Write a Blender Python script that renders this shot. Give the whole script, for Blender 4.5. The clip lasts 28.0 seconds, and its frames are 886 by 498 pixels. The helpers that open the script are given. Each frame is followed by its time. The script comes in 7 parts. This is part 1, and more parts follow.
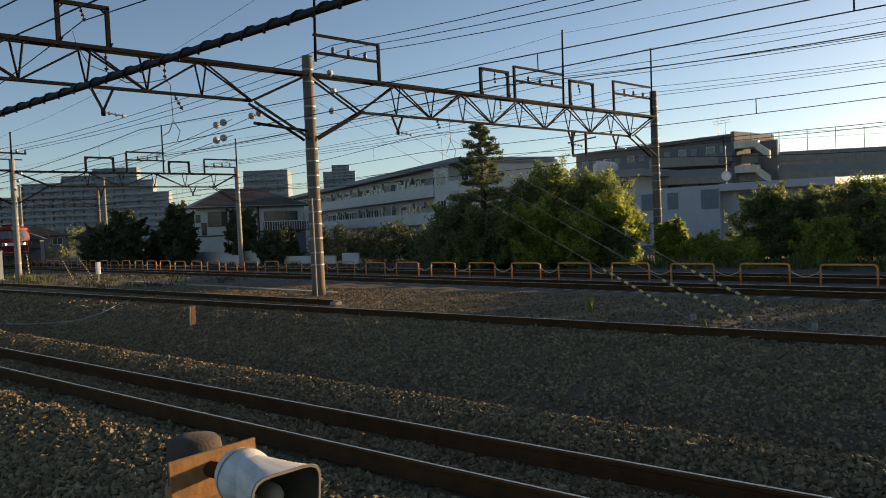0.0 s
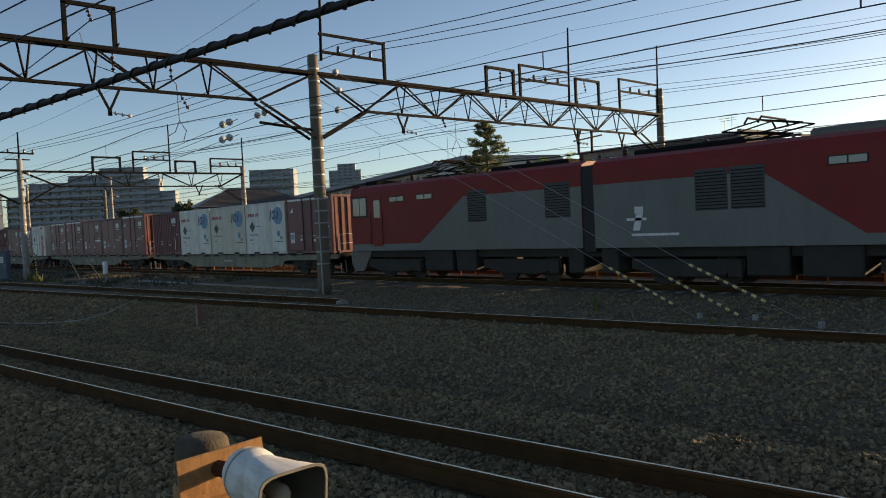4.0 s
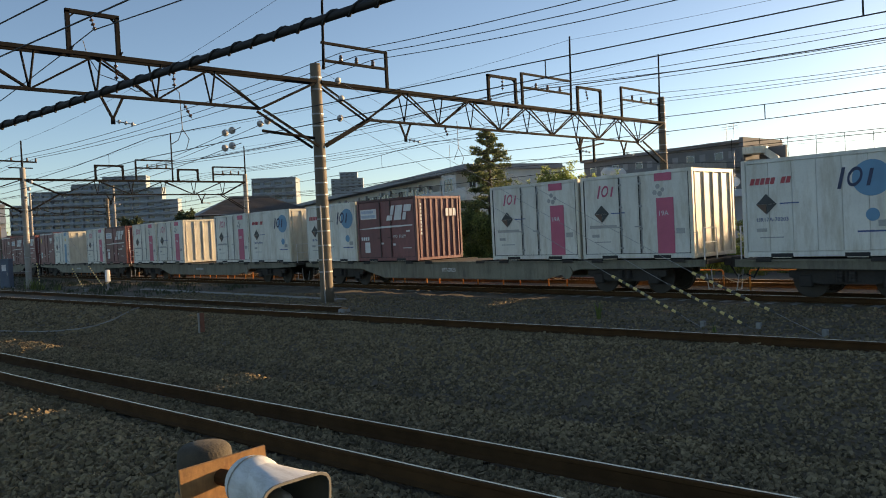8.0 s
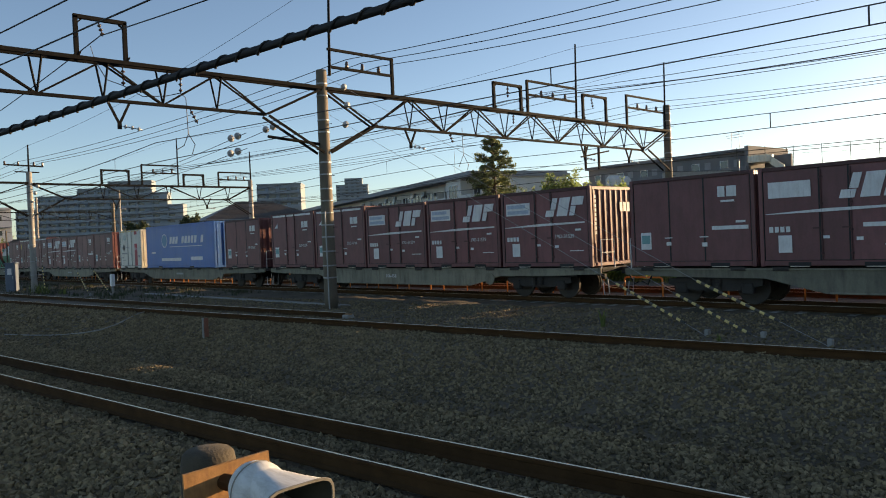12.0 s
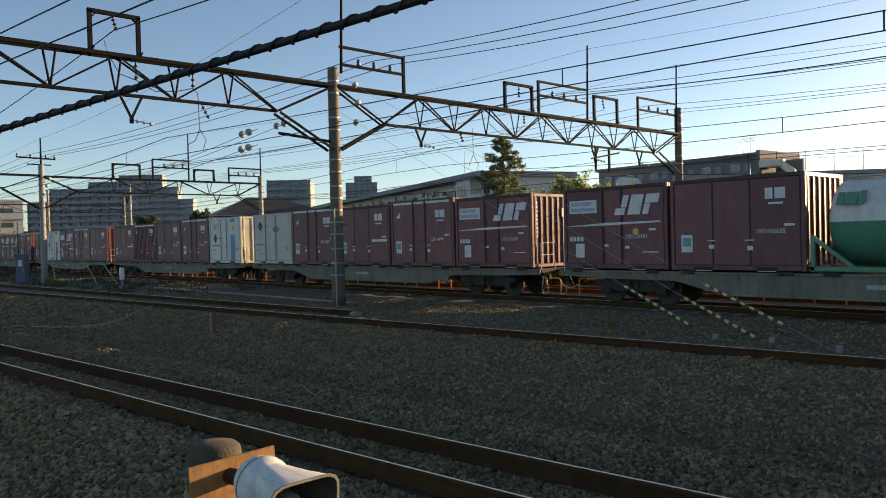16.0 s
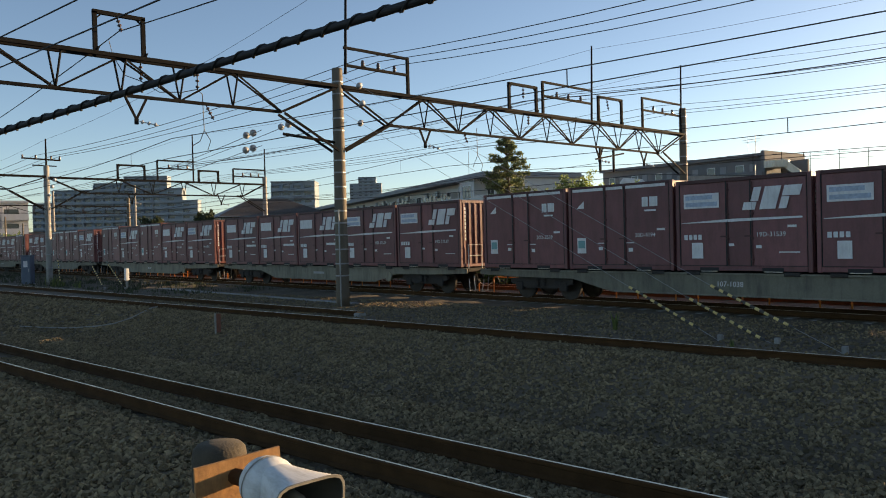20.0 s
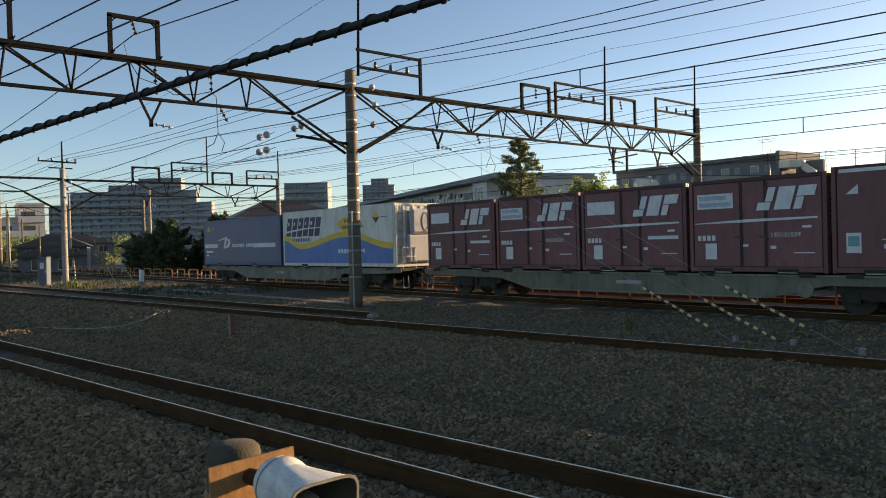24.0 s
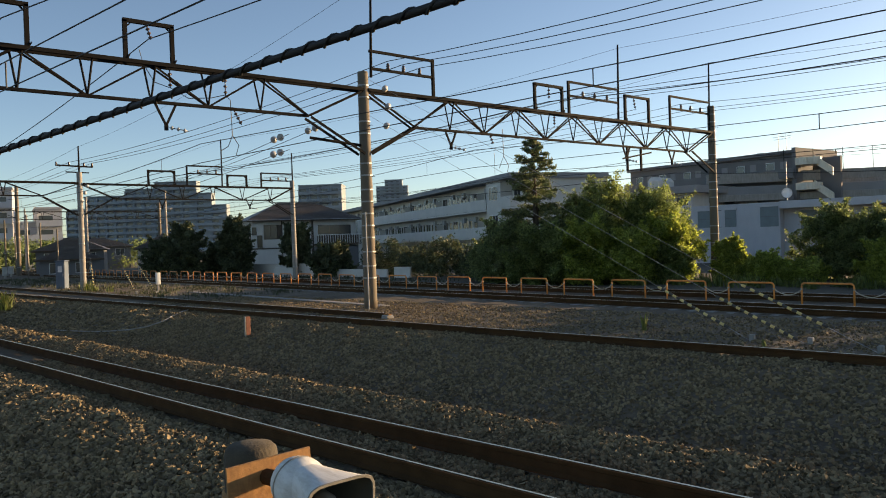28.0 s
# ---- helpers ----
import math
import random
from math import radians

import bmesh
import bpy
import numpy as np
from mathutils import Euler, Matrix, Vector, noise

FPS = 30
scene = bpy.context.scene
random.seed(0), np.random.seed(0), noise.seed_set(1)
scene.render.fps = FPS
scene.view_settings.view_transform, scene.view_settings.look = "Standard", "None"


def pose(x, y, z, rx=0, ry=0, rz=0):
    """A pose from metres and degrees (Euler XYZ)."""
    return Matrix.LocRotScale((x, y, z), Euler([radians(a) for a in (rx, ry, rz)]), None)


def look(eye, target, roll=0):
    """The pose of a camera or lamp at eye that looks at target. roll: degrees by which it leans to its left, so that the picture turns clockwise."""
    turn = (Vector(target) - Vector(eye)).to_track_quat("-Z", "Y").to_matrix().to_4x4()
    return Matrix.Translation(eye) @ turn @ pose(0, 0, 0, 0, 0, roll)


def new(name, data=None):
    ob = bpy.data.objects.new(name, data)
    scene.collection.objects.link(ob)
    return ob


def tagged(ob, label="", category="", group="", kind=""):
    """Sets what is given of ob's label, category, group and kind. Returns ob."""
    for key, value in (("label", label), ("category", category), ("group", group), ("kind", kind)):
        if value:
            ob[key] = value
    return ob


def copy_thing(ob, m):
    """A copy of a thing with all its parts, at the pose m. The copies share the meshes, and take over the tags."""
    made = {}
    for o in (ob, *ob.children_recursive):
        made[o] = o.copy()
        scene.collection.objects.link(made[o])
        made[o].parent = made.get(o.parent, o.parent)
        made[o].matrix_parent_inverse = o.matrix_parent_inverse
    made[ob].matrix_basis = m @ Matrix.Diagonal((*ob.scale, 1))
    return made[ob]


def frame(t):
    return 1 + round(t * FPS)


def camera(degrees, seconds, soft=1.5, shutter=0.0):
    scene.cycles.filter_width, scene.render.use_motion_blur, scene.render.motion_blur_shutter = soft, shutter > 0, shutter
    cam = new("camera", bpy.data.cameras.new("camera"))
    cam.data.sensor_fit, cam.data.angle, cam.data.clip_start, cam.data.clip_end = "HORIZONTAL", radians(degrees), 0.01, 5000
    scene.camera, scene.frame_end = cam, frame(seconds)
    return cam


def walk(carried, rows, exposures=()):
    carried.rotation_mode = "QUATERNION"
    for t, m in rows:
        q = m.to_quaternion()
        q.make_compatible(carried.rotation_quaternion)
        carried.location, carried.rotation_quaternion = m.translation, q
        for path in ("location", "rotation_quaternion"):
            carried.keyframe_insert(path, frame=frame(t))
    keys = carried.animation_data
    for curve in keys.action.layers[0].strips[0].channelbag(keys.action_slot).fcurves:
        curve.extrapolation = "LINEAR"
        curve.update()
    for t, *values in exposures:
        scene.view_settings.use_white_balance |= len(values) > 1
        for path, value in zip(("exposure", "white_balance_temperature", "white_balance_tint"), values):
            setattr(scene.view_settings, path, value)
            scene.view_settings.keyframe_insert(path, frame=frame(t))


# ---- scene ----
cam = camera(60.5, 28.0, soft=1.0, shutter=0.0)
# seconds, place and turn of the hand-held camera
PATH = [
    (0.0, 0.016, 0.007, 2.074, 88.198, 2.627, 46.123),
    (0.5, 0.019, 0.005, 2.075, 88.154, 2.715, 46.189),
    (1.0, 0.016, 0.007, 2.075, 88.138, 2.725, 46.292),
    (1.5, 0.006, 0.010, 2.071, 88.144, 2.724, 46.334),
    (2.0, 0.012, 0.008, 2.073, 88.112, 2.806, 46.403),
    (2.5, 0.015, 0.008, 2.074, 88.089, 2.863, 46.435),
    (3.0, 0.013, 0.008, 2.074, 88.094, 2.843, 46.481),
    (3.5, 0.025, 0.002, 2.080, 88.089, 2.799, 46.535),
    (5.5, 0.018, 0.001, 2.078, 88.274, 2.790, 46.658),
    (6.0, 0.009, 0.005, 2.074, 88.392, 2.848, 46.673),
    (6.5, 0.029, -0.002, 2.079, 88.485, 2.914, 46.726),
    (7.0, 0.015, 0.003, 2.081, 88.590, 2.827, 46.730),
    (7.5, 0.005, 0.005, 2.074, 88.716, 2.812, 46.720),
    (8.0, 0.008, 0.005, 2.075, 88.736, 2.795, 46.715),
    (8.5, 0.011, 0.002, 2.074, 88.779, 2.781, 46.743),
    (9.0, 0.019, -0.002, 2.079, 88.864, 2.692, 46.775),
    (9.5, 0.005, 0.003, 2.075, 88.938, 2.659, 46.765),
    (10.0, 0.008, 0.002, 2.073, 88.978, 2.692, 46.742),
    (10.5, 0.000, 0.006, 2.073, 89.013, 2.632, 46.773),
    (11.0, 0.006, 0.003, 2.072, 89.105, 2.679, 46.745),
    (11.5, -0.000, 0.004, 2.072, 89.194, 2.542, 46.856),
    (12.0, 0.011, -0.000, 2.075, 89.251, 2.417, 47.047),
    (12.5, -0.001, 0.005, 2.071, 89.240, 2.263, 47.096),
    (14.5, -0.002, 0.006, 2.070, 89.226, 1.952, 47.571),
    (15.0, -0.004, 0.007, 2.068, 89.248, 1.758, 47.689),
    (15.5, -0.006, 0.006, 2.069, 89.238, 1.523, 47.684),
    (16.0, 0.013, -0.003, 2.074, 89.217, 1.429, 47.690),
    (16.5, -0.006, 0.004, 2.068, 89.242, 1.386, 47.657),
    (17.0, 0.002, 0.002, 2.068, 89.226, 1.336, 47.674),
    (17.5, 0.003, 0.004, 2.069, 89.216, 1.289, 47.682),
    (18.0, 0.004, 0.002, 2.071, 89.228, 1.196, 47.683),
    (18.5, -0.005, 0.006, 2.065, 89.272, 1.242, 47.647),
    (19.0, 0.003, 0.002, 2.068, 89.234, 1.340, 47.716),
    (19.5, 0.003, -0.001, 2.068, 89.280, 1.400, 47.902),
    (20.0, 0.000, -0.000, 2.070, 89.289, 1.438, 47.996),
    (20.5, 0.001, 0.001, 2.070, 89.304, 1.522, 48.112),
    (21.0, 0.001, 0.002, 2.068, 89.330, 1.605, 48.240),
    (21.5, -0.001, 0.002, 2.068, 89.330, 1.636, 48.338),
    (23.5, -0.006, 0.001, 2.065, 89.356, 1.549, 48.834),
    (24.0, -0.007, 0.001, 2.066, 89.410, 1.526, 48.956),
    (24.5, -0.011, 0.002, 2.066, 89.418, 1.490, 49.064),
    (25.0, -0.007, 0.001, 2.066, 89.397, 1.453, 49.179),
    (25.5, 0.002, 0.000, 2.070, 89.422, 1.638, 49.316),
    (26.0, -0.007, 0.002, 2.065, 89.437, 1.766, 49.543),
    (26.5, -0.003, -0.000, 2.068, 89.468, 1.879, 49.654),
    (27.0, -0.005, -0.000, 2.066, 89.466, 2.024, 49.720),
    (27.5, -0.005, -0.001, 2.063, 89.467, 2.058, 49.877),
    (28.0, 0.002, -0.005, 2.066, 89.480, 1.999, 50.009),
]
walk(cam, [(t, pose(x, y, z, rx, ry, rz)) for t, x, y, z, rx, ry, rz in PATH],
     exposures=[(0.0, 0.97, 9400, 15), (3.0, 0.97, 9400, 15), (5.5, 1.27, 9400, 15), (8.0, 1.37, 9400, 15), (28.0, 1.32, 9400, 15)])

# ---- world and sun ----
SUN_AZ, SUN_EL = radians(14), radians(9)   # azimuth from +Y towards +X
world = bpy.data.worlds.new("sky")
scene.world = world
world.use_nodes = True
wn = world.node_tree.nodes
sky = wn.new("ShaderNodeTexSky")
sky.sky_type = "NISHITA"
sky.sun_disc = False
sky.sun_elevation = SUN_EL
sky.sun_rotation = SUN_AZ
sky.air_density, sky.dust_density, sky.ozone_density = 0.72, 0.5, 3.2
wn["Background"].inputs[1].default_value = 0.106
world.node_tree.links.new(sky.outputs[0], wn["Background"].inputs[0])
sun = new("sun", bpy.data.lights.new("sun", "SUN"))
sun.data.energy, sun.data.angle, sun.data.color = 3.7, radians(0.5), (1.0, 0.82, 0.60)
sun_way = Vector((math.sin(SUN_AZ) * math.cos(SUN_EL), math.cos(SUN_AZ) * math.cos(SUN_EL), math.sin(SUN_EL)))
sun.matrix_basis = look(sun_way * 60, (0, 0, 0))


# ---- materials ----
def material(name, colour, rough=0.6, metal=0.0, vary=0.25, scale=2.0, fine=30.0, bump=0.02, dirt=None, dirt_amount=0.3, per_object=0.0, per_island=0.0, leafy=0.0, spec=0.5):
    """A surface with grain and stains at two scales, in metres of the thing's own space."""
    m = bpy.data.materials.new(name)
    m.use_nodes = True
    n, l = m.node_tree.nodes, m.node_tree.links
    b = n["Principled BSDF"]
    b.inputs["Roughness"].default_value, b.inputs["Metallic"].default_value = rough, metal
    b.inputs["Specular IOR Level"].default_value = spec
    tc = n.new("ShaderNodeTexCoord")
    big, small = n.new("ShaderNodeTexNoise"), n.new("ShaderNodeTexNoise")
    big.inputs["Scale"].default_value, small.inputs["Scale"].default_value = scale, fine
    big.inputs["Detail"].default_value, small.inputs["Detail"].default_value = 4.0, 3.0
    l.new(tc.outputs["Object"], big.inputs["Vector"])
    l.new(tc.outputs["Object"], small.inputs["Vector"])
    add = n.new("ShaderNodeMath")
    add.operation = "MULTIPLY_ADD"
    l.new(small.outputs["Fac"], add.inputs[0])
    add.inputs[1].default_value = 0.45
    l.new(big.outputs["Fac"], add.inputs[2])
    ramp = n.new("ShaderNodeMapRange")
    ramp.inputs["From Min"].default_value, ramp.inputs["From Max"].default_value = 0.4, 1.05
    ramp.inputs["To Min"].default_value, ramp.inputs["To Max"].default_value = 1 - vary, 1 + vary
    l.new(add.outputs[0], ramp.inputs["Value"])
    value = ramp.outputs["Result"]
    for amount, node, socket in ((per_object, "ShaderNodeObjectInfo", "Random"), (per_island, "ShaderNodeNewGeometry", "Random Per Island")):
        if amount:
            info, mr, mul = n.new(node), n.new("ShaderNodeMapRange"), n.new("ShaderNodeMath")
            mr.inputs["To Min"].default_value, mr.inputs["To Max"].default_value = 1 - amount, 1 + amount
            l.new(info.outputs[socket], mr.inputs["Value"])
            mul.operation = "MULTIPLY"
            l.new(value, mul.inputs[0])
            l.new(mr.outputs["Result"], mul.inputs[1])
            value = mul.outputs[0]
    hsv = n.new("ShaderNodeHueSaturation")
    hsv.inputs["Color"].default_value = (*colour, 1)
    l.new(value, hsv.inputs["Value"])
    out = hsv.outputs["Color"]
    if dirt:
        st, mr, mix = n.new("ShaderNodeTexNoise"), n.new("ShaderNodeMapRange"), n.new("ShaderNodeMix")
        mp = n.new("ShaderNodeMapping")
        mp.inputs["Scale"].default_value = (2.5, 2.5, 0.5)
        l.new(tc.outputs["Object"], mp.inputs["Vector"])
        l.new(mp.outputs[0], st.inputs["Vector"])
        st.inputs["Scale"].default_value, st.inputs["Detail"].default_value, st.inputs["Roughness"].default_value = scale * 1.5, 6.0, 0.7
        mr.inputs["From Min"].default_value, mr.inputs["From Max"].default_value = 0.45, 0.75
        mr.inputs["To Max"].default_value = dirt_amount
        l.new(st.outputs["Fac"], mr.inputs["Value"])
        mix.data_type = "RGBA"
        l.new(mr.outputs["Result"], mix.inputs["Factor"])
        l.new(out, mix.inputs[6])
        mix.inputs[7].default_value = (*dirt, 1)
        out = mix.outputs[2]
    l.new(out, b.inputs["Base Color"])
    if bump:
        bp = n.new("ShaderNodeBump")
        bp.inputs["Strength"].default_value, bp.inputs["Distance"].default_value = 0.5, bump
        l.new(small.outputs["Fac"], bp.inputs["Height"])
        l.new(bp.outputs[0], b.inputs["Normal"])
    if leafy:
        tr, mx = n.new("ShaderNodeBsdfTranslucent"), n.new("ShaderNodeMixShader")
        l.new(out, tr.inputs["Color"])
        mx.inputs[0].default_value = leafy
        l.new(b.outputs[0], mx.inputs[1])
        l.new(tr.outputs[0], mx.inputs[2])
        l.new(mx.outputs[0], n["Material Output"].inputs["Surface"])
    return m


def glow(name, colour, strength):
    m = material(name, colour, 0.3)
    b = m.node_tree.nodes["Principled BSDF"]
    b.inputs["Emission Color"].default_value, b.inputs["Emission Strength"].default_value = (*colour, 1), strength
    return m


M = {
    "ballast": material("ballast", (0.128, 0.094, 0.058), 0.95, vary=0.45, scale=0.6, fine=22, bump=0.05, dirt=(0.055, 0.042, 0.032), dirt_amount=0.6),
    "stone": material("stone", (0.20, 0.146, 0.082), 0.9, vary=0.3, scale=3, fine=40, bump=0.0, per_island=0.5, spec=0.25),
    "soil": material("soil", (0.09, 0.075, 0.05), 0.95, vary=0.4, scale=0.4, fine=12, bump=0.05),
    "rail": material("rail", (0.072, 0.034, 0.014), 0.85, vary=0.35, scale=3, fine=60, bump=0.003, spec=0.1),
    "railhead": material("railhead", (0.64, 0.52, 0.39), 0.36, 0.95, vary=0.15, scale=3, fine=60, bump=0.0),
    "concrete": material("concrete", (0.30, 0.28, 0.25), 0.85, vary=0.2, scale=1.5, fine=30, bump=0.006, dirt=(0.12, 0.10, 0.08), dirt_amount=0.5),
    "pole": material("pole", (0.15, 0.118, 0.082), 0.8, vary=0.22, scale=1.2, fine=25, bump=0.006, dirt=(0.11, 0.085, 0.06), dirt_amount=0.6),
    "steel": material("steel", (0.013, 0.013, 0.013), 0.75, 0.0, vary=0.3, scale=2, fine=30, bump=0.004, dirt=(0.017, 0.012, 0.008), dirt_amount=0.5, spec=0.05),
    "galv": material("galv", (0.34, 0.34, 0.33), 0.5, 0.6, vary=0.2, scale=3, fine=40, bump=0.0),
    "wire": material("wire", (0.035, 0.035, 0.035), 0.6, 0.3, vary=0.1, bump=0.0),
    "insulator": material("insulator", (0.42, 0.41, 0.40), 0.25, vary=0.15, bump=0.0),
    "brown_insulator": material("brown_insulator", (0.07, 0.04, 0.03), 0.25, vary=0.15, bump=0.0),
    "rubber": material("rubber", (0.014, 0.014, 0.014), 0.7, vary=0.25, scale=4, fine=50, bump=0.004),
    "orange": material("orange", (0.85, 0.27, 0.05), 0.5, vary=0.18, scale=4, fine=40, bump=0.0, dirt=(0.35, 0.16, 0.07), dirt_amount=0.5),
    "chain": material("chain", (0.52, 0.42, 0.30), 0.5, vary=0.2, bump=0.0),
    "yellow": material("yellow", (0.74, 0.54, 0.20), 0.55, vary=0.2, scale=6, bump=0.0, dirt=(0.3, 0.22, 0.1), dirt_amount=0.5),
    "guard_black": material("guard_black", (0.055, 0.048, 0.04), 0.6, vary=0.25, scale=6, bump=0.0),
    "white": material("white", (0.78, 0.77, 0.74), 0.5, vary=0.1, scale=2, bump=0.0, dirt=(0.45, 0.42, 0.36), dirt_amount=0.3),
    "maroon": material("maroon", (0.195, 0.062, 0.062), 0.5, vary=0.2, scale=1.1, fine=18, bump=0.003, dirt=(0.075, 0.032, 0.026), dirt_amount=0.6, per_object=0.22),
    "maroon_dark": material("maroon_dark", (0.075, 0.021, 0.021), 0.55, vary=0.25, scale=1.1, fine=18, bump=0.003),
    "box_white": material("box_white", (0.68, 0.66, 0.59), 0.5, vary=0.12, scale=1.2, fine=20, bump=0.003, dirt=(0.38, 0.31, 0.20), dirt_amount=0.65, per_object=0.07),
    "box_cream": material("box_cream", (0.58, 0.54, 0.44), 0.5, vary=0.12, scale=1.2, fine=20, bump=0.003, dirt=(0.33, 0.24, 0.12), dirt_amount=0.5),
    "end_cream": material("end_cream", (0.66, 0.60, 0.48), 0.5, vary=0.12, scale=1.2, fine=20, bump=0.003, dirt=(0.36, 0.26, 0.14), dirt_amount=0.5),
    "mark_white": material("mark_white", (0.70, 0.69, 0.67), 0.55, vary=0.15, scale=3, bump=0.0, dirt=(0.40, 0.30, 0.28), dirt_amount=0.4),
    "pink": material("pink", (0.56, 0.10, 0.17), 0.5, vary=0.15, scale=2, bump=0.0),
    "logo_navy": material("logo_navy", (0.018, 0.035, 0.085), 0.5, vary=0.12, bump=0.0),
    "rust_mark": material("rust_mark", (0.13, 0.075, 0.05), 0.6, vary=0.2, bump=0.0),
    "slogan_ink": material("slogan_ink", (0.36, 0.43, 0.52), 0.55, vary=0.3, scale=14, fine=60, bump=0.0),
    "red_mark": material("red_mark", (0.48, 0.06, 0.07), 0.5, vary=0.12, bump=0.0),
    "blue_mark": material("blue_mark", (0.08, 0.26, 0.40), 0.5, vary=0.12, bump=0.0),
    "teal_mark": material("teal_mark", (0.13, 0.33, 0.33), 0.5, vary=0.12, bump=0.0),
    "navy_mark": material("navy_mark", (0.045, 0.09, 0.22), 0.5, vary=0.12, bump=0.0),
    "wagon": material("wagon", (0.195, 0.18, 0.13), 0.7, vary=0.3, scale=1.2, fine=20, bump=0.004, dirt=(0.055, 0.045, 0.036), dirt_amount=0.75, per_object=0.2),
    "under": material("under", (0.034, 0.029, 0.025), 0.85, vary=0.35, scale=2, fine=20, bump=0.006),
    "wheel": material("wheel", (0.045, 0.036, 0.029), 0.75, 0.1, vary=0.3, scale=3, bump=0.0),
    "loco_red": material("loco_red", (0.25, 0.024, 0.022), 0.5, vary=0.16, scale=0.8, fine=14, bump=0.0015, dirt=(0.18, 0.045, 0.035), dirt_amount=0.4, spec=0.2),
    "loco_grey": material("loco_grey", (0.135, 0.14, 0.125), 0.5, vary=0.12, scale=0.8, fine=14, bump=0.0015, dirt=(0.10, 0.085, 0.07), dirt_amount=0.45),
    "loco_skirt": material("loco_skirt", (0.12, 0.108, 0.092), 0.5, vary=0.2, scale=1.2, fine=14, bump=0.002),
    "grille": material("grille", (0.035, 0.04, 0.042), 0.5, vary=0.2, bump=0.0),
    "blue_box": material("blue_box", (0.03, 0.15, 0.42), 0.42, vary=0.15, scale=0.8, fine=14, bump=0.002, dirt=(0.16, 0.25, 0.40), dirt_amount=0.45),
    "navy_box": material("navy_box", (0.05, 0.085, 0.18), 0.42, vary=0.15, scale=0.8, fine=14, bump=0.002, dirt=(0.05, 0.06, 0.14), dirt_amount=0.4),
    "sign_yellow": material("sign_yellow", (0.75, 0.47, 0.06), 0.5, vary=0.1, bump=0.0),
    "tank_green": material("tank_green", (0.05, 0.24, 0.15), 0.45, vary=0.15, bump=0.0),
    "plaster": material("plaster", (0.60, 0.57, 0.52), 0.85, vary=0.08, scale=0.6, fine=12, bump=0.004, dirt=(0.42, 0.42, 0.40), dirt_amount=0.35),
    "lilac": material("lilac", (0.47, 0.47, 0.49), 0.85, vary=0.08, scale=0.6, fine=12, bump=0.004, dirt=(0.34, 0.36, 0.40), dirt_amount=0.35),
    "grey_wall": material("grey_wall", (0.15, 0.15, 0.15), 0.85, vary=0.12, scale=0.5, fine=10, bump=0.004),
    # distance haze on the far towers is put into this bluish grey
    "tower_wall": material("tower_wall", (0.25, 0.30, 0.33), 0.8, vary=0.1, scale=0.2, fine=3, bump=0.0),
    "beige_wall": material("beige_wall", (0.42, 0.38, 0.31), 0.85, vary=0.1, scale=0.6, fine=12, bump=0.004),
    "roof_tile": material("roof_tile", (0.095, 0.082, 0.075), 0.45, vary=0.25, scale=2, fine=20, bump=0.01, per_island=0.2),
    "roof_grey": material("roof_grey", (0.25, 0.25, 0.25), 0.8, vary=0.15, scale=0.6, fine=10, bump=0.004),
    "bark": material("bark", (0.085, 0.06, 0.042), 0.9, vary=0.35, scale=3, fine=25, bump=0.02),
    "leaf": material("leaf", (0.225, 0.285, 0.10), 0.45, vary=0.3, scale=0.5, fine=3, bump=0.0, per_island=0.5, leafy=0.7),
    "leaf_light": material("leaf_light", (0.34, 0.40, 0.09), 0.5, vary=0.3, scale=0.6, fine=3, bump=0.0, per_island=0.45, leafy=0.7),
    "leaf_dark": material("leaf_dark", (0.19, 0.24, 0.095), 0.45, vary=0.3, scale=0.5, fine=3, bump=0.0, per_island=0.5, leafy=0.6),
    # shade on hedge and garden trees is put into this darker leaf colour
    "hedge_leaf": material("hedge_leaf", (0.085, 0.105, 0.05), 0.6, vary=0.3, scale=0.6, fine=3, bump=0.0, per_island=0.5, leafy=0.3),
    "needle": material("needle", (0.17, 0.20, 0.085), 0.6, vary=0.3, scale=0.6, fine=3, bump=0.0, per_island=0.5, leafy=0.35),
    "grass": material("grass", (0.13, 0.16, 0.04), 0.6, vary=0.3, scale=1, fine=6, bump=0.0, per_island=0.45, leafy=0.4),
    "cabinet": material("cabinet", (0.09, 0.125, 0.17), 0.6, 0.0, vary=0.15, scale=1.5, fine=20, bump=0.002, dirt=(0.16, 0.19, 0.22), dirt_amount=0.4),
    "rust": material("rust", (0.40, 0.195, 0.07), 0.8, vary=0.35, scale=9, fine=60, bump=0.003, dirt=(0.20, 0.08, 0.04), dirt_amount=0.6),
    "horn": material("horn", (0.66, 0.65, 0.61), 0.6, vary=0.14, scale=7, fine=90, bump=0.0006, dirt=(0.30, 0.26, 0.19), dirt_amount=0.6),
    "horn_rim": material("horn_rim", (0.27, 0.235, 0.18), 0.7, vary=0.25, scale=14, fine=90, bump=0.0006),
    "horn_inside": material("horn_inside", (0.05, 0.047, 0.032), 0.8, vary=0.25, scale=8, fine=60, bump=0.0005),
    "old_red": material("old_red", (0.24, 0.085, 0.05), 0.8, vary=0.3, scale=9, fine=60, bump=0.002, dirt=(0.12, 0.06, 0.04), dirt_amount=0.6),
    "shutter": material("shutter", (0.16, 0.20, 0.21), 0.6, vary=0.12, scale=2, fine=20, bump=0.004),
    "yard_grass": material("yard_grass", (0.055, 0.062, 0.028), 0.7, vary=0.3, scale=1, fine=6, bump=0.0, per_island=0.4, leafy=0.25),
    "timber": material("timber", (0.07, 0.055, 0.036), 0.95, vary=0.4, scale=10, fine=90, bump=0.006, dirt=(0.07, 0.055, 0.04), dirt_amount=0.6),
    "headlight": glow("headlight", (1.0, 0.62, 0.30), 6.0),
}


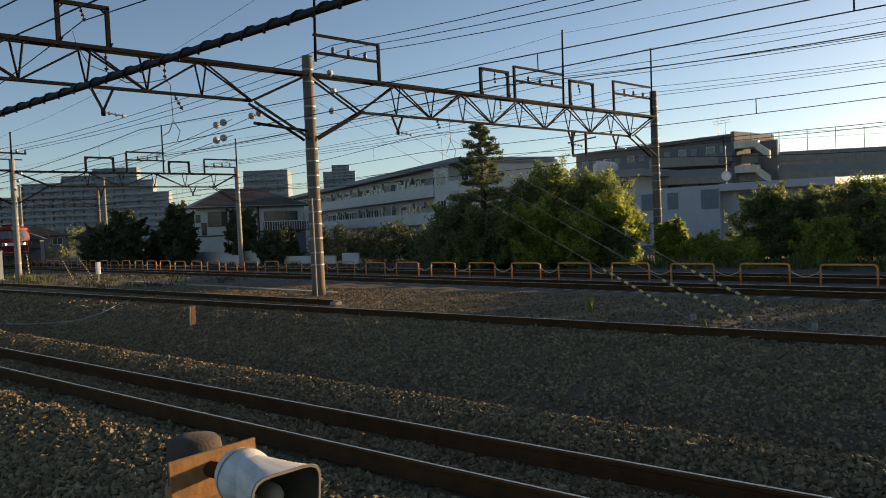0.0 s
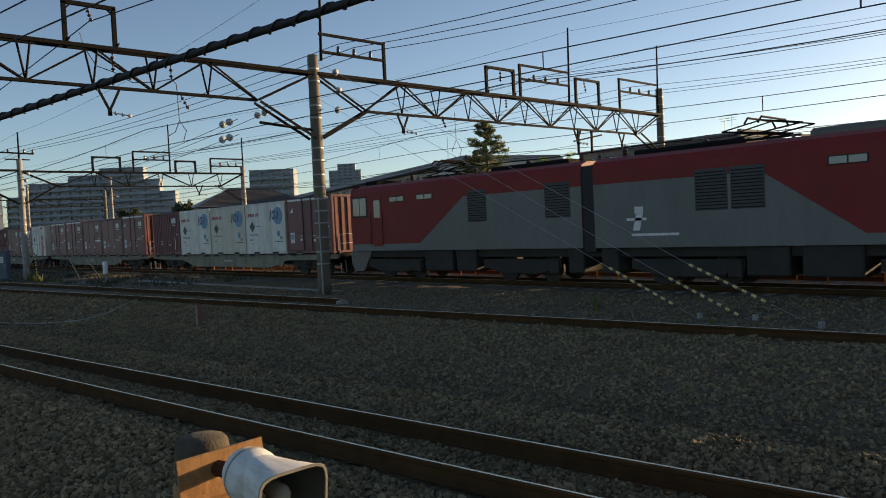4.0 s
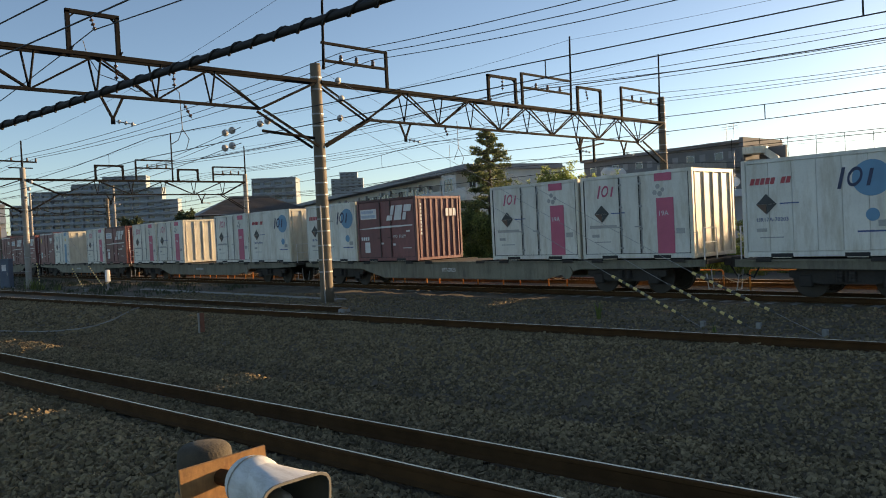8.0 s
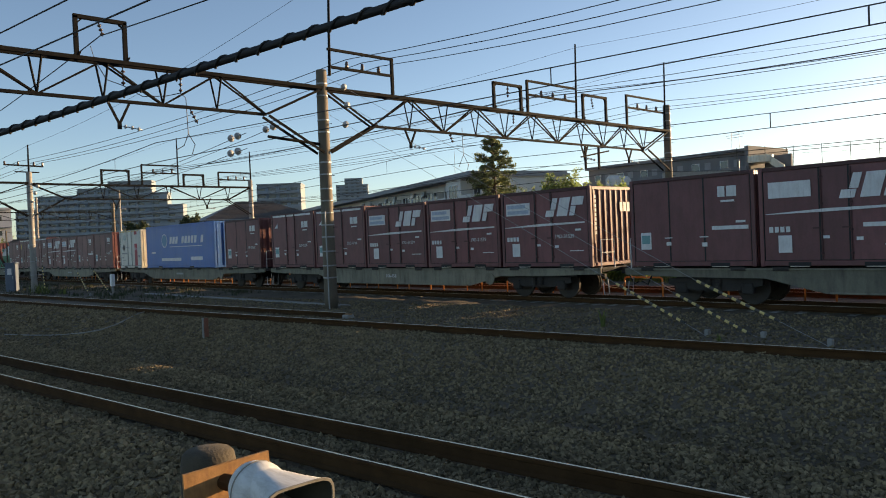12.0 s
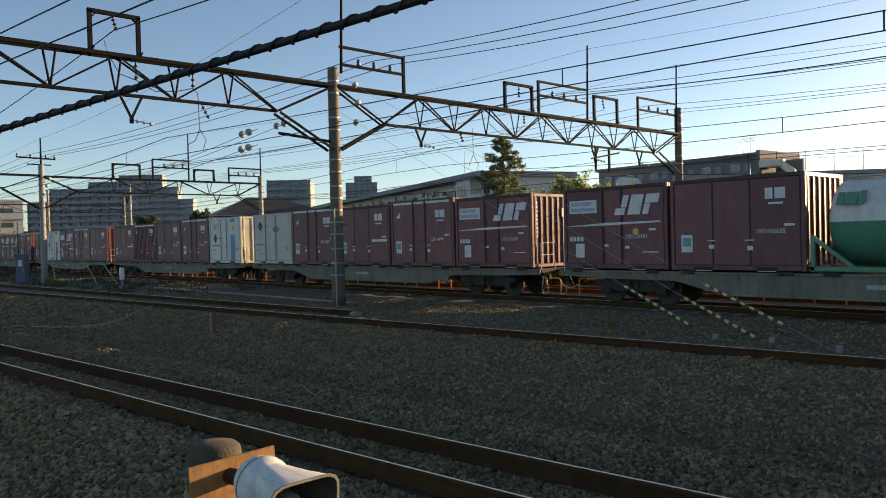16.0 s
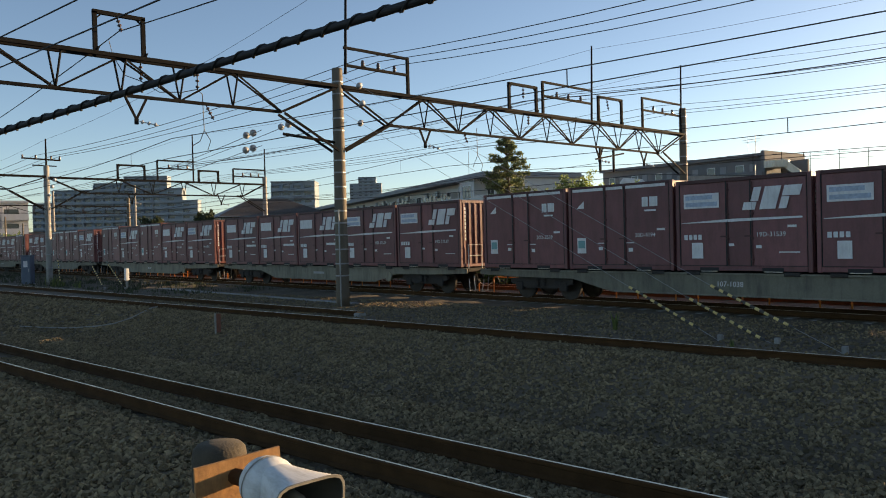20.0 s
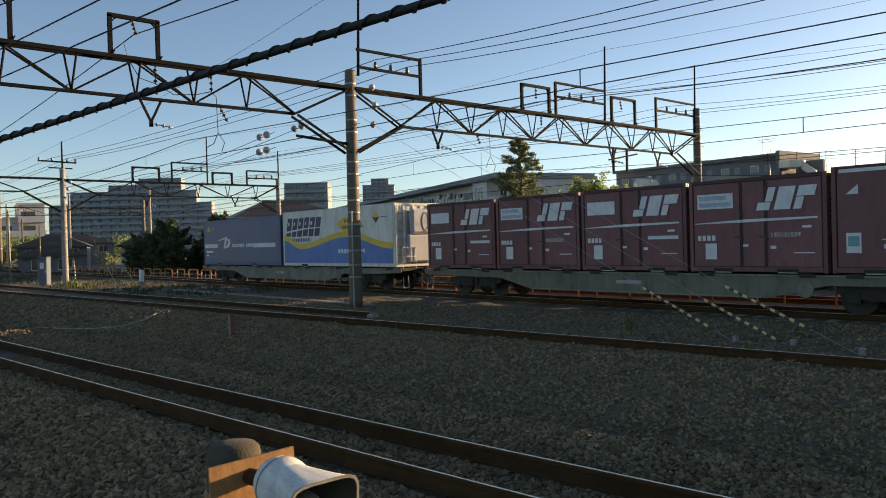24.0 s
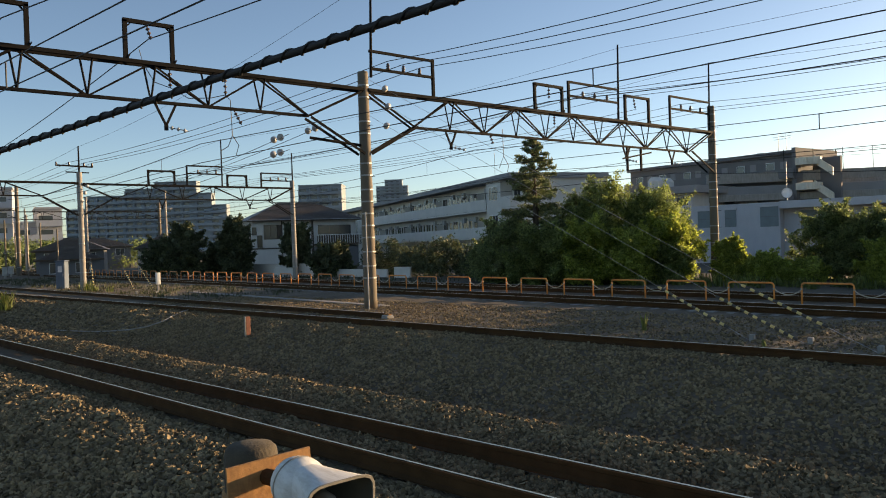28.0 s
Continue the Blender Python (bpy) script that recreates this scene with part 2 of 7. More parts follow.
def glass(name, tint, rough=0.05):
    m = material(name, tint, rough, vary=0.1, bump=0.0, spec=0.8)
    return m


M["window"] = glass("window", (0.03, 0.036, 0.042), 0.15)
M["cab_glass"] = glass("cab_glass", (0.10, 0.13, 0.155), 0.06)


# ---- mesh helpers ----
def part(name, bm, mat, parent=None, label="", smooth=False):
    """Links a bmesh as one mesh object, under a thing or a part."""
    me = bpy.data.meshes.new(name)
    bm.to_mesh(me)
    bm.free()
    if mat:
        me.materials.append(M[mat])
    if smooth:
        for p in me.polygons:
            p.use_smooth = True
    ob = new(name, me)
    ob.parent = parent
    if label:
        ob["label"] = label
    return ob


def again(ob, m, parent=None):
    """Another object on the same mesh."""
    o = new(ob.name.split(".")[0], ob.data)
    o.parent = parent or ob.parent
    o.matrix_basis = m
    return o


def raw(name, verts, faces, mat, parent=None, label="", smooth=False):
    me = bpy.data.meshes.new(name)
    me.from_pydata(verts if isinstance(verts, list) else verts.tolist(), [], faces if isinstance(faces, list) else faces.tolist())
    me.materials.append(M[mat])
    if smooth:
        me.polygons.foreach_set("use_smooth", [True] * len(me.polygons))
    ob = new(name, me)
    ob.parent = parent
    if label:
        ob["label"] = label
    return ob


def thing(name, label, category, group="", m=None, kind=""):
    ob = new(name)
    ob.empty_display_size = 0.2
    if m:
        ob.matrix_basis = m
    return tagged(ob, label, category, group, kind)


def box(bm, x0, x1, y0, y1, z0, z1, bevel=0.0):
    r = bmesh.ops.create_cube(bm, size=1.0, matrix=Matrix.Translation(((x0 + x1) / 2, (y0 + y1) / 2, (z0 + z1) / 2)) @ Matrix.Diagonal((abs(x1 - x0), abs(y1 - y0), abs(z1 - z0), 1)))
    if bevel:
        edges = list({e for v in r["verts"] for e in v.link_edges})
        bmesh.ops.bevel(bm, geom=edges, offset=bevel, segments=1, affect="EDGES")
    return bm


def boxes(rows, bevel=0.0):
    bm = bmesh.new()
    for r in rows:
        box(bm, *r, bevel=bevel)
    return bm


def bar(bm, a, b, w, h=None, sides=4):
    """A straight bar from a to b: w by h if four-sided, else round with diameter w."""
    a, b = Vector(a), Vector(b)
    d = b - a
    q = d.to_track_quat("Z", "Y").to_matrix().to_4x4()
    m = Matrix.Translation((a + b) / 2) @ q
    if sides == 4:
        bmesh.ops.create_cube(bm, size=1.0, matrix=m @ Matrix.Diagonal((w, h or w, d.length, 1)))
    else:
        bmesh.ops.create_cone(bm, cap_ends=True, segments=sides, radius1=w / 2, radius2=(h or w) / 2, depth=d.length, matrix=m)
    return bm


def tube(bm, pts, r, sides=8, radii=None):
    """A round tube along points."""
    pts = [Vector(p) for p in pts]
    rings = []
    for i, p in enumerate(pts):
        d = (pts[min(i + 1, len(pts) - 1)] - pts[max(i - 1, 0)]).normalized()
        up = Vector((0, 0, 1)) if abs(d.z) < 0.95 else Vector((1, 0, 0))
        u = d.cross(up).normalized()
        v = u.cross(d)
        rr = radii[i] if radii else r
        rings.append([bm.verts.new(p + (u * math.cos(k * math.tau / sides) + v * math.sin(k * math.tau / sides)) * rr) for k in range(sides)])
    for a, b in zip(rings, rings[1:]):
        for k in range(sides):
            bm.faces.new((a[k], a[(k + 1) % sides], b[(k + 1) % sides], b[k]))
    bm.faces.new(rings[0][::-1])
    bm.faces.new(rings[-1])
    return bm


def plate(bm, pts, y0, y1):
    """An upright plate: the outline pts in x and z, from y0 to y1."""
    a = [bm.verts.new((x, y0, z)) for x, z in pts]
    b = [bm.verts.new((x, y1, z)) for x, z in pts]
    bm.faces.new(a)
    bm.faces.new(b[::-1])
    n = len(pts)
    for i in range(n):
        bm.faces.new((a[i], b[i], b[(i + 1) % n], a[(i + 1) % n]))
    bmesh.ops.recalc_face_normals(bm, faces=bm.faces)
    return bm


def lathe(bm, prof, m=None, sides=12):
    """A turned body about z: prof holds (radius, z)."""
    m = m or Matrix()
    rings = [[bm.verts.new(m @ Vector((r * math.cos(k * math.tau / sides), r * math.sin(k * math.tau / sides), z))) for k in range(sides)] for r, z in prof]
    for a, b in zip(rings, rings[1:]):
        for k in range(sides):
            bm.faces.new((a[k], a[(k + 1) % sides], b[(k + 1) % sides], b[k]))
    bm.faces.new(rings[0][::-1])
    bm.faces.new(rings[-1])
    return bm


LETTERS = {}


def lettering(name, text, size, mat, parent, x, y, z, shear=0.0):
    """Writing on a side that faces -y, its lower left corner at x, z."""
    key = (text, size, shear, mat)
    if key not in LETTERS:
        cu = bpy.data.curves.new("letters", "FONT")
        cu.body, cu.size, cu.shear, cu.extrude, cu.resolution_u = text, size, shear, 0.002, 2
        tmp = new("letters", cu)
        me = bpy.data.meshes.new_from_object(tmp.evaluated_get(bpy.context.evaluated_depsgraph_get()))
        bpy.data.objects.remove(tmp)
        me.materials.clear()
        me.materials.append(M[mat])
        LETTERS[key] = me
    ob = new(name, LETTERS[key])
    ob.parent = parent
    ob.matrix_basis = pose(x, y, z, 90, 0, 0)
    return ob


def disc(bm, x, y, z, r, sides=20, squash=1.0):
    """A flat round mark on a side that faces -y."""
    bm.faces.new([bm.verts.new((x + r * math.cos(k * math.tau / sides), y, z + squash * r * math.sin(k * math.tau / sides))) for k in range(sides)])
    return bm


# ---- ground and tracks ----
TRAIN_Y = 20.42
FAR_Y = 24.25


def near_mid(x):
    """The middle of the low near track."""
    return 6.58 + 0.1135 * x + 0.00053 * x * x


def siding_near(x):
    return 13.62 + 0.104 * x + 0.0001 * x * x


def siding_far(x):
    return 14.45 + 0.0660 * x


def ground_z(x, y):
    """Height of the ballast and soil."""
    u = y - (6.58 + 0.1135 * x + 0.00053 * x * x)
    w = np.clip((13.62 + 0.104 * x) - (6.58 + 0.1135 * x + 0.00053 * x * x), 3.9, 12)
    crest = w - 0.75
    z = np.interp(u, [-30, -8.5, -5.5, -2.1, -1.35, -1.05, -0.95, 0.95, 1.15, 1.55, 2.0, 2.55], [-1.95, -1.9, -1.5, -0.72, -0.61, -0.66, -0.7, -0.7, -0.64, -0.56, -0.5, -0.86])
    k = np.clip((u - 2.55) / (crest - 2.55), 0, 1)
    z = np.where(u > 2.55, -0.86 + 0.70 * k, z)
    flat = np.interp(y, [26.0, 27.5, 29.5, 200], [-0.17, -0.3, -0.5, -0.5])
    return np.where(u > crest, flat, z)


def rough(x, y):
    return 0.018 * np.sin(3.1 * x + 1.7 * np.sin(2.3 * y)) * np.sin(2.7 * y + 1.1) + 0.012 * np.sin(7.7 * x + 3.0 * y) * np.sin(6.1 * y - 2.0 * x)


xs = np.unique(np.concatenate([np.linspace(-3500, -130, 12), np.linspace(-130, -32, 100), np.linspace(-32, 6, 190), np.linspace(6, 60, 28), np.linspace(60, 3500, 12)]))
ys = np.unique(np.concatenate([np.linspace(-3500, -12, 8), np.linspace(-12, 0, 14), np.linspace(0, 16, 130), np.linspace(16, 30, 60), np.linspace(30, 70, 20), np.linspace(70, 3500, 12)]))
gx, gy = np.meshgrid(xs, ys)
gz = ground_z(gx, gy) + rough(gx, gy) * (np.abs(gx) < 130)
nx, ny = len(xs), len(ys)
gi = np.arange(nx * ny).reshape(ny, nx)
gfaces = np.stack([gi[:-1, :-1], gi[:-1, 1:], gi[1:, 1:], gi[1:, :-1]], -1).reshape(-1, 4)
ground = raw("ground", np.stack([gx, gy, gz], -1).reshape(-1, 3), gfaces, "ballast", smooth=True)
ground.data.materials.append(M["soil"])
for poly in ground.data.polygons:
    if poly.center.y > 27.5 or poly.center.x < -135 or poly.center.x > 62 or poly.center.y < -12:
        poly.material_index = 1
tagged(ground, "brown crushed-stone ballast around the tracks with bare soil beyond", "ground", kind="structure")


def stones(name, count, x0, x1, u0, u1, size, label, base=near_mid, lift=0.3):
    """Loose crushed stones between two offsets from a line along the track, one mesh of many pieces."""
    rng = np.random.default_rng(count)
    x = rng.uniform(x0, x1, count)
    y = base(x) + rng.uniform(u0, u1, count)
    s = rng.uniform(0.55, 1.25, count) * size
    z = ground_z(x, y) + rough(x, y) + s * lift * rng.uniform(0.1, 1.0, count)
    cube = np.array([[-1, -1, -1], [1, -1, -1], [1, 1, -1], [-1, 1, -1], [-1, -1, 1], [1, -1, 1], [1, 1, 1], [-1, 1, 1]], float) * 0.5
    v = cube[None] + rng.uniform(-0.24, 0.24, (count, 8, 3))
    v *= (rng.uniform(0.6, 1.1, (count, 1, 3)) * np.array([1.15, 0.95, 0.72]))
    ang = rng.normal(0, 1, (count, 4))
    ang /= np.linalg.norm(ang, axis=1)[:, None]
    a, b, c, d = ang.T
    rot = np.stack([1 - 2 * (c * c + d * d), 2 * (b * c - d * a), 2 * (b * d + c * a), 2 * (b * c + d * a), 1 - 2 * (b * b + d * d), 2 * (c * d - b * a), 2 * (b * d - c * a), 2 * (c * d + b * a), 1 - 2 * (b * b + c * c)], -1).reshape(count, 3, 3)
    v = np.einsum("nij,nkj->nki", rot, v) * s[:, None, None] + np.stack([x, y, z], -1)[:, None]
    f = np.array([[0, 3, 2, 1], [4, 5, 6, 7], [0, 1, 5, 4], [1, 2, 6, 5], [2, 3, 7, 6], [3, 0, 4, 7]])
    faces = (f[None] + np.arange(count)[:, None, None] * 8).reshape(-1, 4)
    ob = raw(name, v.reshape(-1, 3), faces, "stone")
    return tagged(ob, label, "ballast", kind="stuff")


stones("near_gravel", 36000, -13, -0.8, -8.5, -0.7, 0.066, "loose grey-brown crushed stones beside the near rail")
stones("left_gravel", 22000, -28, -13, -5.5, -0.62, 0.075, "loose crushed stones sloping down from the near rail")
stones("shoulder_gravel", 34000, -26, 3, 0.68, 2.6, 0.052, "crushed stones heaped into a low ridge along the track")
stones("upper_bank_gravel", 14000, -50, -26, 0.62, 7.5, 0.085, "dark crushed stones on the farther slope", lift=0.08)
stones("bank_gravel", 42000, -26, 4, 2.4, 6.9, 0.05, "dark crushed stones on the slope up to the siding", lift=0.16)
stones("track_gravel", 15000, -22, 2, -0.5, 0.5, 0.055, "crushed stones lying between two rusty rails")
stones("far_gravel", 20000, -34, 2, -0.6, 6.2, 0.045, "pale crushed stones between the siding and the main line", base=siding_near)


def rail_mesh(line, x0, x1, z, step=1.0, tall=1.0):
    """Foot, web and head of a rail along a line, and its worn bright top as a second mesh."""
    prof = [(-0.06, -0.153), (0.06, -0.153), (0.06, -0.14), (0.012, -0.118), (0.010, -0.045), (0.031, -0.035), (0.032, -0.004), (-0.032, -0.004), (-0.031, -0.035), (-0.010, -0.045), (-0.012, -0.118), (-0.06, -0.14)]
    n = max(2, int((x1 - x0) / step))
    bm, top = bmesh.new(), bmesh.new()
    last = last_top = None
    for i in range(n + 1):
        x = x0 + (x1 - x0) * i / n
        y = line(x)
        ring = [bm.verts.new((x, y + a, z + b * tall)) for a, b in prof]
        rt = [top.verts.new((x, y + a, z + b)) for a, b in ((0.013, -0.006), (0.032, -0.006), (0.029, 0.0015), (0.016, 0.0015))]
        for cur, old, mesh in ((ring, last, bm), (rt, last_top, top)):
            if old:
                for k in range(len(cur)):
                    mesh.faces.new((old[k], cur[k], cur[(k + 1) % len(cur)], old[(k + 1) % len(cur)]))
            else:
                mesh.faces.new(cur)
        last, last_top = ring, rt
    bm.faces.new(last[::-1])
    top.faces.new(last_top[::-1])
    for mesh in (bm, top):
        bmesh.ops.recalc_face_normals(mesh, faces=mesh.faces)
    return bm, top


def rail(line, x0, x1, z, parent, label="", tall=1.0):
    b, t = rail_mesh(line, x0, x1, z, tall=tall)
    ob = part("rail", b, "rail", parent, label)
    part("railhead", t, "railhead", ob, "polished steel running surface")
    return ob


def sleepers(parent, mid, x0, x1, top, mat="concrete"):
    """Sleepers a little proud of the ballast."""
    proto = None
    n = int((x1 - x0) / 0.62)
    for i in range(n):
        x = x0 + i * 0.62
        turn = math.degrees(math.atan((mid(x + 0.1) - mid(x)) / 0.1))
        m = pose(x, mid(x), top, 0, 0, turn + random.uniform(-0.6, 0.6))
        if proto is None:
            proto = part("sleeper", boxes([(-0.115, 0.115, -1.0, 1.0, -0.14, 0.0)], 0.015), mat, parent)
            proto.matrix_basis = m
        else:
            again(proto, m)


near_track = thing("near_track", "rusty single track on low ballast with worn bright railheads", "railway track", kind="structure")
rail(lambda x: near_mid(x) + 0.5665, -130, 22, -0.45, near_track, tall=1.35)
rail(lambda x: near_mid(x) - 0.5665, -130, 22, -0.45, near_track, tall=1.35)
siding = thing("siding_track", "dark rusty siding rails on raised ballast", "railway track", kind="structure")
rail(siding_near, -130, 25, 0.0, siding)
rail(siding_far, -130, -18.6, 0.0, siding, "rail that ends at a concrete block")
main_track = thing("main_track", "main line on ballast beneath the freight train", "railway track", kind="structure")
for dy in (-0.5665, 0.5665):
    rail(lambda x, dy=dy: TRAIN_Y + dy, -260, 160, 0.0, main_track)
sleepers(main_track, lambda x: TRAIN_Y, -60, 8, -0.16)
far_track = thing("far_track", "second main line on ballast behind the orange barriers", "railway track", kind="structure")
for dy in (-0.5665, 0.5665):
    rail(lambda x, dy=dy: FAR_Y + dy, -260, 60, 0.0, far_track)


# ---- gantries, poles and wires ----
def steel_pole(name, x, y, z0, z1, r0, r1, label, mat="pole"):
    """A tapered concrete mast with steel straps, as used for overhead line."""
    p = thing(name, label, "pole", "overhead line masts")
    p.matrix_basis = pose(x, y, z0)
    h = z1 - z0
    bm = bmesh.new()
    lathe(bm, [(r0, 0), (r0 * 0.99, 0.4), (r1, h - 0.06), (r1 * 0.92, h)], sides=18)
    part("shaft", bm, mat, p, smooth=True)
    k = 1.1
    while k < h - 0.4:
        r = r0 + (r1 - r0) * k / h
        part("strap", lathe(bmesh.new(), [(r + 0.006, k - 0.025), (r + 0.014, k - 0.02), (r + 0.014, k + 0.02), (r + 0.006, k + 0.025)], sides=16), "galv", p, "galvanised steel strap")
        k += random.choice((0.42, 0.5, 0.85, 1.05)) if x > -60 else 1.8
    if x > -60:
        for i in range(int(h / 0.45) - 3):
            z = 1.5 + i * 0.45
            r = r0 + (r1 - r0) * z / h
            a = 0.4 if i % 2 else 2.7
            part("step_iron", bar(bmesh.new(), (math.cos(a) * r * 0.9, math.sin(a) * r * 0.9, z), (math.cos(a) * (r + 0.16), math.sin(a) * (r + 0.16), z), 0.018, sides=6), "steel", p)
    return p


def truss(x, y0, y1, zt, zb, parent, pitch=1.75, at0=None, at1=None):
    """A lattice beam across the tracks: twin upper chord, lower chord, posts and diagonals; the upper chord runs on to the masts."""
    for dx in (-0.16, 0.16):
        part("upper_chord", bar(bmesh.new(), (x + dx, y0 if at0 is None else at0, zt), (x + dx, y1 if at1 is None else at1, zt), 0.09, 0.11), "steel", parent)
    part("lower_chord", bar(bmesh.new(), (x, y0, zb), (x, y1, zb), 0.12, 0.085), "steel", parent)
    for end, mast in ((y0, at0), (y1, at1)):
        if mast is not None:
            bm = bmesh.new()
            for dx in (-0.13, 0.13):
                bar(bm, (x + dx, end, zb), (x + dx, mast, zt - 0.05), 0.05, 0.06)
            part("end_diagonal", bm, "steel", parent)
    n = max(2, round(abs(y1 - y0) / pitch))
    for i in range(n):
        a, b = y0 + (y1 - y0) * i / n, y0 + (y1 - y0) * (i + 1) / n
        low, high = (b, a) if i % 2 else (a, b)
        bm = bmesh.new()
        for dx in (-0.13, 0.13):
            bar(bm, (x + dx * 0.2, low, zb), (x + dx, high, zt), 0.04, 0.05)
        part("diagonal", bm, "steel", parent)
        bm = bmesh.new()
        bar(bm, (x - 0.15, b - 0.13, zt), (x, b, zb), 0.04, 0.045)
        bar(bm, (x + 0.15, b + 0.13, zt), (x, b, zb), 0.04, 0.045)
        part("post", bm, "steel", parent)


def portal(x, y0, y1, z0, z1, parent, s=0.11):
    """A rectangular frame on top of the beam."""
    bm = bmesh.new()
    for y in (y0, y1):
        bar(bm, (x, y, z0), (x, y, z1), s)
        bar(bm, (x, y, z0), (x, y + 0.1, z0 + 0.2), s * 1.3, 0.03)
    bar(bm, (x, y0 - s / 2, z1), (x, y1 + s / 2, z1), s)
    for y, d in ((y0, 1), (y1, -1)):
        bar(bm, (x, y, z1 - 0.22), (x, y + d * 0.22, z1), 0.04)
    return part("portal_frame", bm, "steel", parent)


def insulator_string(bm, a, b, n=3, r=0.085):
    a, b = Vector(a), Vector(b)
    m = Matrix.Translation(a) @ (b - a).to_track_quat("Z", "Y").to_matrix().to_4x4()
    L = (b - a).length
    prof = [(0.012, 0)]
    for i in range(n):
        z = L * (i + 0.5) / n
        prof += [(0.014, z - 0.05), (r, z - 0.02), (r * 0.9, z + 0.015), (0.02, z + 0.03)]
    prof.append((0.012, L))
    lathe(bm, prof, m, 10)


def post_insulators(parent, x, ys, z, mat="brown_insulator", up=0.24):
    for y in ys:
        bm = bmesh.new()
        lathe(bm, [(0.04, 0), (0.075, 0.05), (0.05, 0.09), (0.075, 0.13), (0.045, 0.17), (0.06, 0.20), (0.03, up)], Matrix.Translation((x, y, z)), 10)
        part("pin_insulator", bm, mat, parent, "dark ribbed pin insulator", True)


def hanger(x, y, zb, parent):
    """A V bracket under the beam with its strain insulator."""
    bm = bmesh.new()
    bar(bm, (x, y - 0.3, zb), (x, y, zb - 0.62), 0.06)
    bar(bm, (x, y + 0.3, zb), (x, y, zb - 0.62), 0.06)
    box(bm, x - 0.04, x + 0.04, y - 0.05, y + 0.05, zb - 0.76, zb - 0.6)
    h = part("hanger", bm, "steel", parent)
    bm = bmesh.new()
    insulator_string(bm, (x + 0.05, y + 0.06, zb - 0.68), (x + 0.25, y + 0.55, zb - 0.78), 3, 0.06)
    part("insulator", bm, "insulator", h, "grey porcelain strain insulator", True)


GX = -22.2
gantry = thing("overhead_gantry", "dark steel lattice gantry carrying overhead wires across all tracks", "gantry", "overhead line gantries")
truss(GX, 12.95, -6.0, 7.5, 6.42, gantry, 1.72, 15.1)
truss(GX, 17.35, 35.5, 7.5, 6.34, gantry, 1.8, 15.3, 37.8)
for y, d, z in ((15.2, -1, 5.25), (15.2, 1, 5.25), (37.9, -1, 5.35)):
    bm = bmesh.new()
    for dx in (-0.2, 0.2):
        bar(bm, (GX + dx, y + d * 0.15, z), (GX + dx, y + d * 2.25, 6.36), 0.06, 0.075)
    part("knee_brace", bm, "steel", gantry)
bm = bmesh.new()
bar(bm, (GX, 13.0, 5.7), (GX, 15.1, 5.55), 0.1, sides=8)
part("spreader", bm, "steel", gantry)
portal(GX, 7.12, 8.46, 7.5, 8.68, gantry)
portal(GX, 2.7, 4.62, 7.5, 8.68, gantry)
portal(GX, 24.0, 25.75, 7.5, 8.68, gantry)
portal(GX, 30.3, 32.2, 7.5, 8.78, gantry)
for y0, y1, z1 in ((15.5, 18.4, 8.93), (26.2, 29.7, 9.0), (34.05, 37.7, 9.12)):
    bm = bmesh.new()
    bar(bm, (GX, y0, z1), (GX, y1, z1), 0.09)
    bar(bm, (GX, y0 + 0.05, z1 - 0.62), (GX, y1, z1 - 0.62), 0.09)
    end = y1 if y0 < 30 and y1 < 20 else y0
    bar(bm, (GX, end, 7.5), (GX, end, z1 + 0.04), 0.10)
    part("cross_arm", bm, "steel", gantry)
    post_insulators(gantry, GX, [y0 + (y1 - y0) * k for k in (0.28, 0.52, 0.78)], z1 - 0.58)
for y, z0, z1 in ((15.55, 8.0, 11.6), (29.75, 7.5, 11.15), (37.75, 7.4, 11.3)):
    part("mast", bar(bmesh.new(), (GX, y, z0), (GX, y + 0.12, z1), 0.11, 0.08, sides=8), "steel", gantry)
for y in (8.2, 19.2, 30.3, 34.1):
    hanger(GX, y, 6.38, gantry)


def hung_insulator(x, y, z, parent, dy=0.0, dz=-0.5, n=3, r=0.06):
    """A short dark insulator string under the beam or a frame."""
    bm = bmesh.new()
    bar(bm, (x, y, z + 0.05), (x, y, z - 0.06), 0.03)
    insulator_string(bm, (x, y, z - 0.06), (x, y + dy, z + dz), n, r)
    part("hung_insulator", bm, "brown_insulator", parent, "dark hanging insulator string", True)


for y, z, dy, dz in ((8.36, 7.42, 0.0, -0.55), (10.07, 7.42, 0.0, -0.6), (10.35, 6.4, 0.22, -0.45), (21.3, 6.36, 0.15, -0.4), (7.75, 8.62, 0.1, -0.4), (3.7, 8.62, 0.2, -0.4), (24.9, 8.62, 0.0, -0.5), (31.0, 8.72, 0.12, -0.5), (25.2, 7.45, 0.0, -0.45)):
    hung_insulator(GX, y, z, gantry, dy, dz)
# jumper wires looping under the beam
for pts in ([(8.36, 6.88), (8.9, 6.62), (9.6, 6.7), (10.07, 6.84)], [(10.07, 6.82), (10.22, 6.7), (10.25, 5.6), (10.1, 5.25), (9.85, 5.1)], [(10.25, 5.6), (10.45, 5.3), (10.35, 5.0)], [(22.0, 6.6), (22.02, 5.5), (21.75, 5.0)], [(22.02, 5.5), (22.3, 5.1), (22.2, 4.85)], [(22.9, 6.9), (23.6, 6.5), (24.4, 6.45), (25.2, 6.95)], [(7.5, 7.9), (7.6, 7.5), (7.9, 7.0), (8.36, 6.88)]):
    part("jumper_wire", tube(bmesh.new(), [(GX, y, z) for y, z in pts], 0.013, 5), "wire", gantry)
bm = bmesh.new()
for y in (30.35, 31.45):
    bar(bm, (GX, y, 6.35), (GX, y, 5.2), 0.09)
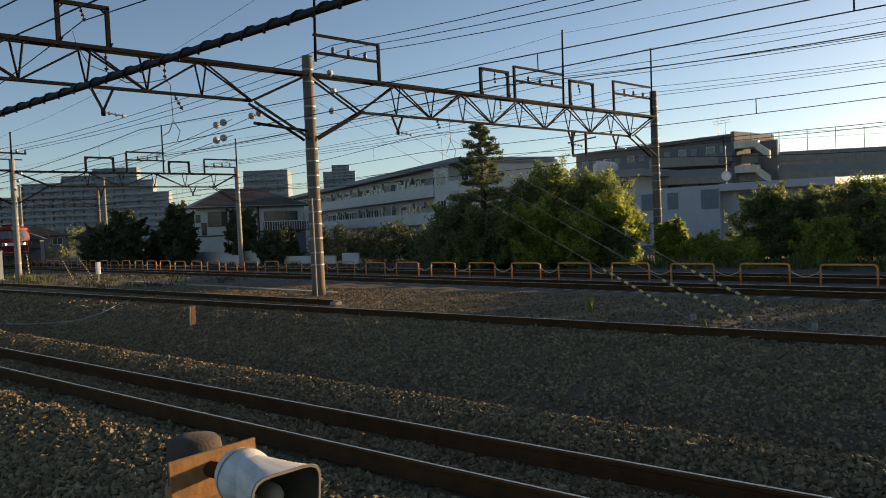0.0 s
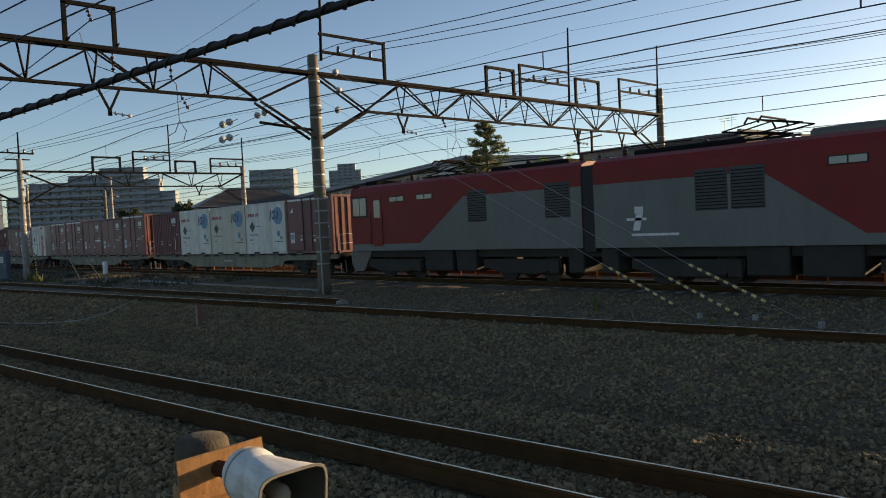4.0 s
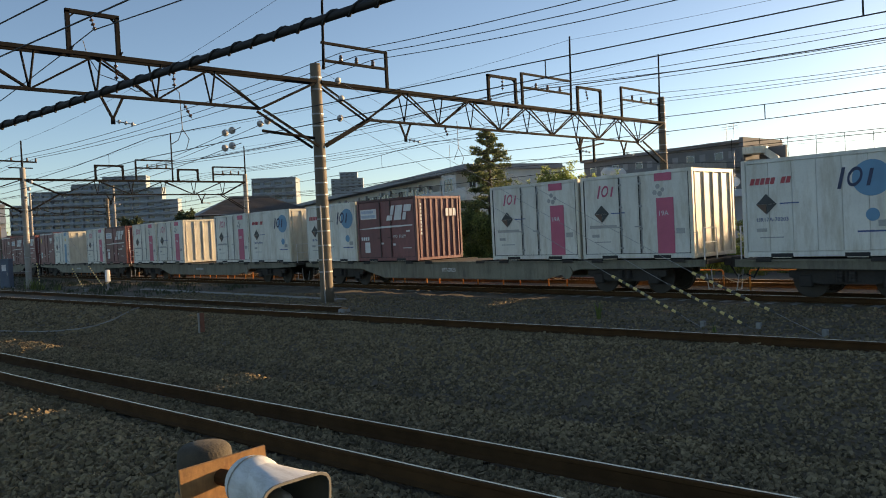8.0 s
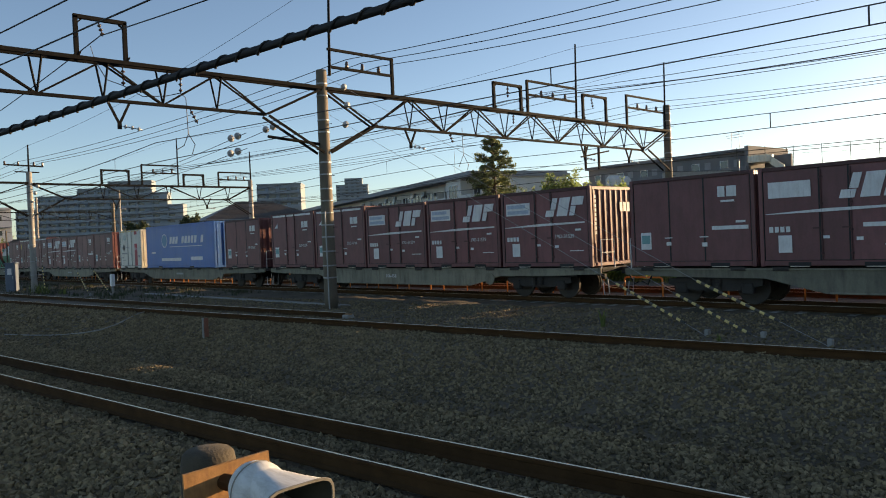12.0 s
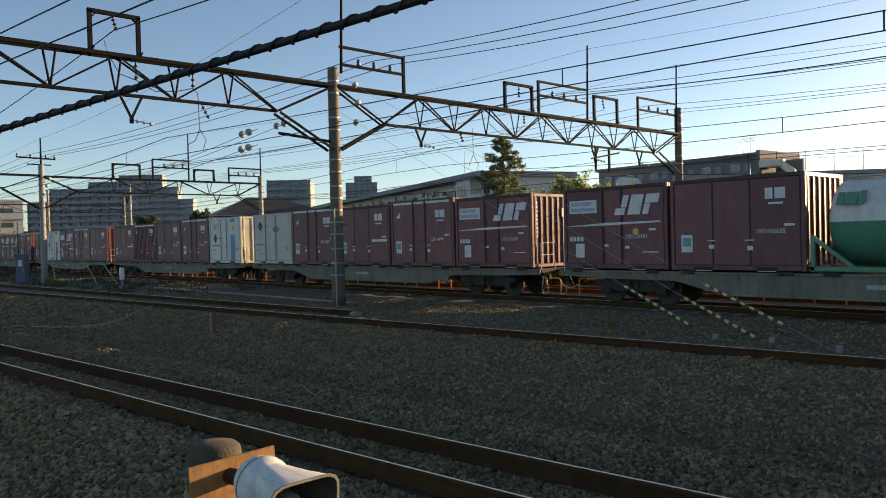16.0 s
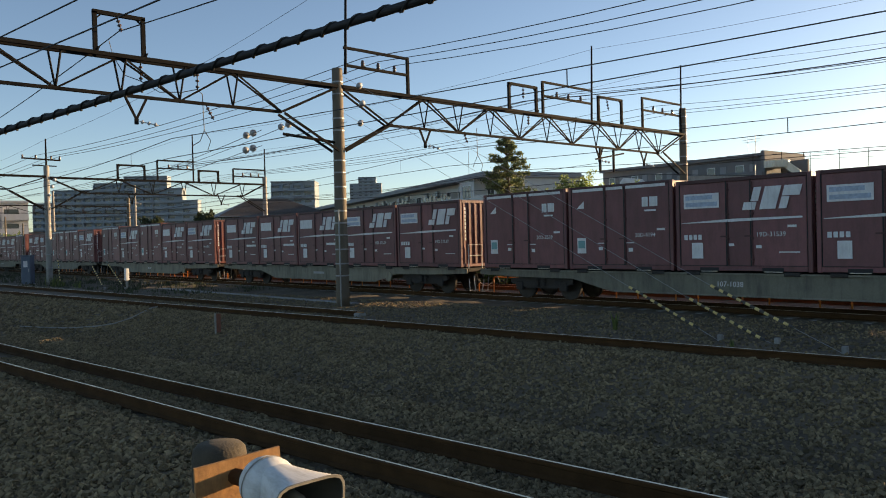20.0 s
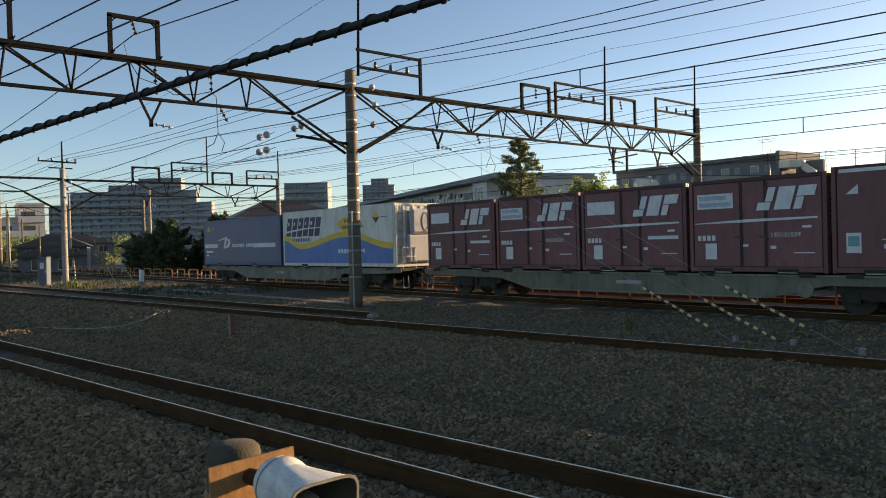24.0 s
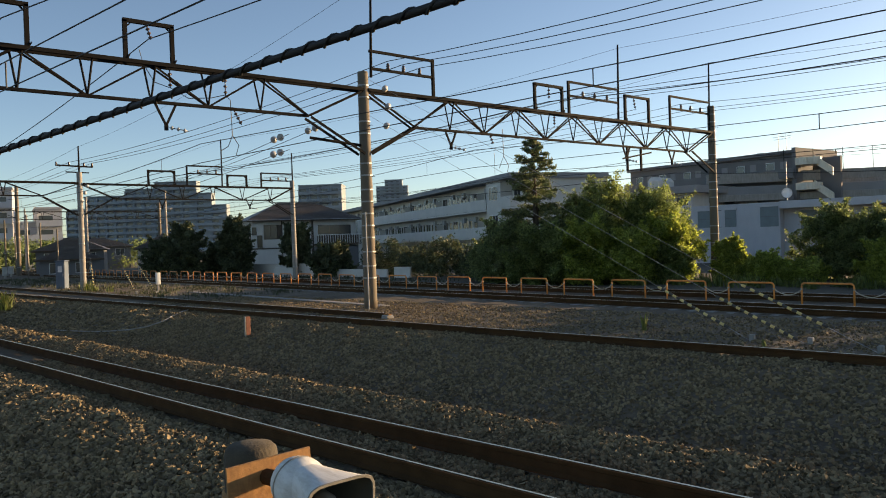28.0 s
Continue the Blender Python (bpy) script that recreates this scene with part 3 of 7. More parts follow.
bar(bm, (GX, 30.0, 5.75), (GX, 32.3, 6.15), 0.07)
part("drop_post", bm, "steel", gantry)
steel_pole("gantry_pole", GX, 15.2, -0.2, 8.15, 0.235, 0.185, "brown-grey concrete mast with steel straps on ballast")
steel_pole("gantry_pole", GX, 37.95, -0.5, 8.95, 0.24, 0.19, "tall weathered concrete mast standing in the bushes")
part("cable_pipe", bar(bmesh.new(), (GX + 0.25, 14.95, -0.2), (GX + 0.2, 14.97, 3.2), 0.05, sides=8), "galv", gantry, "thin pale cable pipe")

GX2 = -52.7
gantry2 = thing("overhead_gantry", "distant dark steel lattice gantry over the tracks", "gantry", "overhead line gantries")
truss(GX2, 11.5, -8.0, 6.7, 5.85, gantry2, 2.1, 13.6)
truss(GX2, 15.9, 27.2, 6.65, 5.7, gantry2, 2.1, 13.85, 29.0)
for y, d in ((13.7, -1), (13.7, 1), (29.1, -1)):
    bm = bmesh.new()
    for dx in (-0.2, 0.2):
        bar(bm, (GX2 + dx, y + d * 0.15, 4.6), (GX2 + dx, y + d * 2.2, 5.8), 0.045, 0.06)
    part("knee_brace", bm, "steel", gantry2)
portal(GX2, 18.1, 19.9, 6.65, 7.65, gantry2, 0.12)
portal(GX2, 23.8, 25.3, 6.65, 7.5, gantry2, 0.12)
for y0, y1, z1 in ((20.8, 23.5, 8.1), (26.5, 29.1, 7.75)):
    bm = bmesh.new()
    bar(bm, (GX2, y0, z1), (GX2, y1, z1), 0.1)
    bar(bm, (GX2, y0, z1 - 0.55), (GX2, y1, z1 - 0.55), 0.09)
    bar(bm, (GX2, y0, 6.65), (GX2, y0, z1), 0.1)
    part("cross_arm", bm, "steel", gantry2)
    post_insulators(gantry2, GX2, [y0 + (y1 - y0) * k for k in (0.3, 0.55, 0.8)], z1 - 0.5)
for y, z0, z1 in ((23.4, 6.65, 10.1), (29.15, 7.0, 9.4), (13.7, 7.3, 9.1)):
    part("mast", bar(bmesh.new(), (GX2, y, z0), (GX2, y, z1), 0.12, 0.09, sides=8), "steel", gantry2)
bm = bmesh.new()
bar(bm, (GX2, 12.3, 7.82), (GX2, 14.55, 7.76), 0.09)
bar(bm, (GX2, 12.9, 7.4), (GX2, 14.3, 7.38), 0.07)
part("cross_arm", bm, "steel", gantry2)
post_insulators(gantry2, GX2, (12.35, 13.1, 14.0, 14.5), 7.8)
for y in (19.0, 25.5):
    hanger(GX2, y, 5.8, gantry2)
steel_pole("gantry_pole", GX2, 13.7, -0.2, 7.4, 0.19, 0.165, "grey concrete mast beside a blue-grey cabinet", "concrete")
steel_pole("gantry_pole", GX2, 29.1, -0.5, 7.25, 0.19, 0.165, "grey concrete mast before a white house", "concrete")
GX3 = -101.2
gantry3 = thing("overhead_gantry", "far thin steel gantry among masts", "gantry", "overhead line gantries")
truss(GX3, 19.2, -10.0, 7.6, 6.7, gantry3, 2.6)
truss(GX3, 19.2, 36.0, 7.4, 6.5, gantry3, 2.6)
steel_pole("gantry_pole", GX3, 19.3, -0.3, 10.4, 0.24, 0.2, "far grey concrete mast")
steel_pole("gantry_pole", GX3, 36.0, -0.5, 8.6, 0.24, 0.2, "far grey concrete mast by the houses")
for x, y, z1 in ((-75.0, 27.3, 8.1), (-92.0, 24.5, 8.6), (-120.0, 15.0, 9.0), (-128.0, 20.5, 9.0), (-131.0, 26.0, 9.5), (-140.0, 13.0, 9.0), (-120.0, 24.0, 8.0)):
    steel_pole("line_pole", x, y, -0.5, z1, 0.17, 0.12, "slim grey concrete pole in the distance", "concrete")


def wire(name, pts, r, label, parent=None, mat="wire", sides=6):
    ob = part(name, tube(bmesh.new(), pts, r, sides), mat, parent, label)
    return ob if parent else tagged(ob, label, "wire", "overhead wires")


def span(a, b, sag, n=10):
    a, b = Vector(a), Vector(b)
    return [a.lerp(b, i / n) - Vector((0, 0, sag * 4 * (i / n) * (1 - i / n))) for i in range(n + 1)]


def run(stops, sag):
    pts = []
    for a, b in zip(stops, stops[1:]):
        pts += span(a, b, sag)[bool(pts):]
    return pts


SPAN_END = GX + 46.0


def line_run(y0, z0, y2, z2, sag=None, r=0.011, left=0.35, z1=None, y3=None, z3=None):
    """An overhead wire from the far gantries to the near one and, where it goes on, over the span beyond."""
    z1 = z0 if z1 is None else z1
    pts = run([(GX3, y2, z2 + 0.6), (GX2, y2, z2), (GX, y0, z1)], left)
    if sag is not None:
        end = (SPAN_END, y0 if y3 is None else y3, z0 if z3 is None else z3)
        pts += span((GX, y0, z0), end, sag, 14)[1:] + [(end[0] + 40, end[1], end[2])]
    wire("feeder_wire", pts, r, "thin dark overhead feeder wire")


# the three feeders of the arm at the mast, of the middle arm and of the far arm
for y, z, sag, y2 in ((16.3, 8.66, 1.12, 13.1), (17.0, 8.63, 1.19, 14.0), (17.8, 8.60, 1.20, 14.5)):
    line_run(y, z, y2, 8.02, sag, 0.013)
for y, z, sag, y2 in ((27.2, 8.55, 0.77, 21.5), (28.0, 8.63, 1.14, 22.2), (28.9, 8.48, 0.85, 22.9)):
    line_run(y, z, y2, 7.75, sag, 0.012)
for y, z, sag, y2 in ((35.0, 8.78, 0.99, 27.2), (36.0, 8.59, 0.72, 27.9), (36.9, 8.54, 0.64, 28.6)):
    line_run(y, z, y2, 7.4, sag, 0.012)
# feeders hung in the portal frames
line_run(24.9, 8.0, 18.9, 7.2, 1.02, 0.02)
line_run(31.2, 8.2, 24.5, 7.1)
line_run(7.77, 8.22, 7.8, 7.62, 0.45, 0.016, 0.2, y3=11.9, z3=7.0)
line_run(4.04, 8.23, 4.0, 7.7, 0.45, 0.016, 0.2, y3=12.5, z3=7.2)
# thin earth wires from mast top to mast top
for y, z, sag, y2, z2 in ((15.67, 11.5, 0.7, 13.7, 9.05), (29.87, 10.99, 0.84, 23.4, 10.05), (37.87, 11.3, 1.3, 29.15, 9.35)):
    line_run(y, z, y2, z2, sag, 0.007, 0.5)
# heavy messenger wires beyond the second line
line_run(34.3, 5.2, 28.0, 5.4, 1.2, 0.018)
line_run(30.4, 5.6, 26.5, 5.5)


def catenary(y2, y1, carrier, contact, sag, y3, z2=4.6, drop=0.95, low_sag=0.0, ties=(0.2, 0.36, 0.52, 0.68, 0.84)):
    """A contact wire hung by droppers from its carrier wire; heights at the near gantry, then on over the span beyond."""
    ob = thing("catenary", "contact wire hung on droppers from a carrier wire", "wire", "overhead contact lines")
    top = run([(GX3, y2, z2 + drop), (GX2, y2, z2 + drop), (GX, y1, carrier)], 0.5)
    low = [Vector((GX3, y2, z2)), Vector((GX2, y2, z2)), Vector((GX, y1, contact))]
    right_top = span((GX, y1, carrier), (SPAN_END, y3, carrier), sag, 16)
    right_low = span((GX, y1, contact), (SPAN_END, y3, contact), low_sag, 16)
    wire("carrier_wire", top + right_top[1:], 0.011, "", ob)
    wire("contact_wire", low + right_low[1:], 0.011, "", ob)
    for p in top[1::3]:
        k = z2 if p.x < GX2 else z2 + (contact - z2) * (p.x - GX2) / (GX - GX2)
        wire("dropper", [p, (p.x, p.y, k)], 0.006, "", ob, sides=4)
    for k in ties:
        a = Vector((GX, y1, 0)).lerp(Vector((SPAN_END, y3, 0)), k)
        h = 4 * k * (1 - k)
        wire("dropper", [(a.x, a.y, carrier - sag * h), (a.x, a.y, contact - low_sag * h)], 0.014, "", ob, sides=4)


catenary(1.0, 1.72, 5.45, 4.97, 0.02, 8.1, ties=(0.16, 0.3, 0.44, 0.6))
catenary(8.2, 9.22, 5.28, 4.71, 0.15, 15.9, low_sag=-0.15, ties=(0.29, 0.402, 0.6, 0.8))
catenary(TRAIN_Y, TRAIN_Y, 5.67, 4.98, 0.72, TRAIN_Y, low_sag=0.36, ties=(0.29, 0.45, 0.61, 0.77))
catenary(FAR_Y, FAR_Y, 4.98, 4.70, 0.62, FAR_Y, low_sag=0.42, ties=(0.264, 0.42, 0.58, 0.74))

# stays from the mast, with striped guards at the foot
def stay(anchor, low, high, top, group):
    ob = thing("stay_wire", "slanting steel stay with a black and yellow striped guard", "stay wire", group)
    a, t = Vector(anchor), Vector(top)
    wire("cable", [a, Vector(low), Vector(high), t], 0.005, "", ob, "galv")
    way = (Vector(high) - t).normalized()
    part("disc_insulator", lathe(bmesh.new(), [(0.03, -0.09), (0.05, -0.04), (0.115, -0.02), (0.12, 0.01), (0.05, 0.03), (0.03, 0.09)], Matrix.Translation(t + way * 1.25) @ way.to_track_quat("Z", "Y").to_matrix().to_4x4(), 14), "insulator", ob, "pale porcelain disc", True)
    lo, hi = Vector(low), Vector(high)
    n = max(6, round((hi - lo).length / 0.105))
    for i in range(n):
        part("stripe", bar(bmesh.new(), lo.lerp(hi, i / n), lo.lerp(hi, (i + 1) / n), 0.06, sides=10), "yellow" if i % 2 else "guard_black", ob, smooth=False)
    part("anchor_block", boxes([(a.x - 0.05, a.x + 0.05, a.y - 0.05, a.y + 0.05, a.z - 0.1, a.z + 0.16)], 0.012), "concrete", ob, "pale concrete anchor block")


stay((-7.87, 14.76, -0.2), (-8.4, 14.79, 0.06), (-10.16, 14.9, 0.87), (-22.1, 15.3, 6.63), "stays at the mast")
stay((-6.77, 14.95, -0.2), (-7.03, 14.96, -0.12), (-8.8, 15.03, 0.69), (-22.05, 15.35, 7.3), "stays at the mast")
stay((-5.36, 14.55, -0.2), (-6.3, 14.61, 0.22), (-8.04, 14.72, 0.97), (-22.1, 15.3, 7.9), "stays at the mast")
stay((-49.3, 13.4, -0.2), (-49.4, 13.42, 0.05), (-50.1, 13.5, 1.5), (-52.6, 13.7, 6.6), "stays at the far mast")
stay((-42.7, 13.8, -0.2), (-43.0, 13.8, 0.0), (-44.6, 13.8, 1.05), (-52.6, 13.7, 6.7), "stays at the far mast")
stay((-41.3, 14.4, -0.2), (-41.7, 14.4, 0.05), (-43.6, 14.3, 1.2), (-52.6, 13.8, 7.1), "stays at the far mast")

# dead-ended wires with disc insulators beside the mast
def strain(y, z, y2, z2, n):
    ob = thing("strain_wire", "dead-ended wire with two pale disc insulators", "wire", "strain wires at the mast")
    a, b = Vector((GX + 0.1, y, z)), Vector((GX2, y2, z2))
    wire("cable", span(a, b, 0.25), 0.010, "", ob)
    d = (b - a).normalized()
    for k in range(n):
        p = a + d * (0.75 + 0.62 * k)
        bm = bmesh.new()
        lathe(bm, [(0.03, -0.09), (0.05, -0.04), (0.115, -0.02), (0.12, 0.01), (0.05, 0.03), (0.03, 0.09)], Matrix.Translation(p) @ d.to_track_quat("Z", "Y").to_matrix().to_4x4(), 14)
        part("disc_insulator", bm, "insulator", ob, "pale porcelain disc", True)


for y, z, y2, z2 in ((12.15, 5.75, 16.0, 5.8), (12.15, 5.25, 15.2, 5.2), (13.5, 6.15, 17.0, 6.0)):
    strain(y, z, y2, z2, 2)

# heavy wrapped cable close overhead
def cable_pts(k):
    return Vector((-3.97, 1.81, 3.03)) + Vector((3.94, 0.96, 0.22)) * k


cable = thing("wrapped_cable", "thick black cable wrapped with a spiral binding", "cable")
part("core", tube(bmesh.new(), [cable_pts(k * 0.15 - 3.0) for k in range(46)], 0.02, 10), "rubber", cable, smooth=True)
bm = bmesh.new()
spiral = []
for i in range(1500):
    k = -3.0 + i * 6.6 / 1500
    p = cable_pts(k)
    d = (cable_pts(k + 0.01) - p).normalized()
    u = d.cross(Vector((0, 0, 1))).normalized()
    v = u.cross(d)
    a = k * 4.06 * math.tau / 0.16
    spiral.append(p + (u * math.cos(a) + v * math.sin(a)) * 0.022)
tube(bm, spiral, 0.008, 5)
part("binding", bm, "rubber", cable, "spiral binding", True)
for k, label in ((-3.0, "plain timber post holding a thick cable"), (3.6, "plain timber post beside the path holding a cable")):
    q = cable_pts(k)
    tagged(part("cable_post", bar(bmesh.new(), (q.x, q.y + 0.1, -2.1), (q.x, q.y + 0.1, q.z + 0.25), 0.2, 0.16, sides=12), "timber", smooth=True), label, "post")

# ---- orange barriers between the tracks ----
FENCE_Y = 22.2
def barrier(x):
    ob = thing("barrier", "orange tubular steel barrier standing in the ballast", "barrier", "row of orange barriers", pose(x, FENCE_Y, -0.3))
    w, h, r = 0.72, 0.79, 0.09
    pts = [(-w, 0, 0), (-w, 0, h - r)] + [(-w + r - r * math.cos(a), 0, h - r + r * math.sin(a)) for a in (0.4, 0.8, 1.2)] + [(-w + r, 0, h), (w - r, 0, h)]
    pts += [(w - r + r * math.sin(a), 0, h - r + r * math.cos(a)) for a in (0.4, 0.8, 1.2)] + [(w, 0, h - r), (w, 0, 0)]
    part("frame", tube(bmesh.new(), pts, 0.029, 8), "orange", ob, smooth=True)
    for s in (-w, w):
        part("foot", boxes([(s - 0.06, s + 0.06, -0.07, 0.07, -0.02, 0.012)]), "orange", ob)
        part("ring", bar(bmesh.new(), (s, -0.035, h - 0.17), (s, 0.035, h - 0.17), 0.05, sides=8), "galv", ob)
    return ob


BARRIER_X0 = -9.54
first = barrier(BARRIER_X0 + 2.28)
for i in range(34):
    copy_thing(first, pose(BARRIER_X0 - i * 2.279, FENCE_Y + random.uniform(-0.03, 0.03), -0.3 + random.uniform(-0.02, 0.02), 0, 0, random.uniform(-2, 2)))
hang = tagged(part("barrier_chain", tube(bmesh.new(), [(-0.42 + 0.84 * k / 8, 0, -0.17 * 4 * (k / 8) * (1 - k / 8)) for k in range(9)], 0.014, 6), "chain"), "pale plastic chain slung between two orange barriers", "chain", "chains between barriers")
hang.matrix_basis = pose(BARRIER_X0 + 1.14, FENCE_Y, 0.32)
for i in range(1, 34):
    copy_thing(hang, pose(BARRIER_X0 + 1.14 - i * 2.279, FENCE_Y, 0.32))


# ---- freight train ----
SPEED = 19.466
MOVING = []   # (thing, x at 14 s, y, z)
SLOT, BOX_L = 3.8137, 3.715
HALF = 9.485


def slanted(x, z, w, h, lean=0.28):
    return [(x, z), (x + w, z), (x + w + h * lean, z + h), (x + h * lean, z + h)]


def mark(name, shapes, mat, parent, y, label="", thick=0.004):
    """Flat painted shapes, outlines in x and z, on the side that faces the camera."""
    bm = bmesh.new()
    for s in shapes:
        plate(bm, s, y, y - thick)
    return part(name, bm, mat, parent, label)


def rect(x0, x1, z0, z1):
    return [(x0, z0), (x1, z0), (x1, z1), (x0, z1)]


def box_shell(c, L, H, mat, end_mat, ribs=7, W=2.45, ridged=0):
    """Body, corner posts, rails and ribbed ends of a goods container."""
    x, y = L / 2, W / 2
    part("body", boxes([(-x + 0.05, x - 0.05, -y + 0.045, y - 0.045, 0.1, H - 0.03)], 0.01), mat, c)
    for sx in (-1, 1):
        for sy in (-1, 1):
            part("corner_post", boxes([(sx * x, sx * (x - 0.11), sy * y, sy * (y - 0.11), 0.0, H)], 0.012), end_mat if sx > 0 else mat, c)
    for sy in (-1, 1):
        part("bottom_rail", boxes([(-x + 0.11, x - 0.11, sy * y, sy * (y - 0.09), 0.02, 0.15)], 0.01), mat, c)
        part("top_rail", boxes([(-x + 0.11, x - 0.11, sy * (y - 0.004), sy * (y - 0.09), H - 0.1, H)], 0.01), "maroon_dark" if mat == "maroon" else mat, c)
    part("roof", boxes([(-x + 0.06, x - 0.06, -y + 0.06, y - 0.06, H - 0.04, H - 0.005)], 0.01), mat, c)
    bm = bmesh.new()
    box(bm, x - 0.055, x - 0.04, -y + 0.1, y - 0.1, 0.1, H - 0.06)
    part("end_panel", bm, end_mat, c)
    for i in range(ribs):
        yy = -y + 0.2 + (W - 0.4) * i / (ribs - 1)
        part("end_rib", boxes([(x - 0.045, x - 0.002, yy - 0.04, yy + 0.04, 0.12, H - 0.08)], 0.012), end_mat, c)
    for z in (0.01, H - 0.12):
        part("end_rail", boxes([(x - 0.05, x, -y + 0.11, y - 0.11, z, z + 0.11)], 0.01), end_mat, c)
    if ridged:
        for i in range(ridged):
            xx = -x + 0.2 + (L - 0.4) * i / (ridged - 1)
            part("side_ridge", boxes([(xx - 0.045, xx + 0.045, -y + 0.008, -y + 0.05, 0.15, H - 0.1)], 0.01), mat, c)
    for xx in (-x * 0.62, x * 0.32):
        part("fork_pocket", boxes([(xx, xx + 0.55, -y - 0.003, -y + 0.02, 0.015, 0.11)]), "rubber", c)
        part("pocket_lip", boxes([(xx + 0.04, xx + 0.51, -y - 0.012, -y + 0.02, -0.005, 0.014)]), "end_cream", c, "pale worn lip of a fork pocket")


def side_doors(c, L, H, mat, at, rods=True, W=2.45, hinges=True):
    """Door leaves on the camera's side: proud panels with dark joints, rods and hinges."""
    y = -W / 2
    bm = bmesh.new()
    edges = [-L / 2 + 0.12] + [-L / 2 + L * k for k in at] + [L / 2 - 0.12]
    for a, b in zip(edges, edges[1:]):
        part("door_leaf", boxes([(a + 0.012, b - 0.012, y + 0.012, y + 0.06, 0.16, H - 0.11)], 0.008), mat, c)
    for e in edges[1:-1]:
        box(bm, e - 0.02, e + 0.02, y + 0.006, y + 0.05, 0.15, H - 0.1)
    for e in (-L / 2 + 0.116, L / 2 - 0.116):
        box(bm, e - 0.009, e + 0.009, y + 0.004, y + 0.05, 0.15, H - 0.1)
    box(bm, -L / 2 + 0.13, L / 2 - 0.13, y + 0.004, y + 0.05, 0.152, 0.166)
    part("door_joint", bm, "rubber", c)
    if rods:
        for e in edges[1:-1]:
            bm = bmesh.new()
            bar(bm, (e + 0.05, y - 0.006, 0.18), (e + 0.05, y - 0.006, H - 0.14), 0.03, sides=6)
            for z in (0.3, 0.85, 1.5, H - 0.35):
                box(bm, e + 0.01, e + 0.09, y - 0.02, y + 0.02, z, z + 0.05)
            box(bm, e - 0.16, e + 0.05, y - 0.024, y, 0.92, 0.96)
            part("lock_rod", bm, "maroon_dark" if mat == "maroon" else "galv", c)


def bars_of_text(rows, mat, parent, y, name="small_print"):
    return mark(name, [rect(*r) for r in rows], mat, parent, y)


def plain_box(label, top_band, number, ridged=0, placard=True, yellow=False, H=2.5):
    c = thing("goods_container", label, "container", "containers on the train")
    L, y = BOX_L, -1.225 - 0.002
    box_shell(c, L, H, "maroon", "maroon", ridged=ridged)
    if not ridged:
        side_doors(c, L, H, "maroon", (0.37, 0.56) if top_band else (0.34, 0.62), rods=top_band)
    f = lambda k: -L / 2 + L * k
    if top_band:
        mark("top_band", [rect(f(0.05), f(0.36), H - 0.16, H - 0.075), rect(f(0.39), f(0.55), H - 0.16, H - 0.075), rect(f(0.58), f(0.94), H - 0.16, H - 0.075)], "mark_white", c, y, "white painted band under the roof edge")
        if yellow:
            k = f(0.17)
            mark("diamond", [[(k - 0.27, 1.93), (k, 1.66), (k, 2.2)]], "sign_yellow", c, y, "yellow half of a diamond mark")
            mark("diamond_half", [[(k + 0.004, 1.66), (k + 0.27, 1.93), (k + 0.004, 2.2)]], "grille", c, y, "dark half of a diamond mark")
        else:
            mark("triangle", [[(f(0.09), 1.9), (f(0.165), 1.9), (f(0.165), 2.13)]], "mark_white", c, y)
    # the railway's emblem as plain white blocks
    e0 = f(0.73)
    mark("emblem", [rect(e0, e0 + 0.2, 1.86, 2.14), rect(e0 + 0.25, e0 + 0.52, 1.86, 2.14)], "mark_white", c, y, "white emblem")
    bars_of_text([(e0 + 0.08, e0 + 0.46, 1.72, 1.77)], "mark_white", c, y)
    if number:
        lettering("number", number, 0.17, "mark_white", c, f(0.66), y, 0.98)
    elif not ridged:
        bars_of_text([(f(0.68), f(0.95), 0.99, 1.09)], "mark_white", c, y, "number_bar")
    bars_of_text([(f(0.86), f(0.93), 1.16, 1.22), (f(0.3), f(0.36), 0.8, 0.825), (f(0.31), f(0.35), 0.6, 0.7), (f(0.58), f(0.65), 0.8, 0.825), (f(0.6), f(0.64), 0.55, 0.66)], "mark_white", c, y)
    if placard:
        mark("placard", [rect(f(0.09), f(0.18), 0.5, 0.98)], "mark_white", c, y, "pale paper placard")
        mark("placard_print", [rect(f(0.1), f(0.17), 0.66, 0.9)], "teal_mark", c, y - 0.005)
    if ridged:
        bars_of_text([(f(0.81), f(0.835), 0.32 + 0.12 * i, 0.41 + 0.12 * i) for i in range(6)], "mark_white", c, y, "upright_print")
    return c


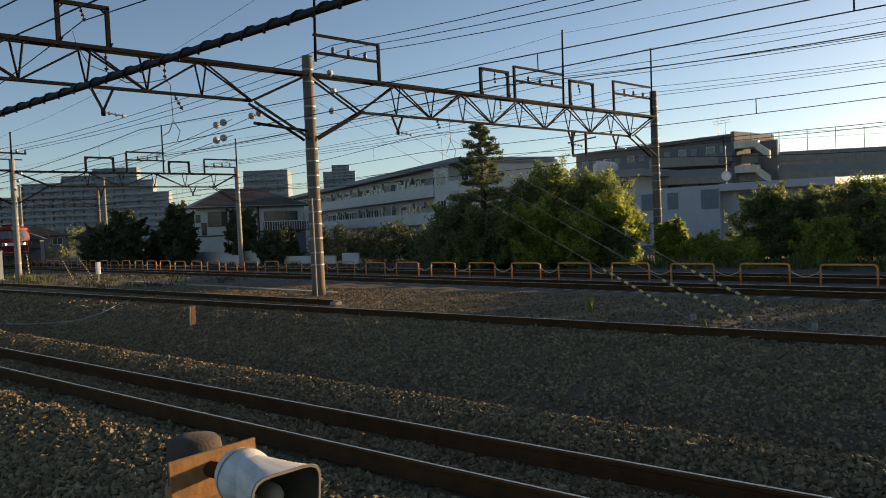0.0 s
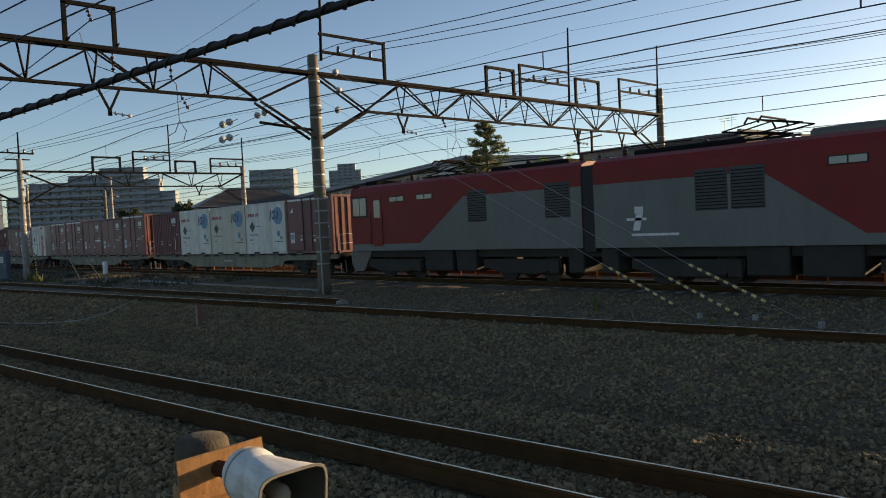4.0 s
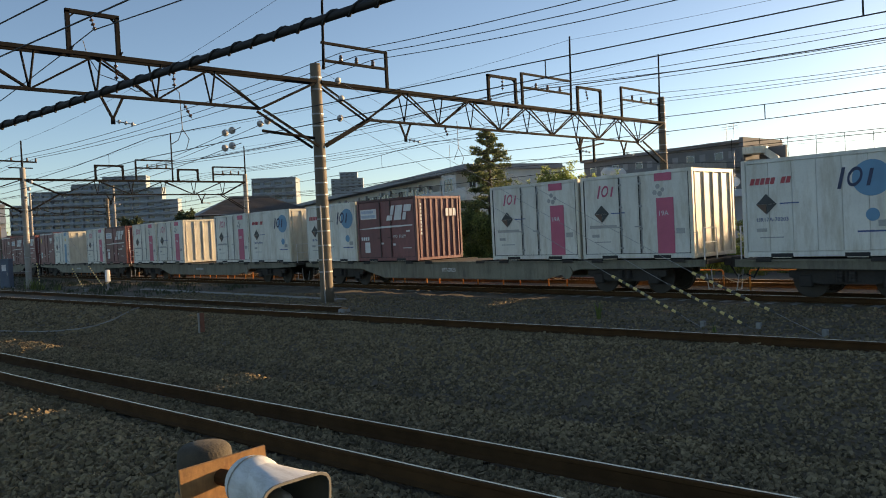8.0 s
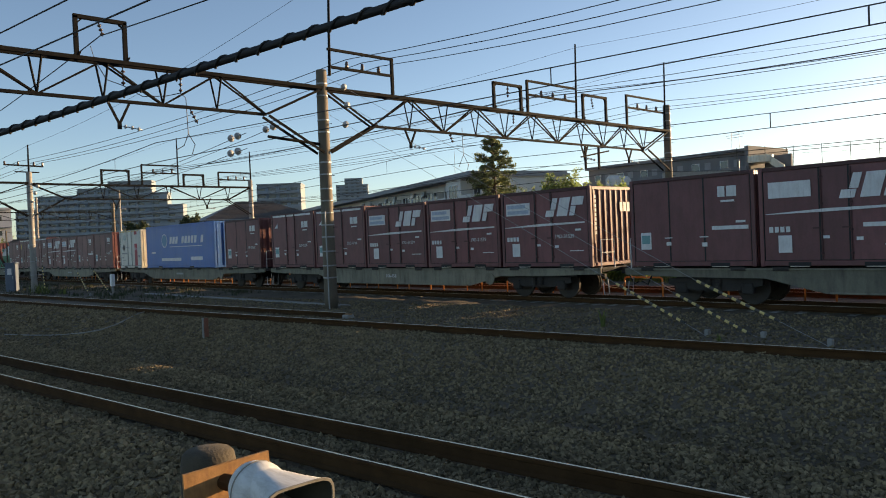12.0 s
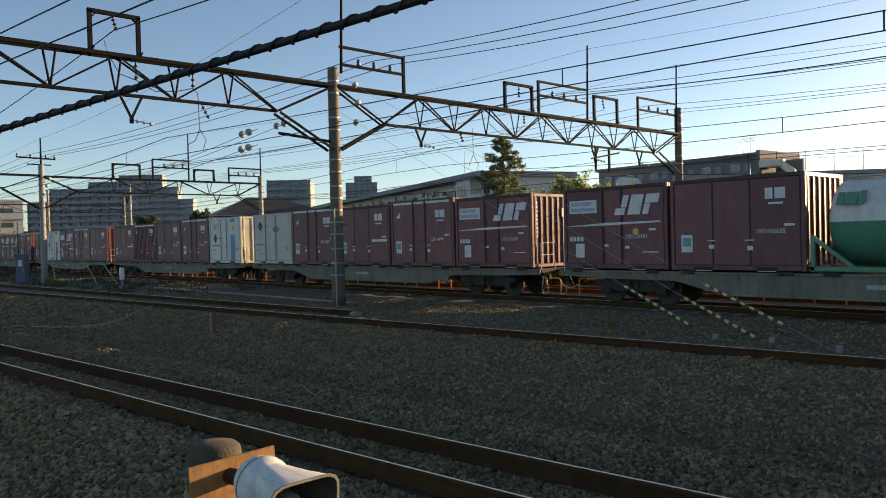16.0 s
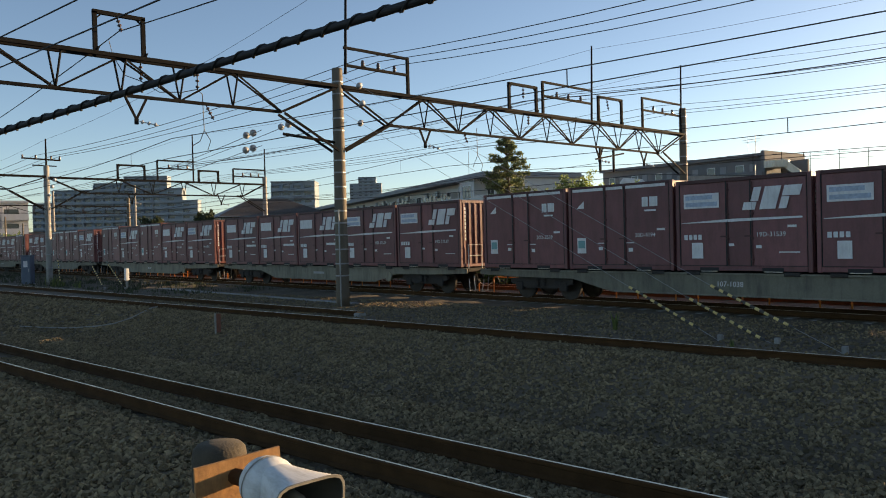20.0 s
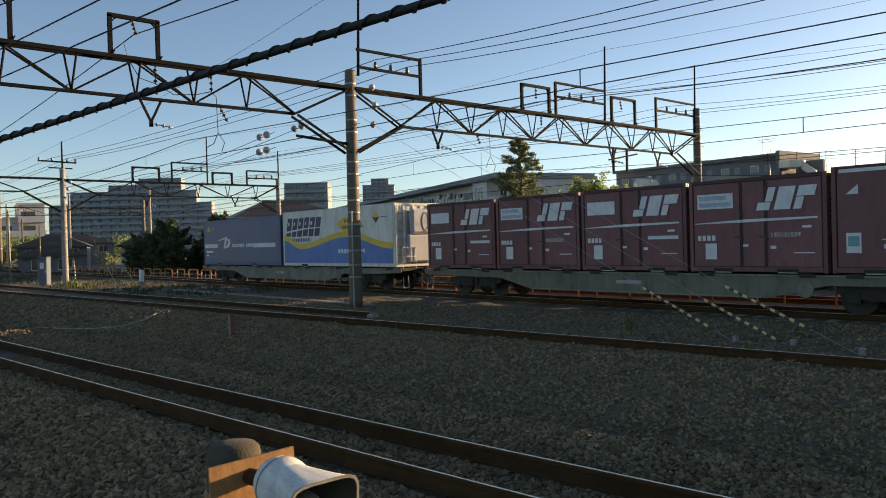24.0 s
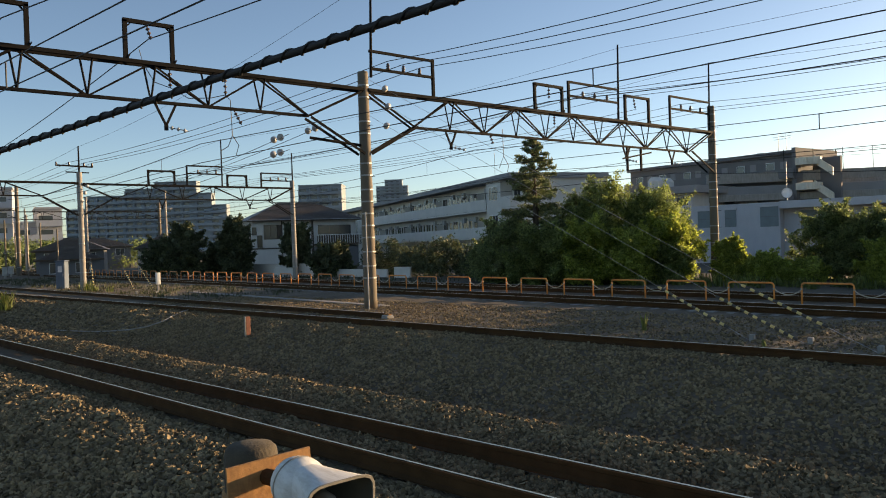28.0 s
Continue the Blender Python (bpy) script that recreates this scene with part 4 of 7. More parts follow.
def striped_box(label, number, plain_sign=False, ridged=0, badge=False):
    c = thing("goods_container", label, "container", "containers on the train")
    L, H, y = BOX_L, 2.5, -1.225 - 0.002
    box_shell(c, L, H, "maroon", "maroon", ribs=8)
    side_doors(c, L, H, "maroon", (0.40, 0.58), rods=True)
    f = lambda k: -L / 2 + L * k
    # the operator's emblem as leaning plain blocks
    e = f(0.55)
    mark("emblem", [slanted(e - 0.1, 1.62, 0.34, 0.2, 0.28), slanted(e + 0.13, 1.84, 0.2, 0.36, 0.28), slanted(e + 0.36, 1.62, 0.42, 0.58, 0.28), slanted(e + 0.86, 1.62, 0.2, 0.3, 0.28), slanted(e + 0.95, 1.94, 0.44, 0.26, 0.28)], "mark_white", c, y - 0.012, "white leaning emblem", 0.006)
    mark("sign_plate", [rect(f(0.07), f(0.35), 1.72, 2.12)], "mark_white", c, y - 0.006, "white slogan plate", 0.008)
    if not plain_sign:
        mark("slogan", [rect(f(0.085), f(0.30), 1.955, 2.07), rect(f(0.085), f(0.335), 1.77, 1.885)], "slogan_ink", c, y - 0.015)
    mark("stripe", [[(f(0.05), 1.315), (f(0.45), 1.325), (f(0.94), 1.37), (f(0.94), 1.415), (f(0.45), 1.405), (f(0.05), 1.33)]], "mark_white", c, y - 0.012, "thin white stripe", 0.005)
    if number:
        lettering("number", number, 0.17, "mark_white", c, f(0.62), y - 0.012, 0.92)
    else:
        bars_of_text([(f(0.66), f(0.93), 0.93, 1.03)], "mark_white", c, y, "number_bar")
    bars_of_text([(f(0.07) + 0.14 * i, f(0.07) + 0.14 * i + 0.1, 0.86, 1.0) for i in range(4)] + [(f(0.84), f(0.9), 1.14, 1.2), (f(0.42), f(0.46), 0.68, 0.75), (f(0.62), f(0.66), 0.62, 0.7), (f(0.78), f(0.92), 0.5, 0.53)], "mark_white", c, y - 0.012)
    mark("placard", [rect(f(0.13), f(0.22), 0.35, 0.78)], "mark_white", c, y - 0.012, "pale paper placard")
    if badge:
        part("round_badge", disc(bmesh.new(), f(0.72), y - 0.02, 1.12, 0.1), "sign_yellow", c, "round yellow badge")
    x = L / 2
    bm = bmesh.new()
    for i in range(9):
        box(bm, x - 0.001, x + 0.002, -1.0, -0.93, 1.0 + 0.14 * i, 1.1 + 0.14 * i)
    part("end_number", bm, "mark_white", c, "white upright number bars")
    bm = bmesh.new()
    for i in range(3):
        box(bm, x - 0.001, x + 0.003, 0.35 + 0.2 * i, 0.5 + 0.2 * i, 1.7, 2.0)
    part("end_emblem", bm, "mark_white", c, "white emblem blocks")
    return c


def leaf_diamond(c, x, z, r, y, upper="grille"):
    mark("diamond", [[(x - r, z), (x + r, z), (x, z + r)]], upper, c, y, "upper half of a diamond mark")
    mark("diamond_half", [[(x - r, z - 0.004), (x, z - r), (x, z - 0.004)]], "rust_mark", c, y, "brown quarter of a diamond mark")
    mark("diamond_quarter", [[(x + 0.004, z - r), (x + r, z - 0.004), (x + 0.004, z - 0.004)]], "grille", c, y)
    bars_of_text([(x + r + 0.08, x + r + 0.55, z - 0.015, z + 0.015)], "navy_mark", c, y)


def ring_mark(c, x, z, h, mat, y):
    """An owner's mark as plain shapes: a leaning bar, an oval ring and another leaning bar."""
    n = 18
    bm = bmesh.new()
    rings = [[bm.verts.new((x + k * h * 0.36 * math.cos(math.tau * i / n) + h * 0.1 * math.sin(math.tau * i / n), y - 0.003, z + k * h * 0.5 * math.sin(math.tau * i / n))) for i in range(n)] for k in (1.0, 0.66)]
    for i in range(n):
        bm.faces.new((rings[0][i], rings[0][(i + 1) % n], rings[1][(i + 1) % n], rings[1][i]))
    bmesh.ops.recalc_face_normals(bm, faces=bm.faces)
    part("mark_ring", bm, mat, c, "coloured oval ring of the mark")
    mark("mark_bar", [slanted(x - h * 0.86, z - h * 0.58, h * 0.17, h * 1.1, 0.24)], mat, c, y)
    mark("mark_bar", [slanted(x + h * 0.52, z - h * 0.5, h * 0.17, h * 0.86, 0.24)], mat, c, y)


def private_box(label, kind, number="", dirty=False):
    """White private container: pink, blue or red panel, or a globe."""
    c = thing("goods_container", label, "container", "containers on the train")
    L, H, y = BOX_L, 2.5, -1.225 - 0.002
    side = "box_cream" if dirty else "box_white"
    box_shell(c, L, H, side, "end_cream", ribs=5)
    f = lambda k: -L / 2 + L * k
    yy = y - 0.002
    if kind != "globe":
        side_doors(c, L, H, side, (0.37, 0.55) if kind != "old" else (0.33, 0.6), rods=True)
        yy = y + 0.002
    else:
        for k in range(6):
            w6 = (L - 0.24) / 6
            part("side_panel", boxes([(-L / 2 + 0.12 + w6 * k + 0.003, -L / 2 + 0.12 + w6 * (k + 1) - 0.003, -1.222, -1.17, 0.16, H - 0.11)], 0.008), side, c)
    ink = {"pink": "pink", "blue": "teal_mark", "red": "teal_mark", "globe": "navy_mark", "old": "grille"}[kind]
    if kind == "pink":
        mark("panel", [rect(f(0.70), f(0.845), 0.15, 1.72), rect(f(0.69), f(0.835), 2.2, 2.42)], "pink", c, yy, "pink printed panel")
        lettering("type_mark", "19A", 0.2, "mark_white", c, f(0.712), yy - 0.006, 1.22)
        bm = bmesh.new()
        for dx, dz, r in ((0.0, 1.88, 0.07), (0.16, 1.84, 0.075), (0.1, 2.05, 0.07), (0.25, 1.95, 0.06)):
            disc(bm, f(0.69) + dx, yy - 0.003, dz, r)
        part("globe_cluster", bm, "galv", c)
    elif kind == "blue":
        mark("panel", [rect(f(0.69), f(0.82), 0.12, 1.55), rect(f(0.69), f(0.82), 2.22, 2.42)], "blue_mark", c, yy, "blue printed panel")
        part("round_mark", disc(bmesh.new(), f(0.76), yy - 0.003, 1.9, 0.13), "sign_yellow", c)
    elif kind == "red":
        mark("panel", [rect(f(0.70), f(0.82), 0.15, 1.6), rect(f(0.70), f(0.82), 2.2, 2.42)], "red_mark", c, yy, "red printed panel")
        lettering("type_mark", "20A", 0.2, "mark_white", c, f(0.705), yy - 0.006, 1.2)
        bm = bmesh.new()
        for i in range(12):
            box(bm, f(0.06) + i * 0.27, f(0.06) + i * 0.27 + 0.14, yy - 0.004, yy, H - 0.1, H - 0.03)
        part("hazard_band", bm, "sign_yellow", c)
    elif kind == "globe":
        part("globe", disc(bmesh.new(), f(0.83), yy - 0.004, 1.83, 0.42, 28), "blue_mark", c, "blue globe emblem")
        ring_mark(c, f(0.735), 1.88, 0.46, "logo_navy", yy - 0.009)
        mark("red_wordmark", [slanted(f(0.06) + 0.13 * i, 1.86, 0.1, 0.16) for i in (0, 1, 2, 3, 4, 6, 7)], "red_mark", c, yy, "red slanting wordmark blocks")
        part("small_globe", disc(bmesh.new(), f(0.83), yy - 0.004, 0.98, 0.15, 20), "blue_mark", c)
        bars_of_text([(f(0.74), f(0.93), 0.58, 0.62)], "navy_mark", c, yy)
    leaf_diamond(c, f(0.2 if kind != "globe" else 0.17), 1.36 if kind != "old" else 1.9, 0.26, yy)
    if kind not in ("globe", "old"):
        ring_mark(c, f(0.24), 2.03, 0.34, ink, yy)
    if kind == "old":
        mark("panel", [rect(f(0.06), f(0.94), 0.98, 1.04)], "box_cream", c, yy)
        part("oval_mark", disc(bmesh.new(), f(0.62), yy - 0.003, 1.72, 0.33, 24, 0.45), "tank_green", c, "green oval mark")
    if number:
        lettering("number", number, 0.14, "navy_mark", c, f(0.1), yy - 0.004, 0.92)
    else:
        bars_of_text([(f(0.08), f(0.34), 0.93, 1.02)], "galv", c, yy, "number_bar")
    bars_of_text([(f(0.1), f(0.17), 0.66, 0.75), (f(0.12), f(0.28), 0.5, 0.53), (f(0.86), f(0.93), 0.7, 0.85)], "galv", c, yy)
    return c


def tank_box(label):
    """Short tank in a frame, white above and green below."""
    c = thing("tank_container", label, "tank container", "containers on the train")
    L = BOX_L
    x = L / 2
    for z0, z1, mat, name in ((0.0, math.pi, "box_white", "tank_top"), (math.pi, math.tau, "tank_green", "tank_belly")):
        bm = bmesh.new()
        rings = []
        for xx, r in ((-1.62, 0.3), (-1.58, 0.75), (-1.45, 1.0), (-1.3, 1.08), (1.3, 1.08), (1.45, 1.0), (1.58, 0.75), (1.62, 0.3)):
            rings.append([bm.verts.new((xx, r * math.cos(z0 + (z1 - z0) * k / 14), 1.22 + r * math.sin(z0 + (z1 - z0) * k / 14))) for k in range(15)])
        for a, b in zip(rings, rings[1:]):
            for k in range(14):
                bm.faces.new((a[k], a[k + 1], b[k + 1], b[k]))
        bmesh.ops.recalc_face_normals(bm, faces=bm.faces)
        part(name, bm, mat, c, smooth=True)
    for sx in (-1, 1):
        for sy in (-1, 1):
            part("frame_post", boxes([(sx * x, sx * (x - 0.1), sy * 1.22, sy * 1.12, 0, 0.9)], 0.01), "tank_green", c)
            bm = bmesh.new()
            bar(bm, (sx * (x - 0.05), sy * 1.17, 0.85), (sx * 0.9, sy * 1.1, 0.12), 0.09)
            part("frame_brace", bm, "tank_green", c)
    for sy in (-1, 1):
        part("frame_rail", boxes([(-x, x, sy * 1.22, sy * 1.1, 0.02, 0.14)], 0.01), "tank_green", c)
    part("walkway", boxes([(-1.3, 1.3, -0.3, 0.3, 2.32, 2.36)]), "galv", c)
    part("manhole", lathe(bmesh.new(), [(0.3, 2.28), (0.3, 2.42), (0.24, 2.46), (0.02, 2.47)], sides=16), "galv", c)
    mark("wordmark", [slanted(-1.3, 1.62, 0.16, 0.3), slanted(-1.1, 1.62, 0.26, 0.3), slanted(-0.8, 1.62, 0.12, 0.32)], "tank_green", c, -1.06, "green wordmark blocks", 0.05)
    mark("plate", [rect(0.6, 1.4, 0.15, 0.5)], "mark_white", c, -1.2)
    return c


def long_box(name, label, mat, top_mat=None, L=9.41, H=2.58):
    c = thing(name, label, "container", "containers on the train")
    box_shell(c, L, H, mat, mat if not top_mat else "box_white", ribs=6)
    return c


def eco_box():
    c = long_box("long_container", "blue thirty-one-foot container with pale lettering blocks", "blue_box", L=9.41)
    y, L = -1.227, 9.41
    part("side_panel", boxes([(-L / 2 + 0.13, L / 2 - 0.13, -1.222, -1.17, 0.16, 2.46)], 0.01), "blue_box", c)
    part("globe_mark", disc(bmesh.new(), -1.9, y - 0.004, 1.65, 0.42), "mark_white", c, "pale round emblem")
    part("globe_core", disc(bmesh.new(), -1.9, y - 0.008, 1.65, 0.36), "blue_mark", c)
    mark("wordmark", [slanted(-1.2 + 0.42 * i, 1.45, 0.3, 0.42) for i in range(11) if i not in (3, 9)], "mark_white", c, y, "pale slanting wordmark blocks")
    mark("underline", [rect(-1.2, 3.2, 1.25, 1.29)], "mark_white", c, y)
    bars_of_text([(-3.9, -3.3, 0.9, 1.0), (1.7, 3.2, 0.45, 0.65), (-2.4, 0.4, 0.42, 0.6)], "mark_white", c, y)
    return c


def rings_of_oval(x, y, z, w, h, n=20):
    """A shallow oval ring that faces +x."""
    bm = bmesh.new()
    rings = [[bm.verts.new((x + d, y + w * k * math.cos(math.tau * i / n), z + h * k * math.sin(math.tau * i / n))) for i in range(n)] for k, d in ((1.0, -0.02), (1.0, 0.015), (0.86, 0.015), (0.8, -0.01))]
    for a, b in zip(rings, rings[1:]):
        for i in range(n):
            bm.faces.new((a[i], a[(i + 1) % n], b[(i + 1) % n], b[i]))
    bm.faces.new(rings[-1])
    bmesh.ops.recalc_face_normals(bm, faces=bm.faces)
    return bm


def reefer_box():
    """White over blue refrigerated container with a yellow wave."""
    c = long_box("long_container", "white and blue refrigerated container with a yellow wave", "box_white", "box_white", L=9.3, H=2.7)
    y, L, H = -1.227, 9.3, 2.7
    part("side_panel", boxes([(-L / 2 + 0.13, L / 2 - 0.13, -1.222, -1.17, 0.16, H - 0.1)], 0.01), "box_white", c)
    n = 40
    knots = ((0.0, 1.40), (0.18, 0.97), (0.62, 1.48), (1.0, 0.92))

    def wave_z(u):
        for (a, za), (b, zb) in zip(knots, knots[1:]):
            if u <= b:
                return za + (zb - za) * (1 - math.cos(math.pi * (u - a) / (b - a))) / 2
        return knots[-1][1]
    wave = [(-L / 2 + 0.14 + (L - 0.28) * i / n, wave_z(i / n)) for i in range(n + 1)]
    mark("blue_field", [[(x, 0.17) for x, z in (wave[0], wave[-1])][::1] + [(x, z) for x, z in wave[::-1]]], "blue_box", c, y, "blue lower field")
    bm = bmesh.new()
    for (xa, za), (xb, zb) in zip(wave, wave[1:]):
        plate(bm, [(xa, za - 0.13), (xb, zb - 0.13), (xb, zb + 0.13), (xa, za + 0.13)], y - 0.005, y - 0.009)
    part("yellow_wave", bm, "sign_yellow", c, "yellow wave")
    for i in range(6):
        mark("wordmark_block", [slanted(-4.33 + 0.535 * i, 1.45 + (0.0 if i % 3 else 0.02), 0.44, 0.9, 0.26)], "logo_navy", c, y, "navy slanting wordmark block")
    mark("wordmark_streak", [[(-4.35, 1.62), (-2.6, 1.78), (-0.9, 1.84), (-0.9, 1.875), (-2.6, 1.86), (-4.35, 1.72)]], "box_white", c, y - 0.006, "pale streak across the wordmark")
    for i in range(5):
        mark("wordmark_counter", [slanted(-4.1 + 0.535 * i, 2.0, 0.13, 0.16, 0.26)], "box_white", c, y - 0.006)
    bars_of_text([(-3.85 + 0.23 * i, -3.69 + 0.23 * i, 1.2, 1.36) for i in range(8)], "navy_mark", c, y, "small_wordmark")
    part("oval", disc(bmesh.new(), 1.35, y - 0.01, 1.92, 0.95, 28, 0.36), "sign_yellow", c, "yellow oval sticker")
    mark("oval_print", [rect(0.95 + 0.2 * i, 1.09 + 0.2 * i, 2.0, 2.14) for i in range(4)] + [rect(0.75 + 0.2 * i, 0.9 + 0.2 * i, 1.72, 1.86) for i in range(6)], "red_mark", c, y - 0.013)
    leaf_diamond(c, 3.35, 2.15, 0.26, y, "sign_yellow")
    bars_of_text([(0.4 + 0.24 * i, 0.57 + 0.24 * i, 0.62, 0.8) for i in range(9)], "mark_white", c, y - 0.005, "pale_wordmark")
    # cooling unit on the leading end, its shade put into a duller colour
    x = L / 2
    part("cooling_unit", boxes([(x - 0.02, x + 0.2, -0.62, 0.98, 0.2, 1.35)], 0.06), "lilac", c, "white lower cooling unit, dulled to stand for shade")
    part("cooling_hood", boxes([(x - 0.02, x + 0.3, -0.5, 0.98, 1.38, 2.45)], 0.1), "lilac", c, "pale rounded cooling hood, dulled to stand for shade")
    part("duct_mouth", rings_of_oval(x + 0.305, 0.2, 1.9, 0.2, 0.4), "roof_grey", c, "grey oval duct mouth")
    for yy in (-1.16, -0.74):
        part("ladder_stile", boxes([(x + 0.0, x + 0.05, yy - 0.03, yy + 0.03, 0.15, 2.6)], 0.008), "white", c, "white ladder stile")
    bm = bmesh.new()
    for i in range(6):
        bar(bm, (x + 0.03, -1.12, 0.5 + i * 0.35), (x + 0.03, -0.8, 0.5 + i * 0.35), 0.03, sides=6)
    part("rungs", bm, "galv", c)
    return c


def dainichi_box():
    c = long_box("long_container", "dark blue thirty-one-foot container with white stripes", "navy_box", L=9.3, H=2.6)
    y, L = -1.227, 9.3
    part("side_panel", boxes([(-L / 2 + 0.13, L / 2 - 0.13, -1.222, -1.17, 0.16, 2.5)], 0.01), "navy_box", c)
    mark("stripe", [rect(-4.5, -2.75, 1.0, 1.22), rect(1.6, 4.1, 0.98, 1.2)], "mark_white", c, y, "white stripe")
    mark("swoosh", [[(-2.7, 1.38), (-1.7, 1.5), (-1.6, 1.6), (-2.6, 1.46)], [(-2.0, 0.95), (-1.75, 0.95), (-1.5, 1.62), (-1.75, 1.62)], [(-1.75, 1.5), (-1.2, 1.5), (-1.05, 1.3), (-1.3, 1.02), (-1.95, 0.95), (-1.6, 1.1), (-1.35, 1.3), (-1.5, 1.42)]], "mark_white", c, y, "white emblem")
    bars_of_text([(-0.9 + 0.19 * i, -0.76 + 0.19 * i, 1.02, 1.2) for i in range(14) if i != 8], "mark_white", c, y, "wordmark_blocks")
    mark("triangle", [[(-4.15, 1.98), (-3.7, 1.98), (-3.92, 2.28)]], "sign_yellow", c, y)
    bars_of_text([(-4.3, -3.4, 0.72, 0.82), (-4.3, -4.0, 0.52, 0.6), (-3.5, -3.2, 2.1, 2.14)], "mark_white", c, y)
    return c


def wheelset(parent, x):
    for s in (-1, 1):
        bm = bmesh.new()
        lathe(bm, [(0.05, -0.07), (0.43, -0.065), (0.45, -0.06), (0.45, -0.035), (0.425, -0.03), (0.43, 0.06), (0.36, 0.065), (0.34, 0.02), (0.16, 0.03), (0.14, 0.07), (0.05, 0.075)], Matrix.Translation((x, s * 0.56, 0.43)) @ Euler((radians(-90 * s), 0, 0)).to_matrix().to_4x4() @ Matrix.Diagonal((1, 1, -1, 1)), 24)
        bmesh.ops.recalc_face_normals(bm, faces=bm.faces)
        part("wheel", bm, "wheel", parent, smooth=False)


def bogie(parent, x):
    b = part("bogie", boxes([(x - 0.35, x + 0.35, -0.95, 0.95, 0.45, 0.75)], 0.03), "under", parent)
    for s in (-1, 1):
        bm = bmesh.new()
        plate(bm, [(x - 1.35, 0.52), (x - 1.35, 0.68), (x - 0.55, 0.72), (x + 0.55, 0.72), (x + 1.35, 0.68), (x + 1.35, 0.52), (x + 0.6, 0.36), (x - 0.6, 0.36)], s * 0.86, s * 0.98)
        part("side_frame", bm, "under", b)
        for k in (-0.95, 0.95):
            part("axle_box", boxes([(x + k - 0.16, x + k + 0.16, s * 0.84, s * 1.02, 0.28, 0.58)], 0.03), "under", b)
    for s in (-1, 1):
        for k in (-0.14, 0.14):
            part("spring", lathe(bmesh.new(), [(0.09, 0.42), (0.1, 0.46), (0.085, 0.5), (0.1, 0.54), (0.085, 0.58), (0.1, 0.62), (0.09, 0.68)], Matrix.Translation((x + k, s * 0.99, 0)), 8), "under", b)
    for k in (-0.95, 0.95):
        wheelset(b, x + k)


def flat_wagon(mat="wagon"):
    """A long container flat: fish-bellied sills, deck, bogies, couplers and end rails."""
    w = thing("flat_wagon", "grey-green container flat wagon with fish-bellied sills", "wagon", "wagons of the train")
    part("deck", boxes([(-9.75, 9.75, -1.1, 1.1, 0.86, 0.98)], 0.01), "under", w)
    for s in (-1, 1):
        bm = bmesh.new()
        plate(bm, [(-9.75, 0.985), (-9.75, 0.80), (-7.9, 0.74), (-5.6, 0.72), (-4.1, 0.36), (4.1, 0.36), (5.6, 0.72), (7.9, 0.74), (9.75, 0.80), (9.75, 0.985)], s * 1.13, s * 1.19)
        part("side_sill", bm, mat, w)
        bm = bmesh.new()
        box(bm, -9.7, 9.7, s * 1.13, s * 1.24, 0.94, 0.975)
        box(bm, -4.0, 4.0, s * 1.13, s * 1.24, 0.36, 0.40)
        part("flange", bm, mat, w)
    for k in range(5):
        for e in (-1.35, 1.35):
            part("lashing", boxes([(HALF - 1.8575 - k * SLOT + e - 0.2, HALF - 1.8575 - k * SLOT + e + 0.2, -1.25, 1.25, 0.92, 1.02)], 0.01), "under", w)
    for x in (-7.1, 7.1):
        bogie(w, x)
    bm = bmesh.new()
    for x, l in ((-2.6, 0.9), (0.6, 1.2), (2.6, 0.6)):
        bar(bm, (x, -0.5, 0.55), (x + l, -0.5, 0.55), 0.36, sides=12)
    part("brake_gear", bm, "under", w)
    for s in (-1, 1):
        part("coupler", boxes([(s * 9.75, s * 10.18, -0.1, 0.1, 0.76, 0.98), (s * 10.0, s * 10.2, -0.2, 0.2, 0.72, 1.02)], 0.02), "under", w)
        bm = bmesh.new()
        tube(bm, [(s * 9.72, -1.05, 0.6), (s * 9.78, -1.08, 0.18), (s * 9.78, -0.8, 0.18), (s * 9.72, -0.8, 0.7)], 0.018, 6)
        part("step", bm, "galv", w)
        bm = bmesh.new()
        tube(bm, [(s * 9.66, -1.0, 0.98), (s * 9.66, -1.0, 1.85), (s * 9.66, -0.3, 1.85), (s * 9.66, -0.3, 0.98)], 0.02, 6)
        tube(bm, [(s * 9.66, -1.0, 1.45), (s * 9.66, -0.3, 1.45)], 0.016, 6)
        part("end_rail", bm, "mark_white", w, "pale tubular end rail")
        part("hose", tube(bmesh.new(), [(s * 9.75, 0.3, 0.75), (s * 9.95, 0.32, 0.4), (s * 10.15, 0.3, 0.5)], 0.025, 6), "rubber", w)
    bm = bmesh.new()
    lathe(bm, [(0.21, -0.02), (0.21, 0.02)], Matrix.Translation((5.1, -1.2, 0.62)) @ Euler((radians(90), 0, 0)).to_matrix().to_4x4(), 18)
    part("brake_wheel", bm, mat, w)
    return w


PROTO = {}


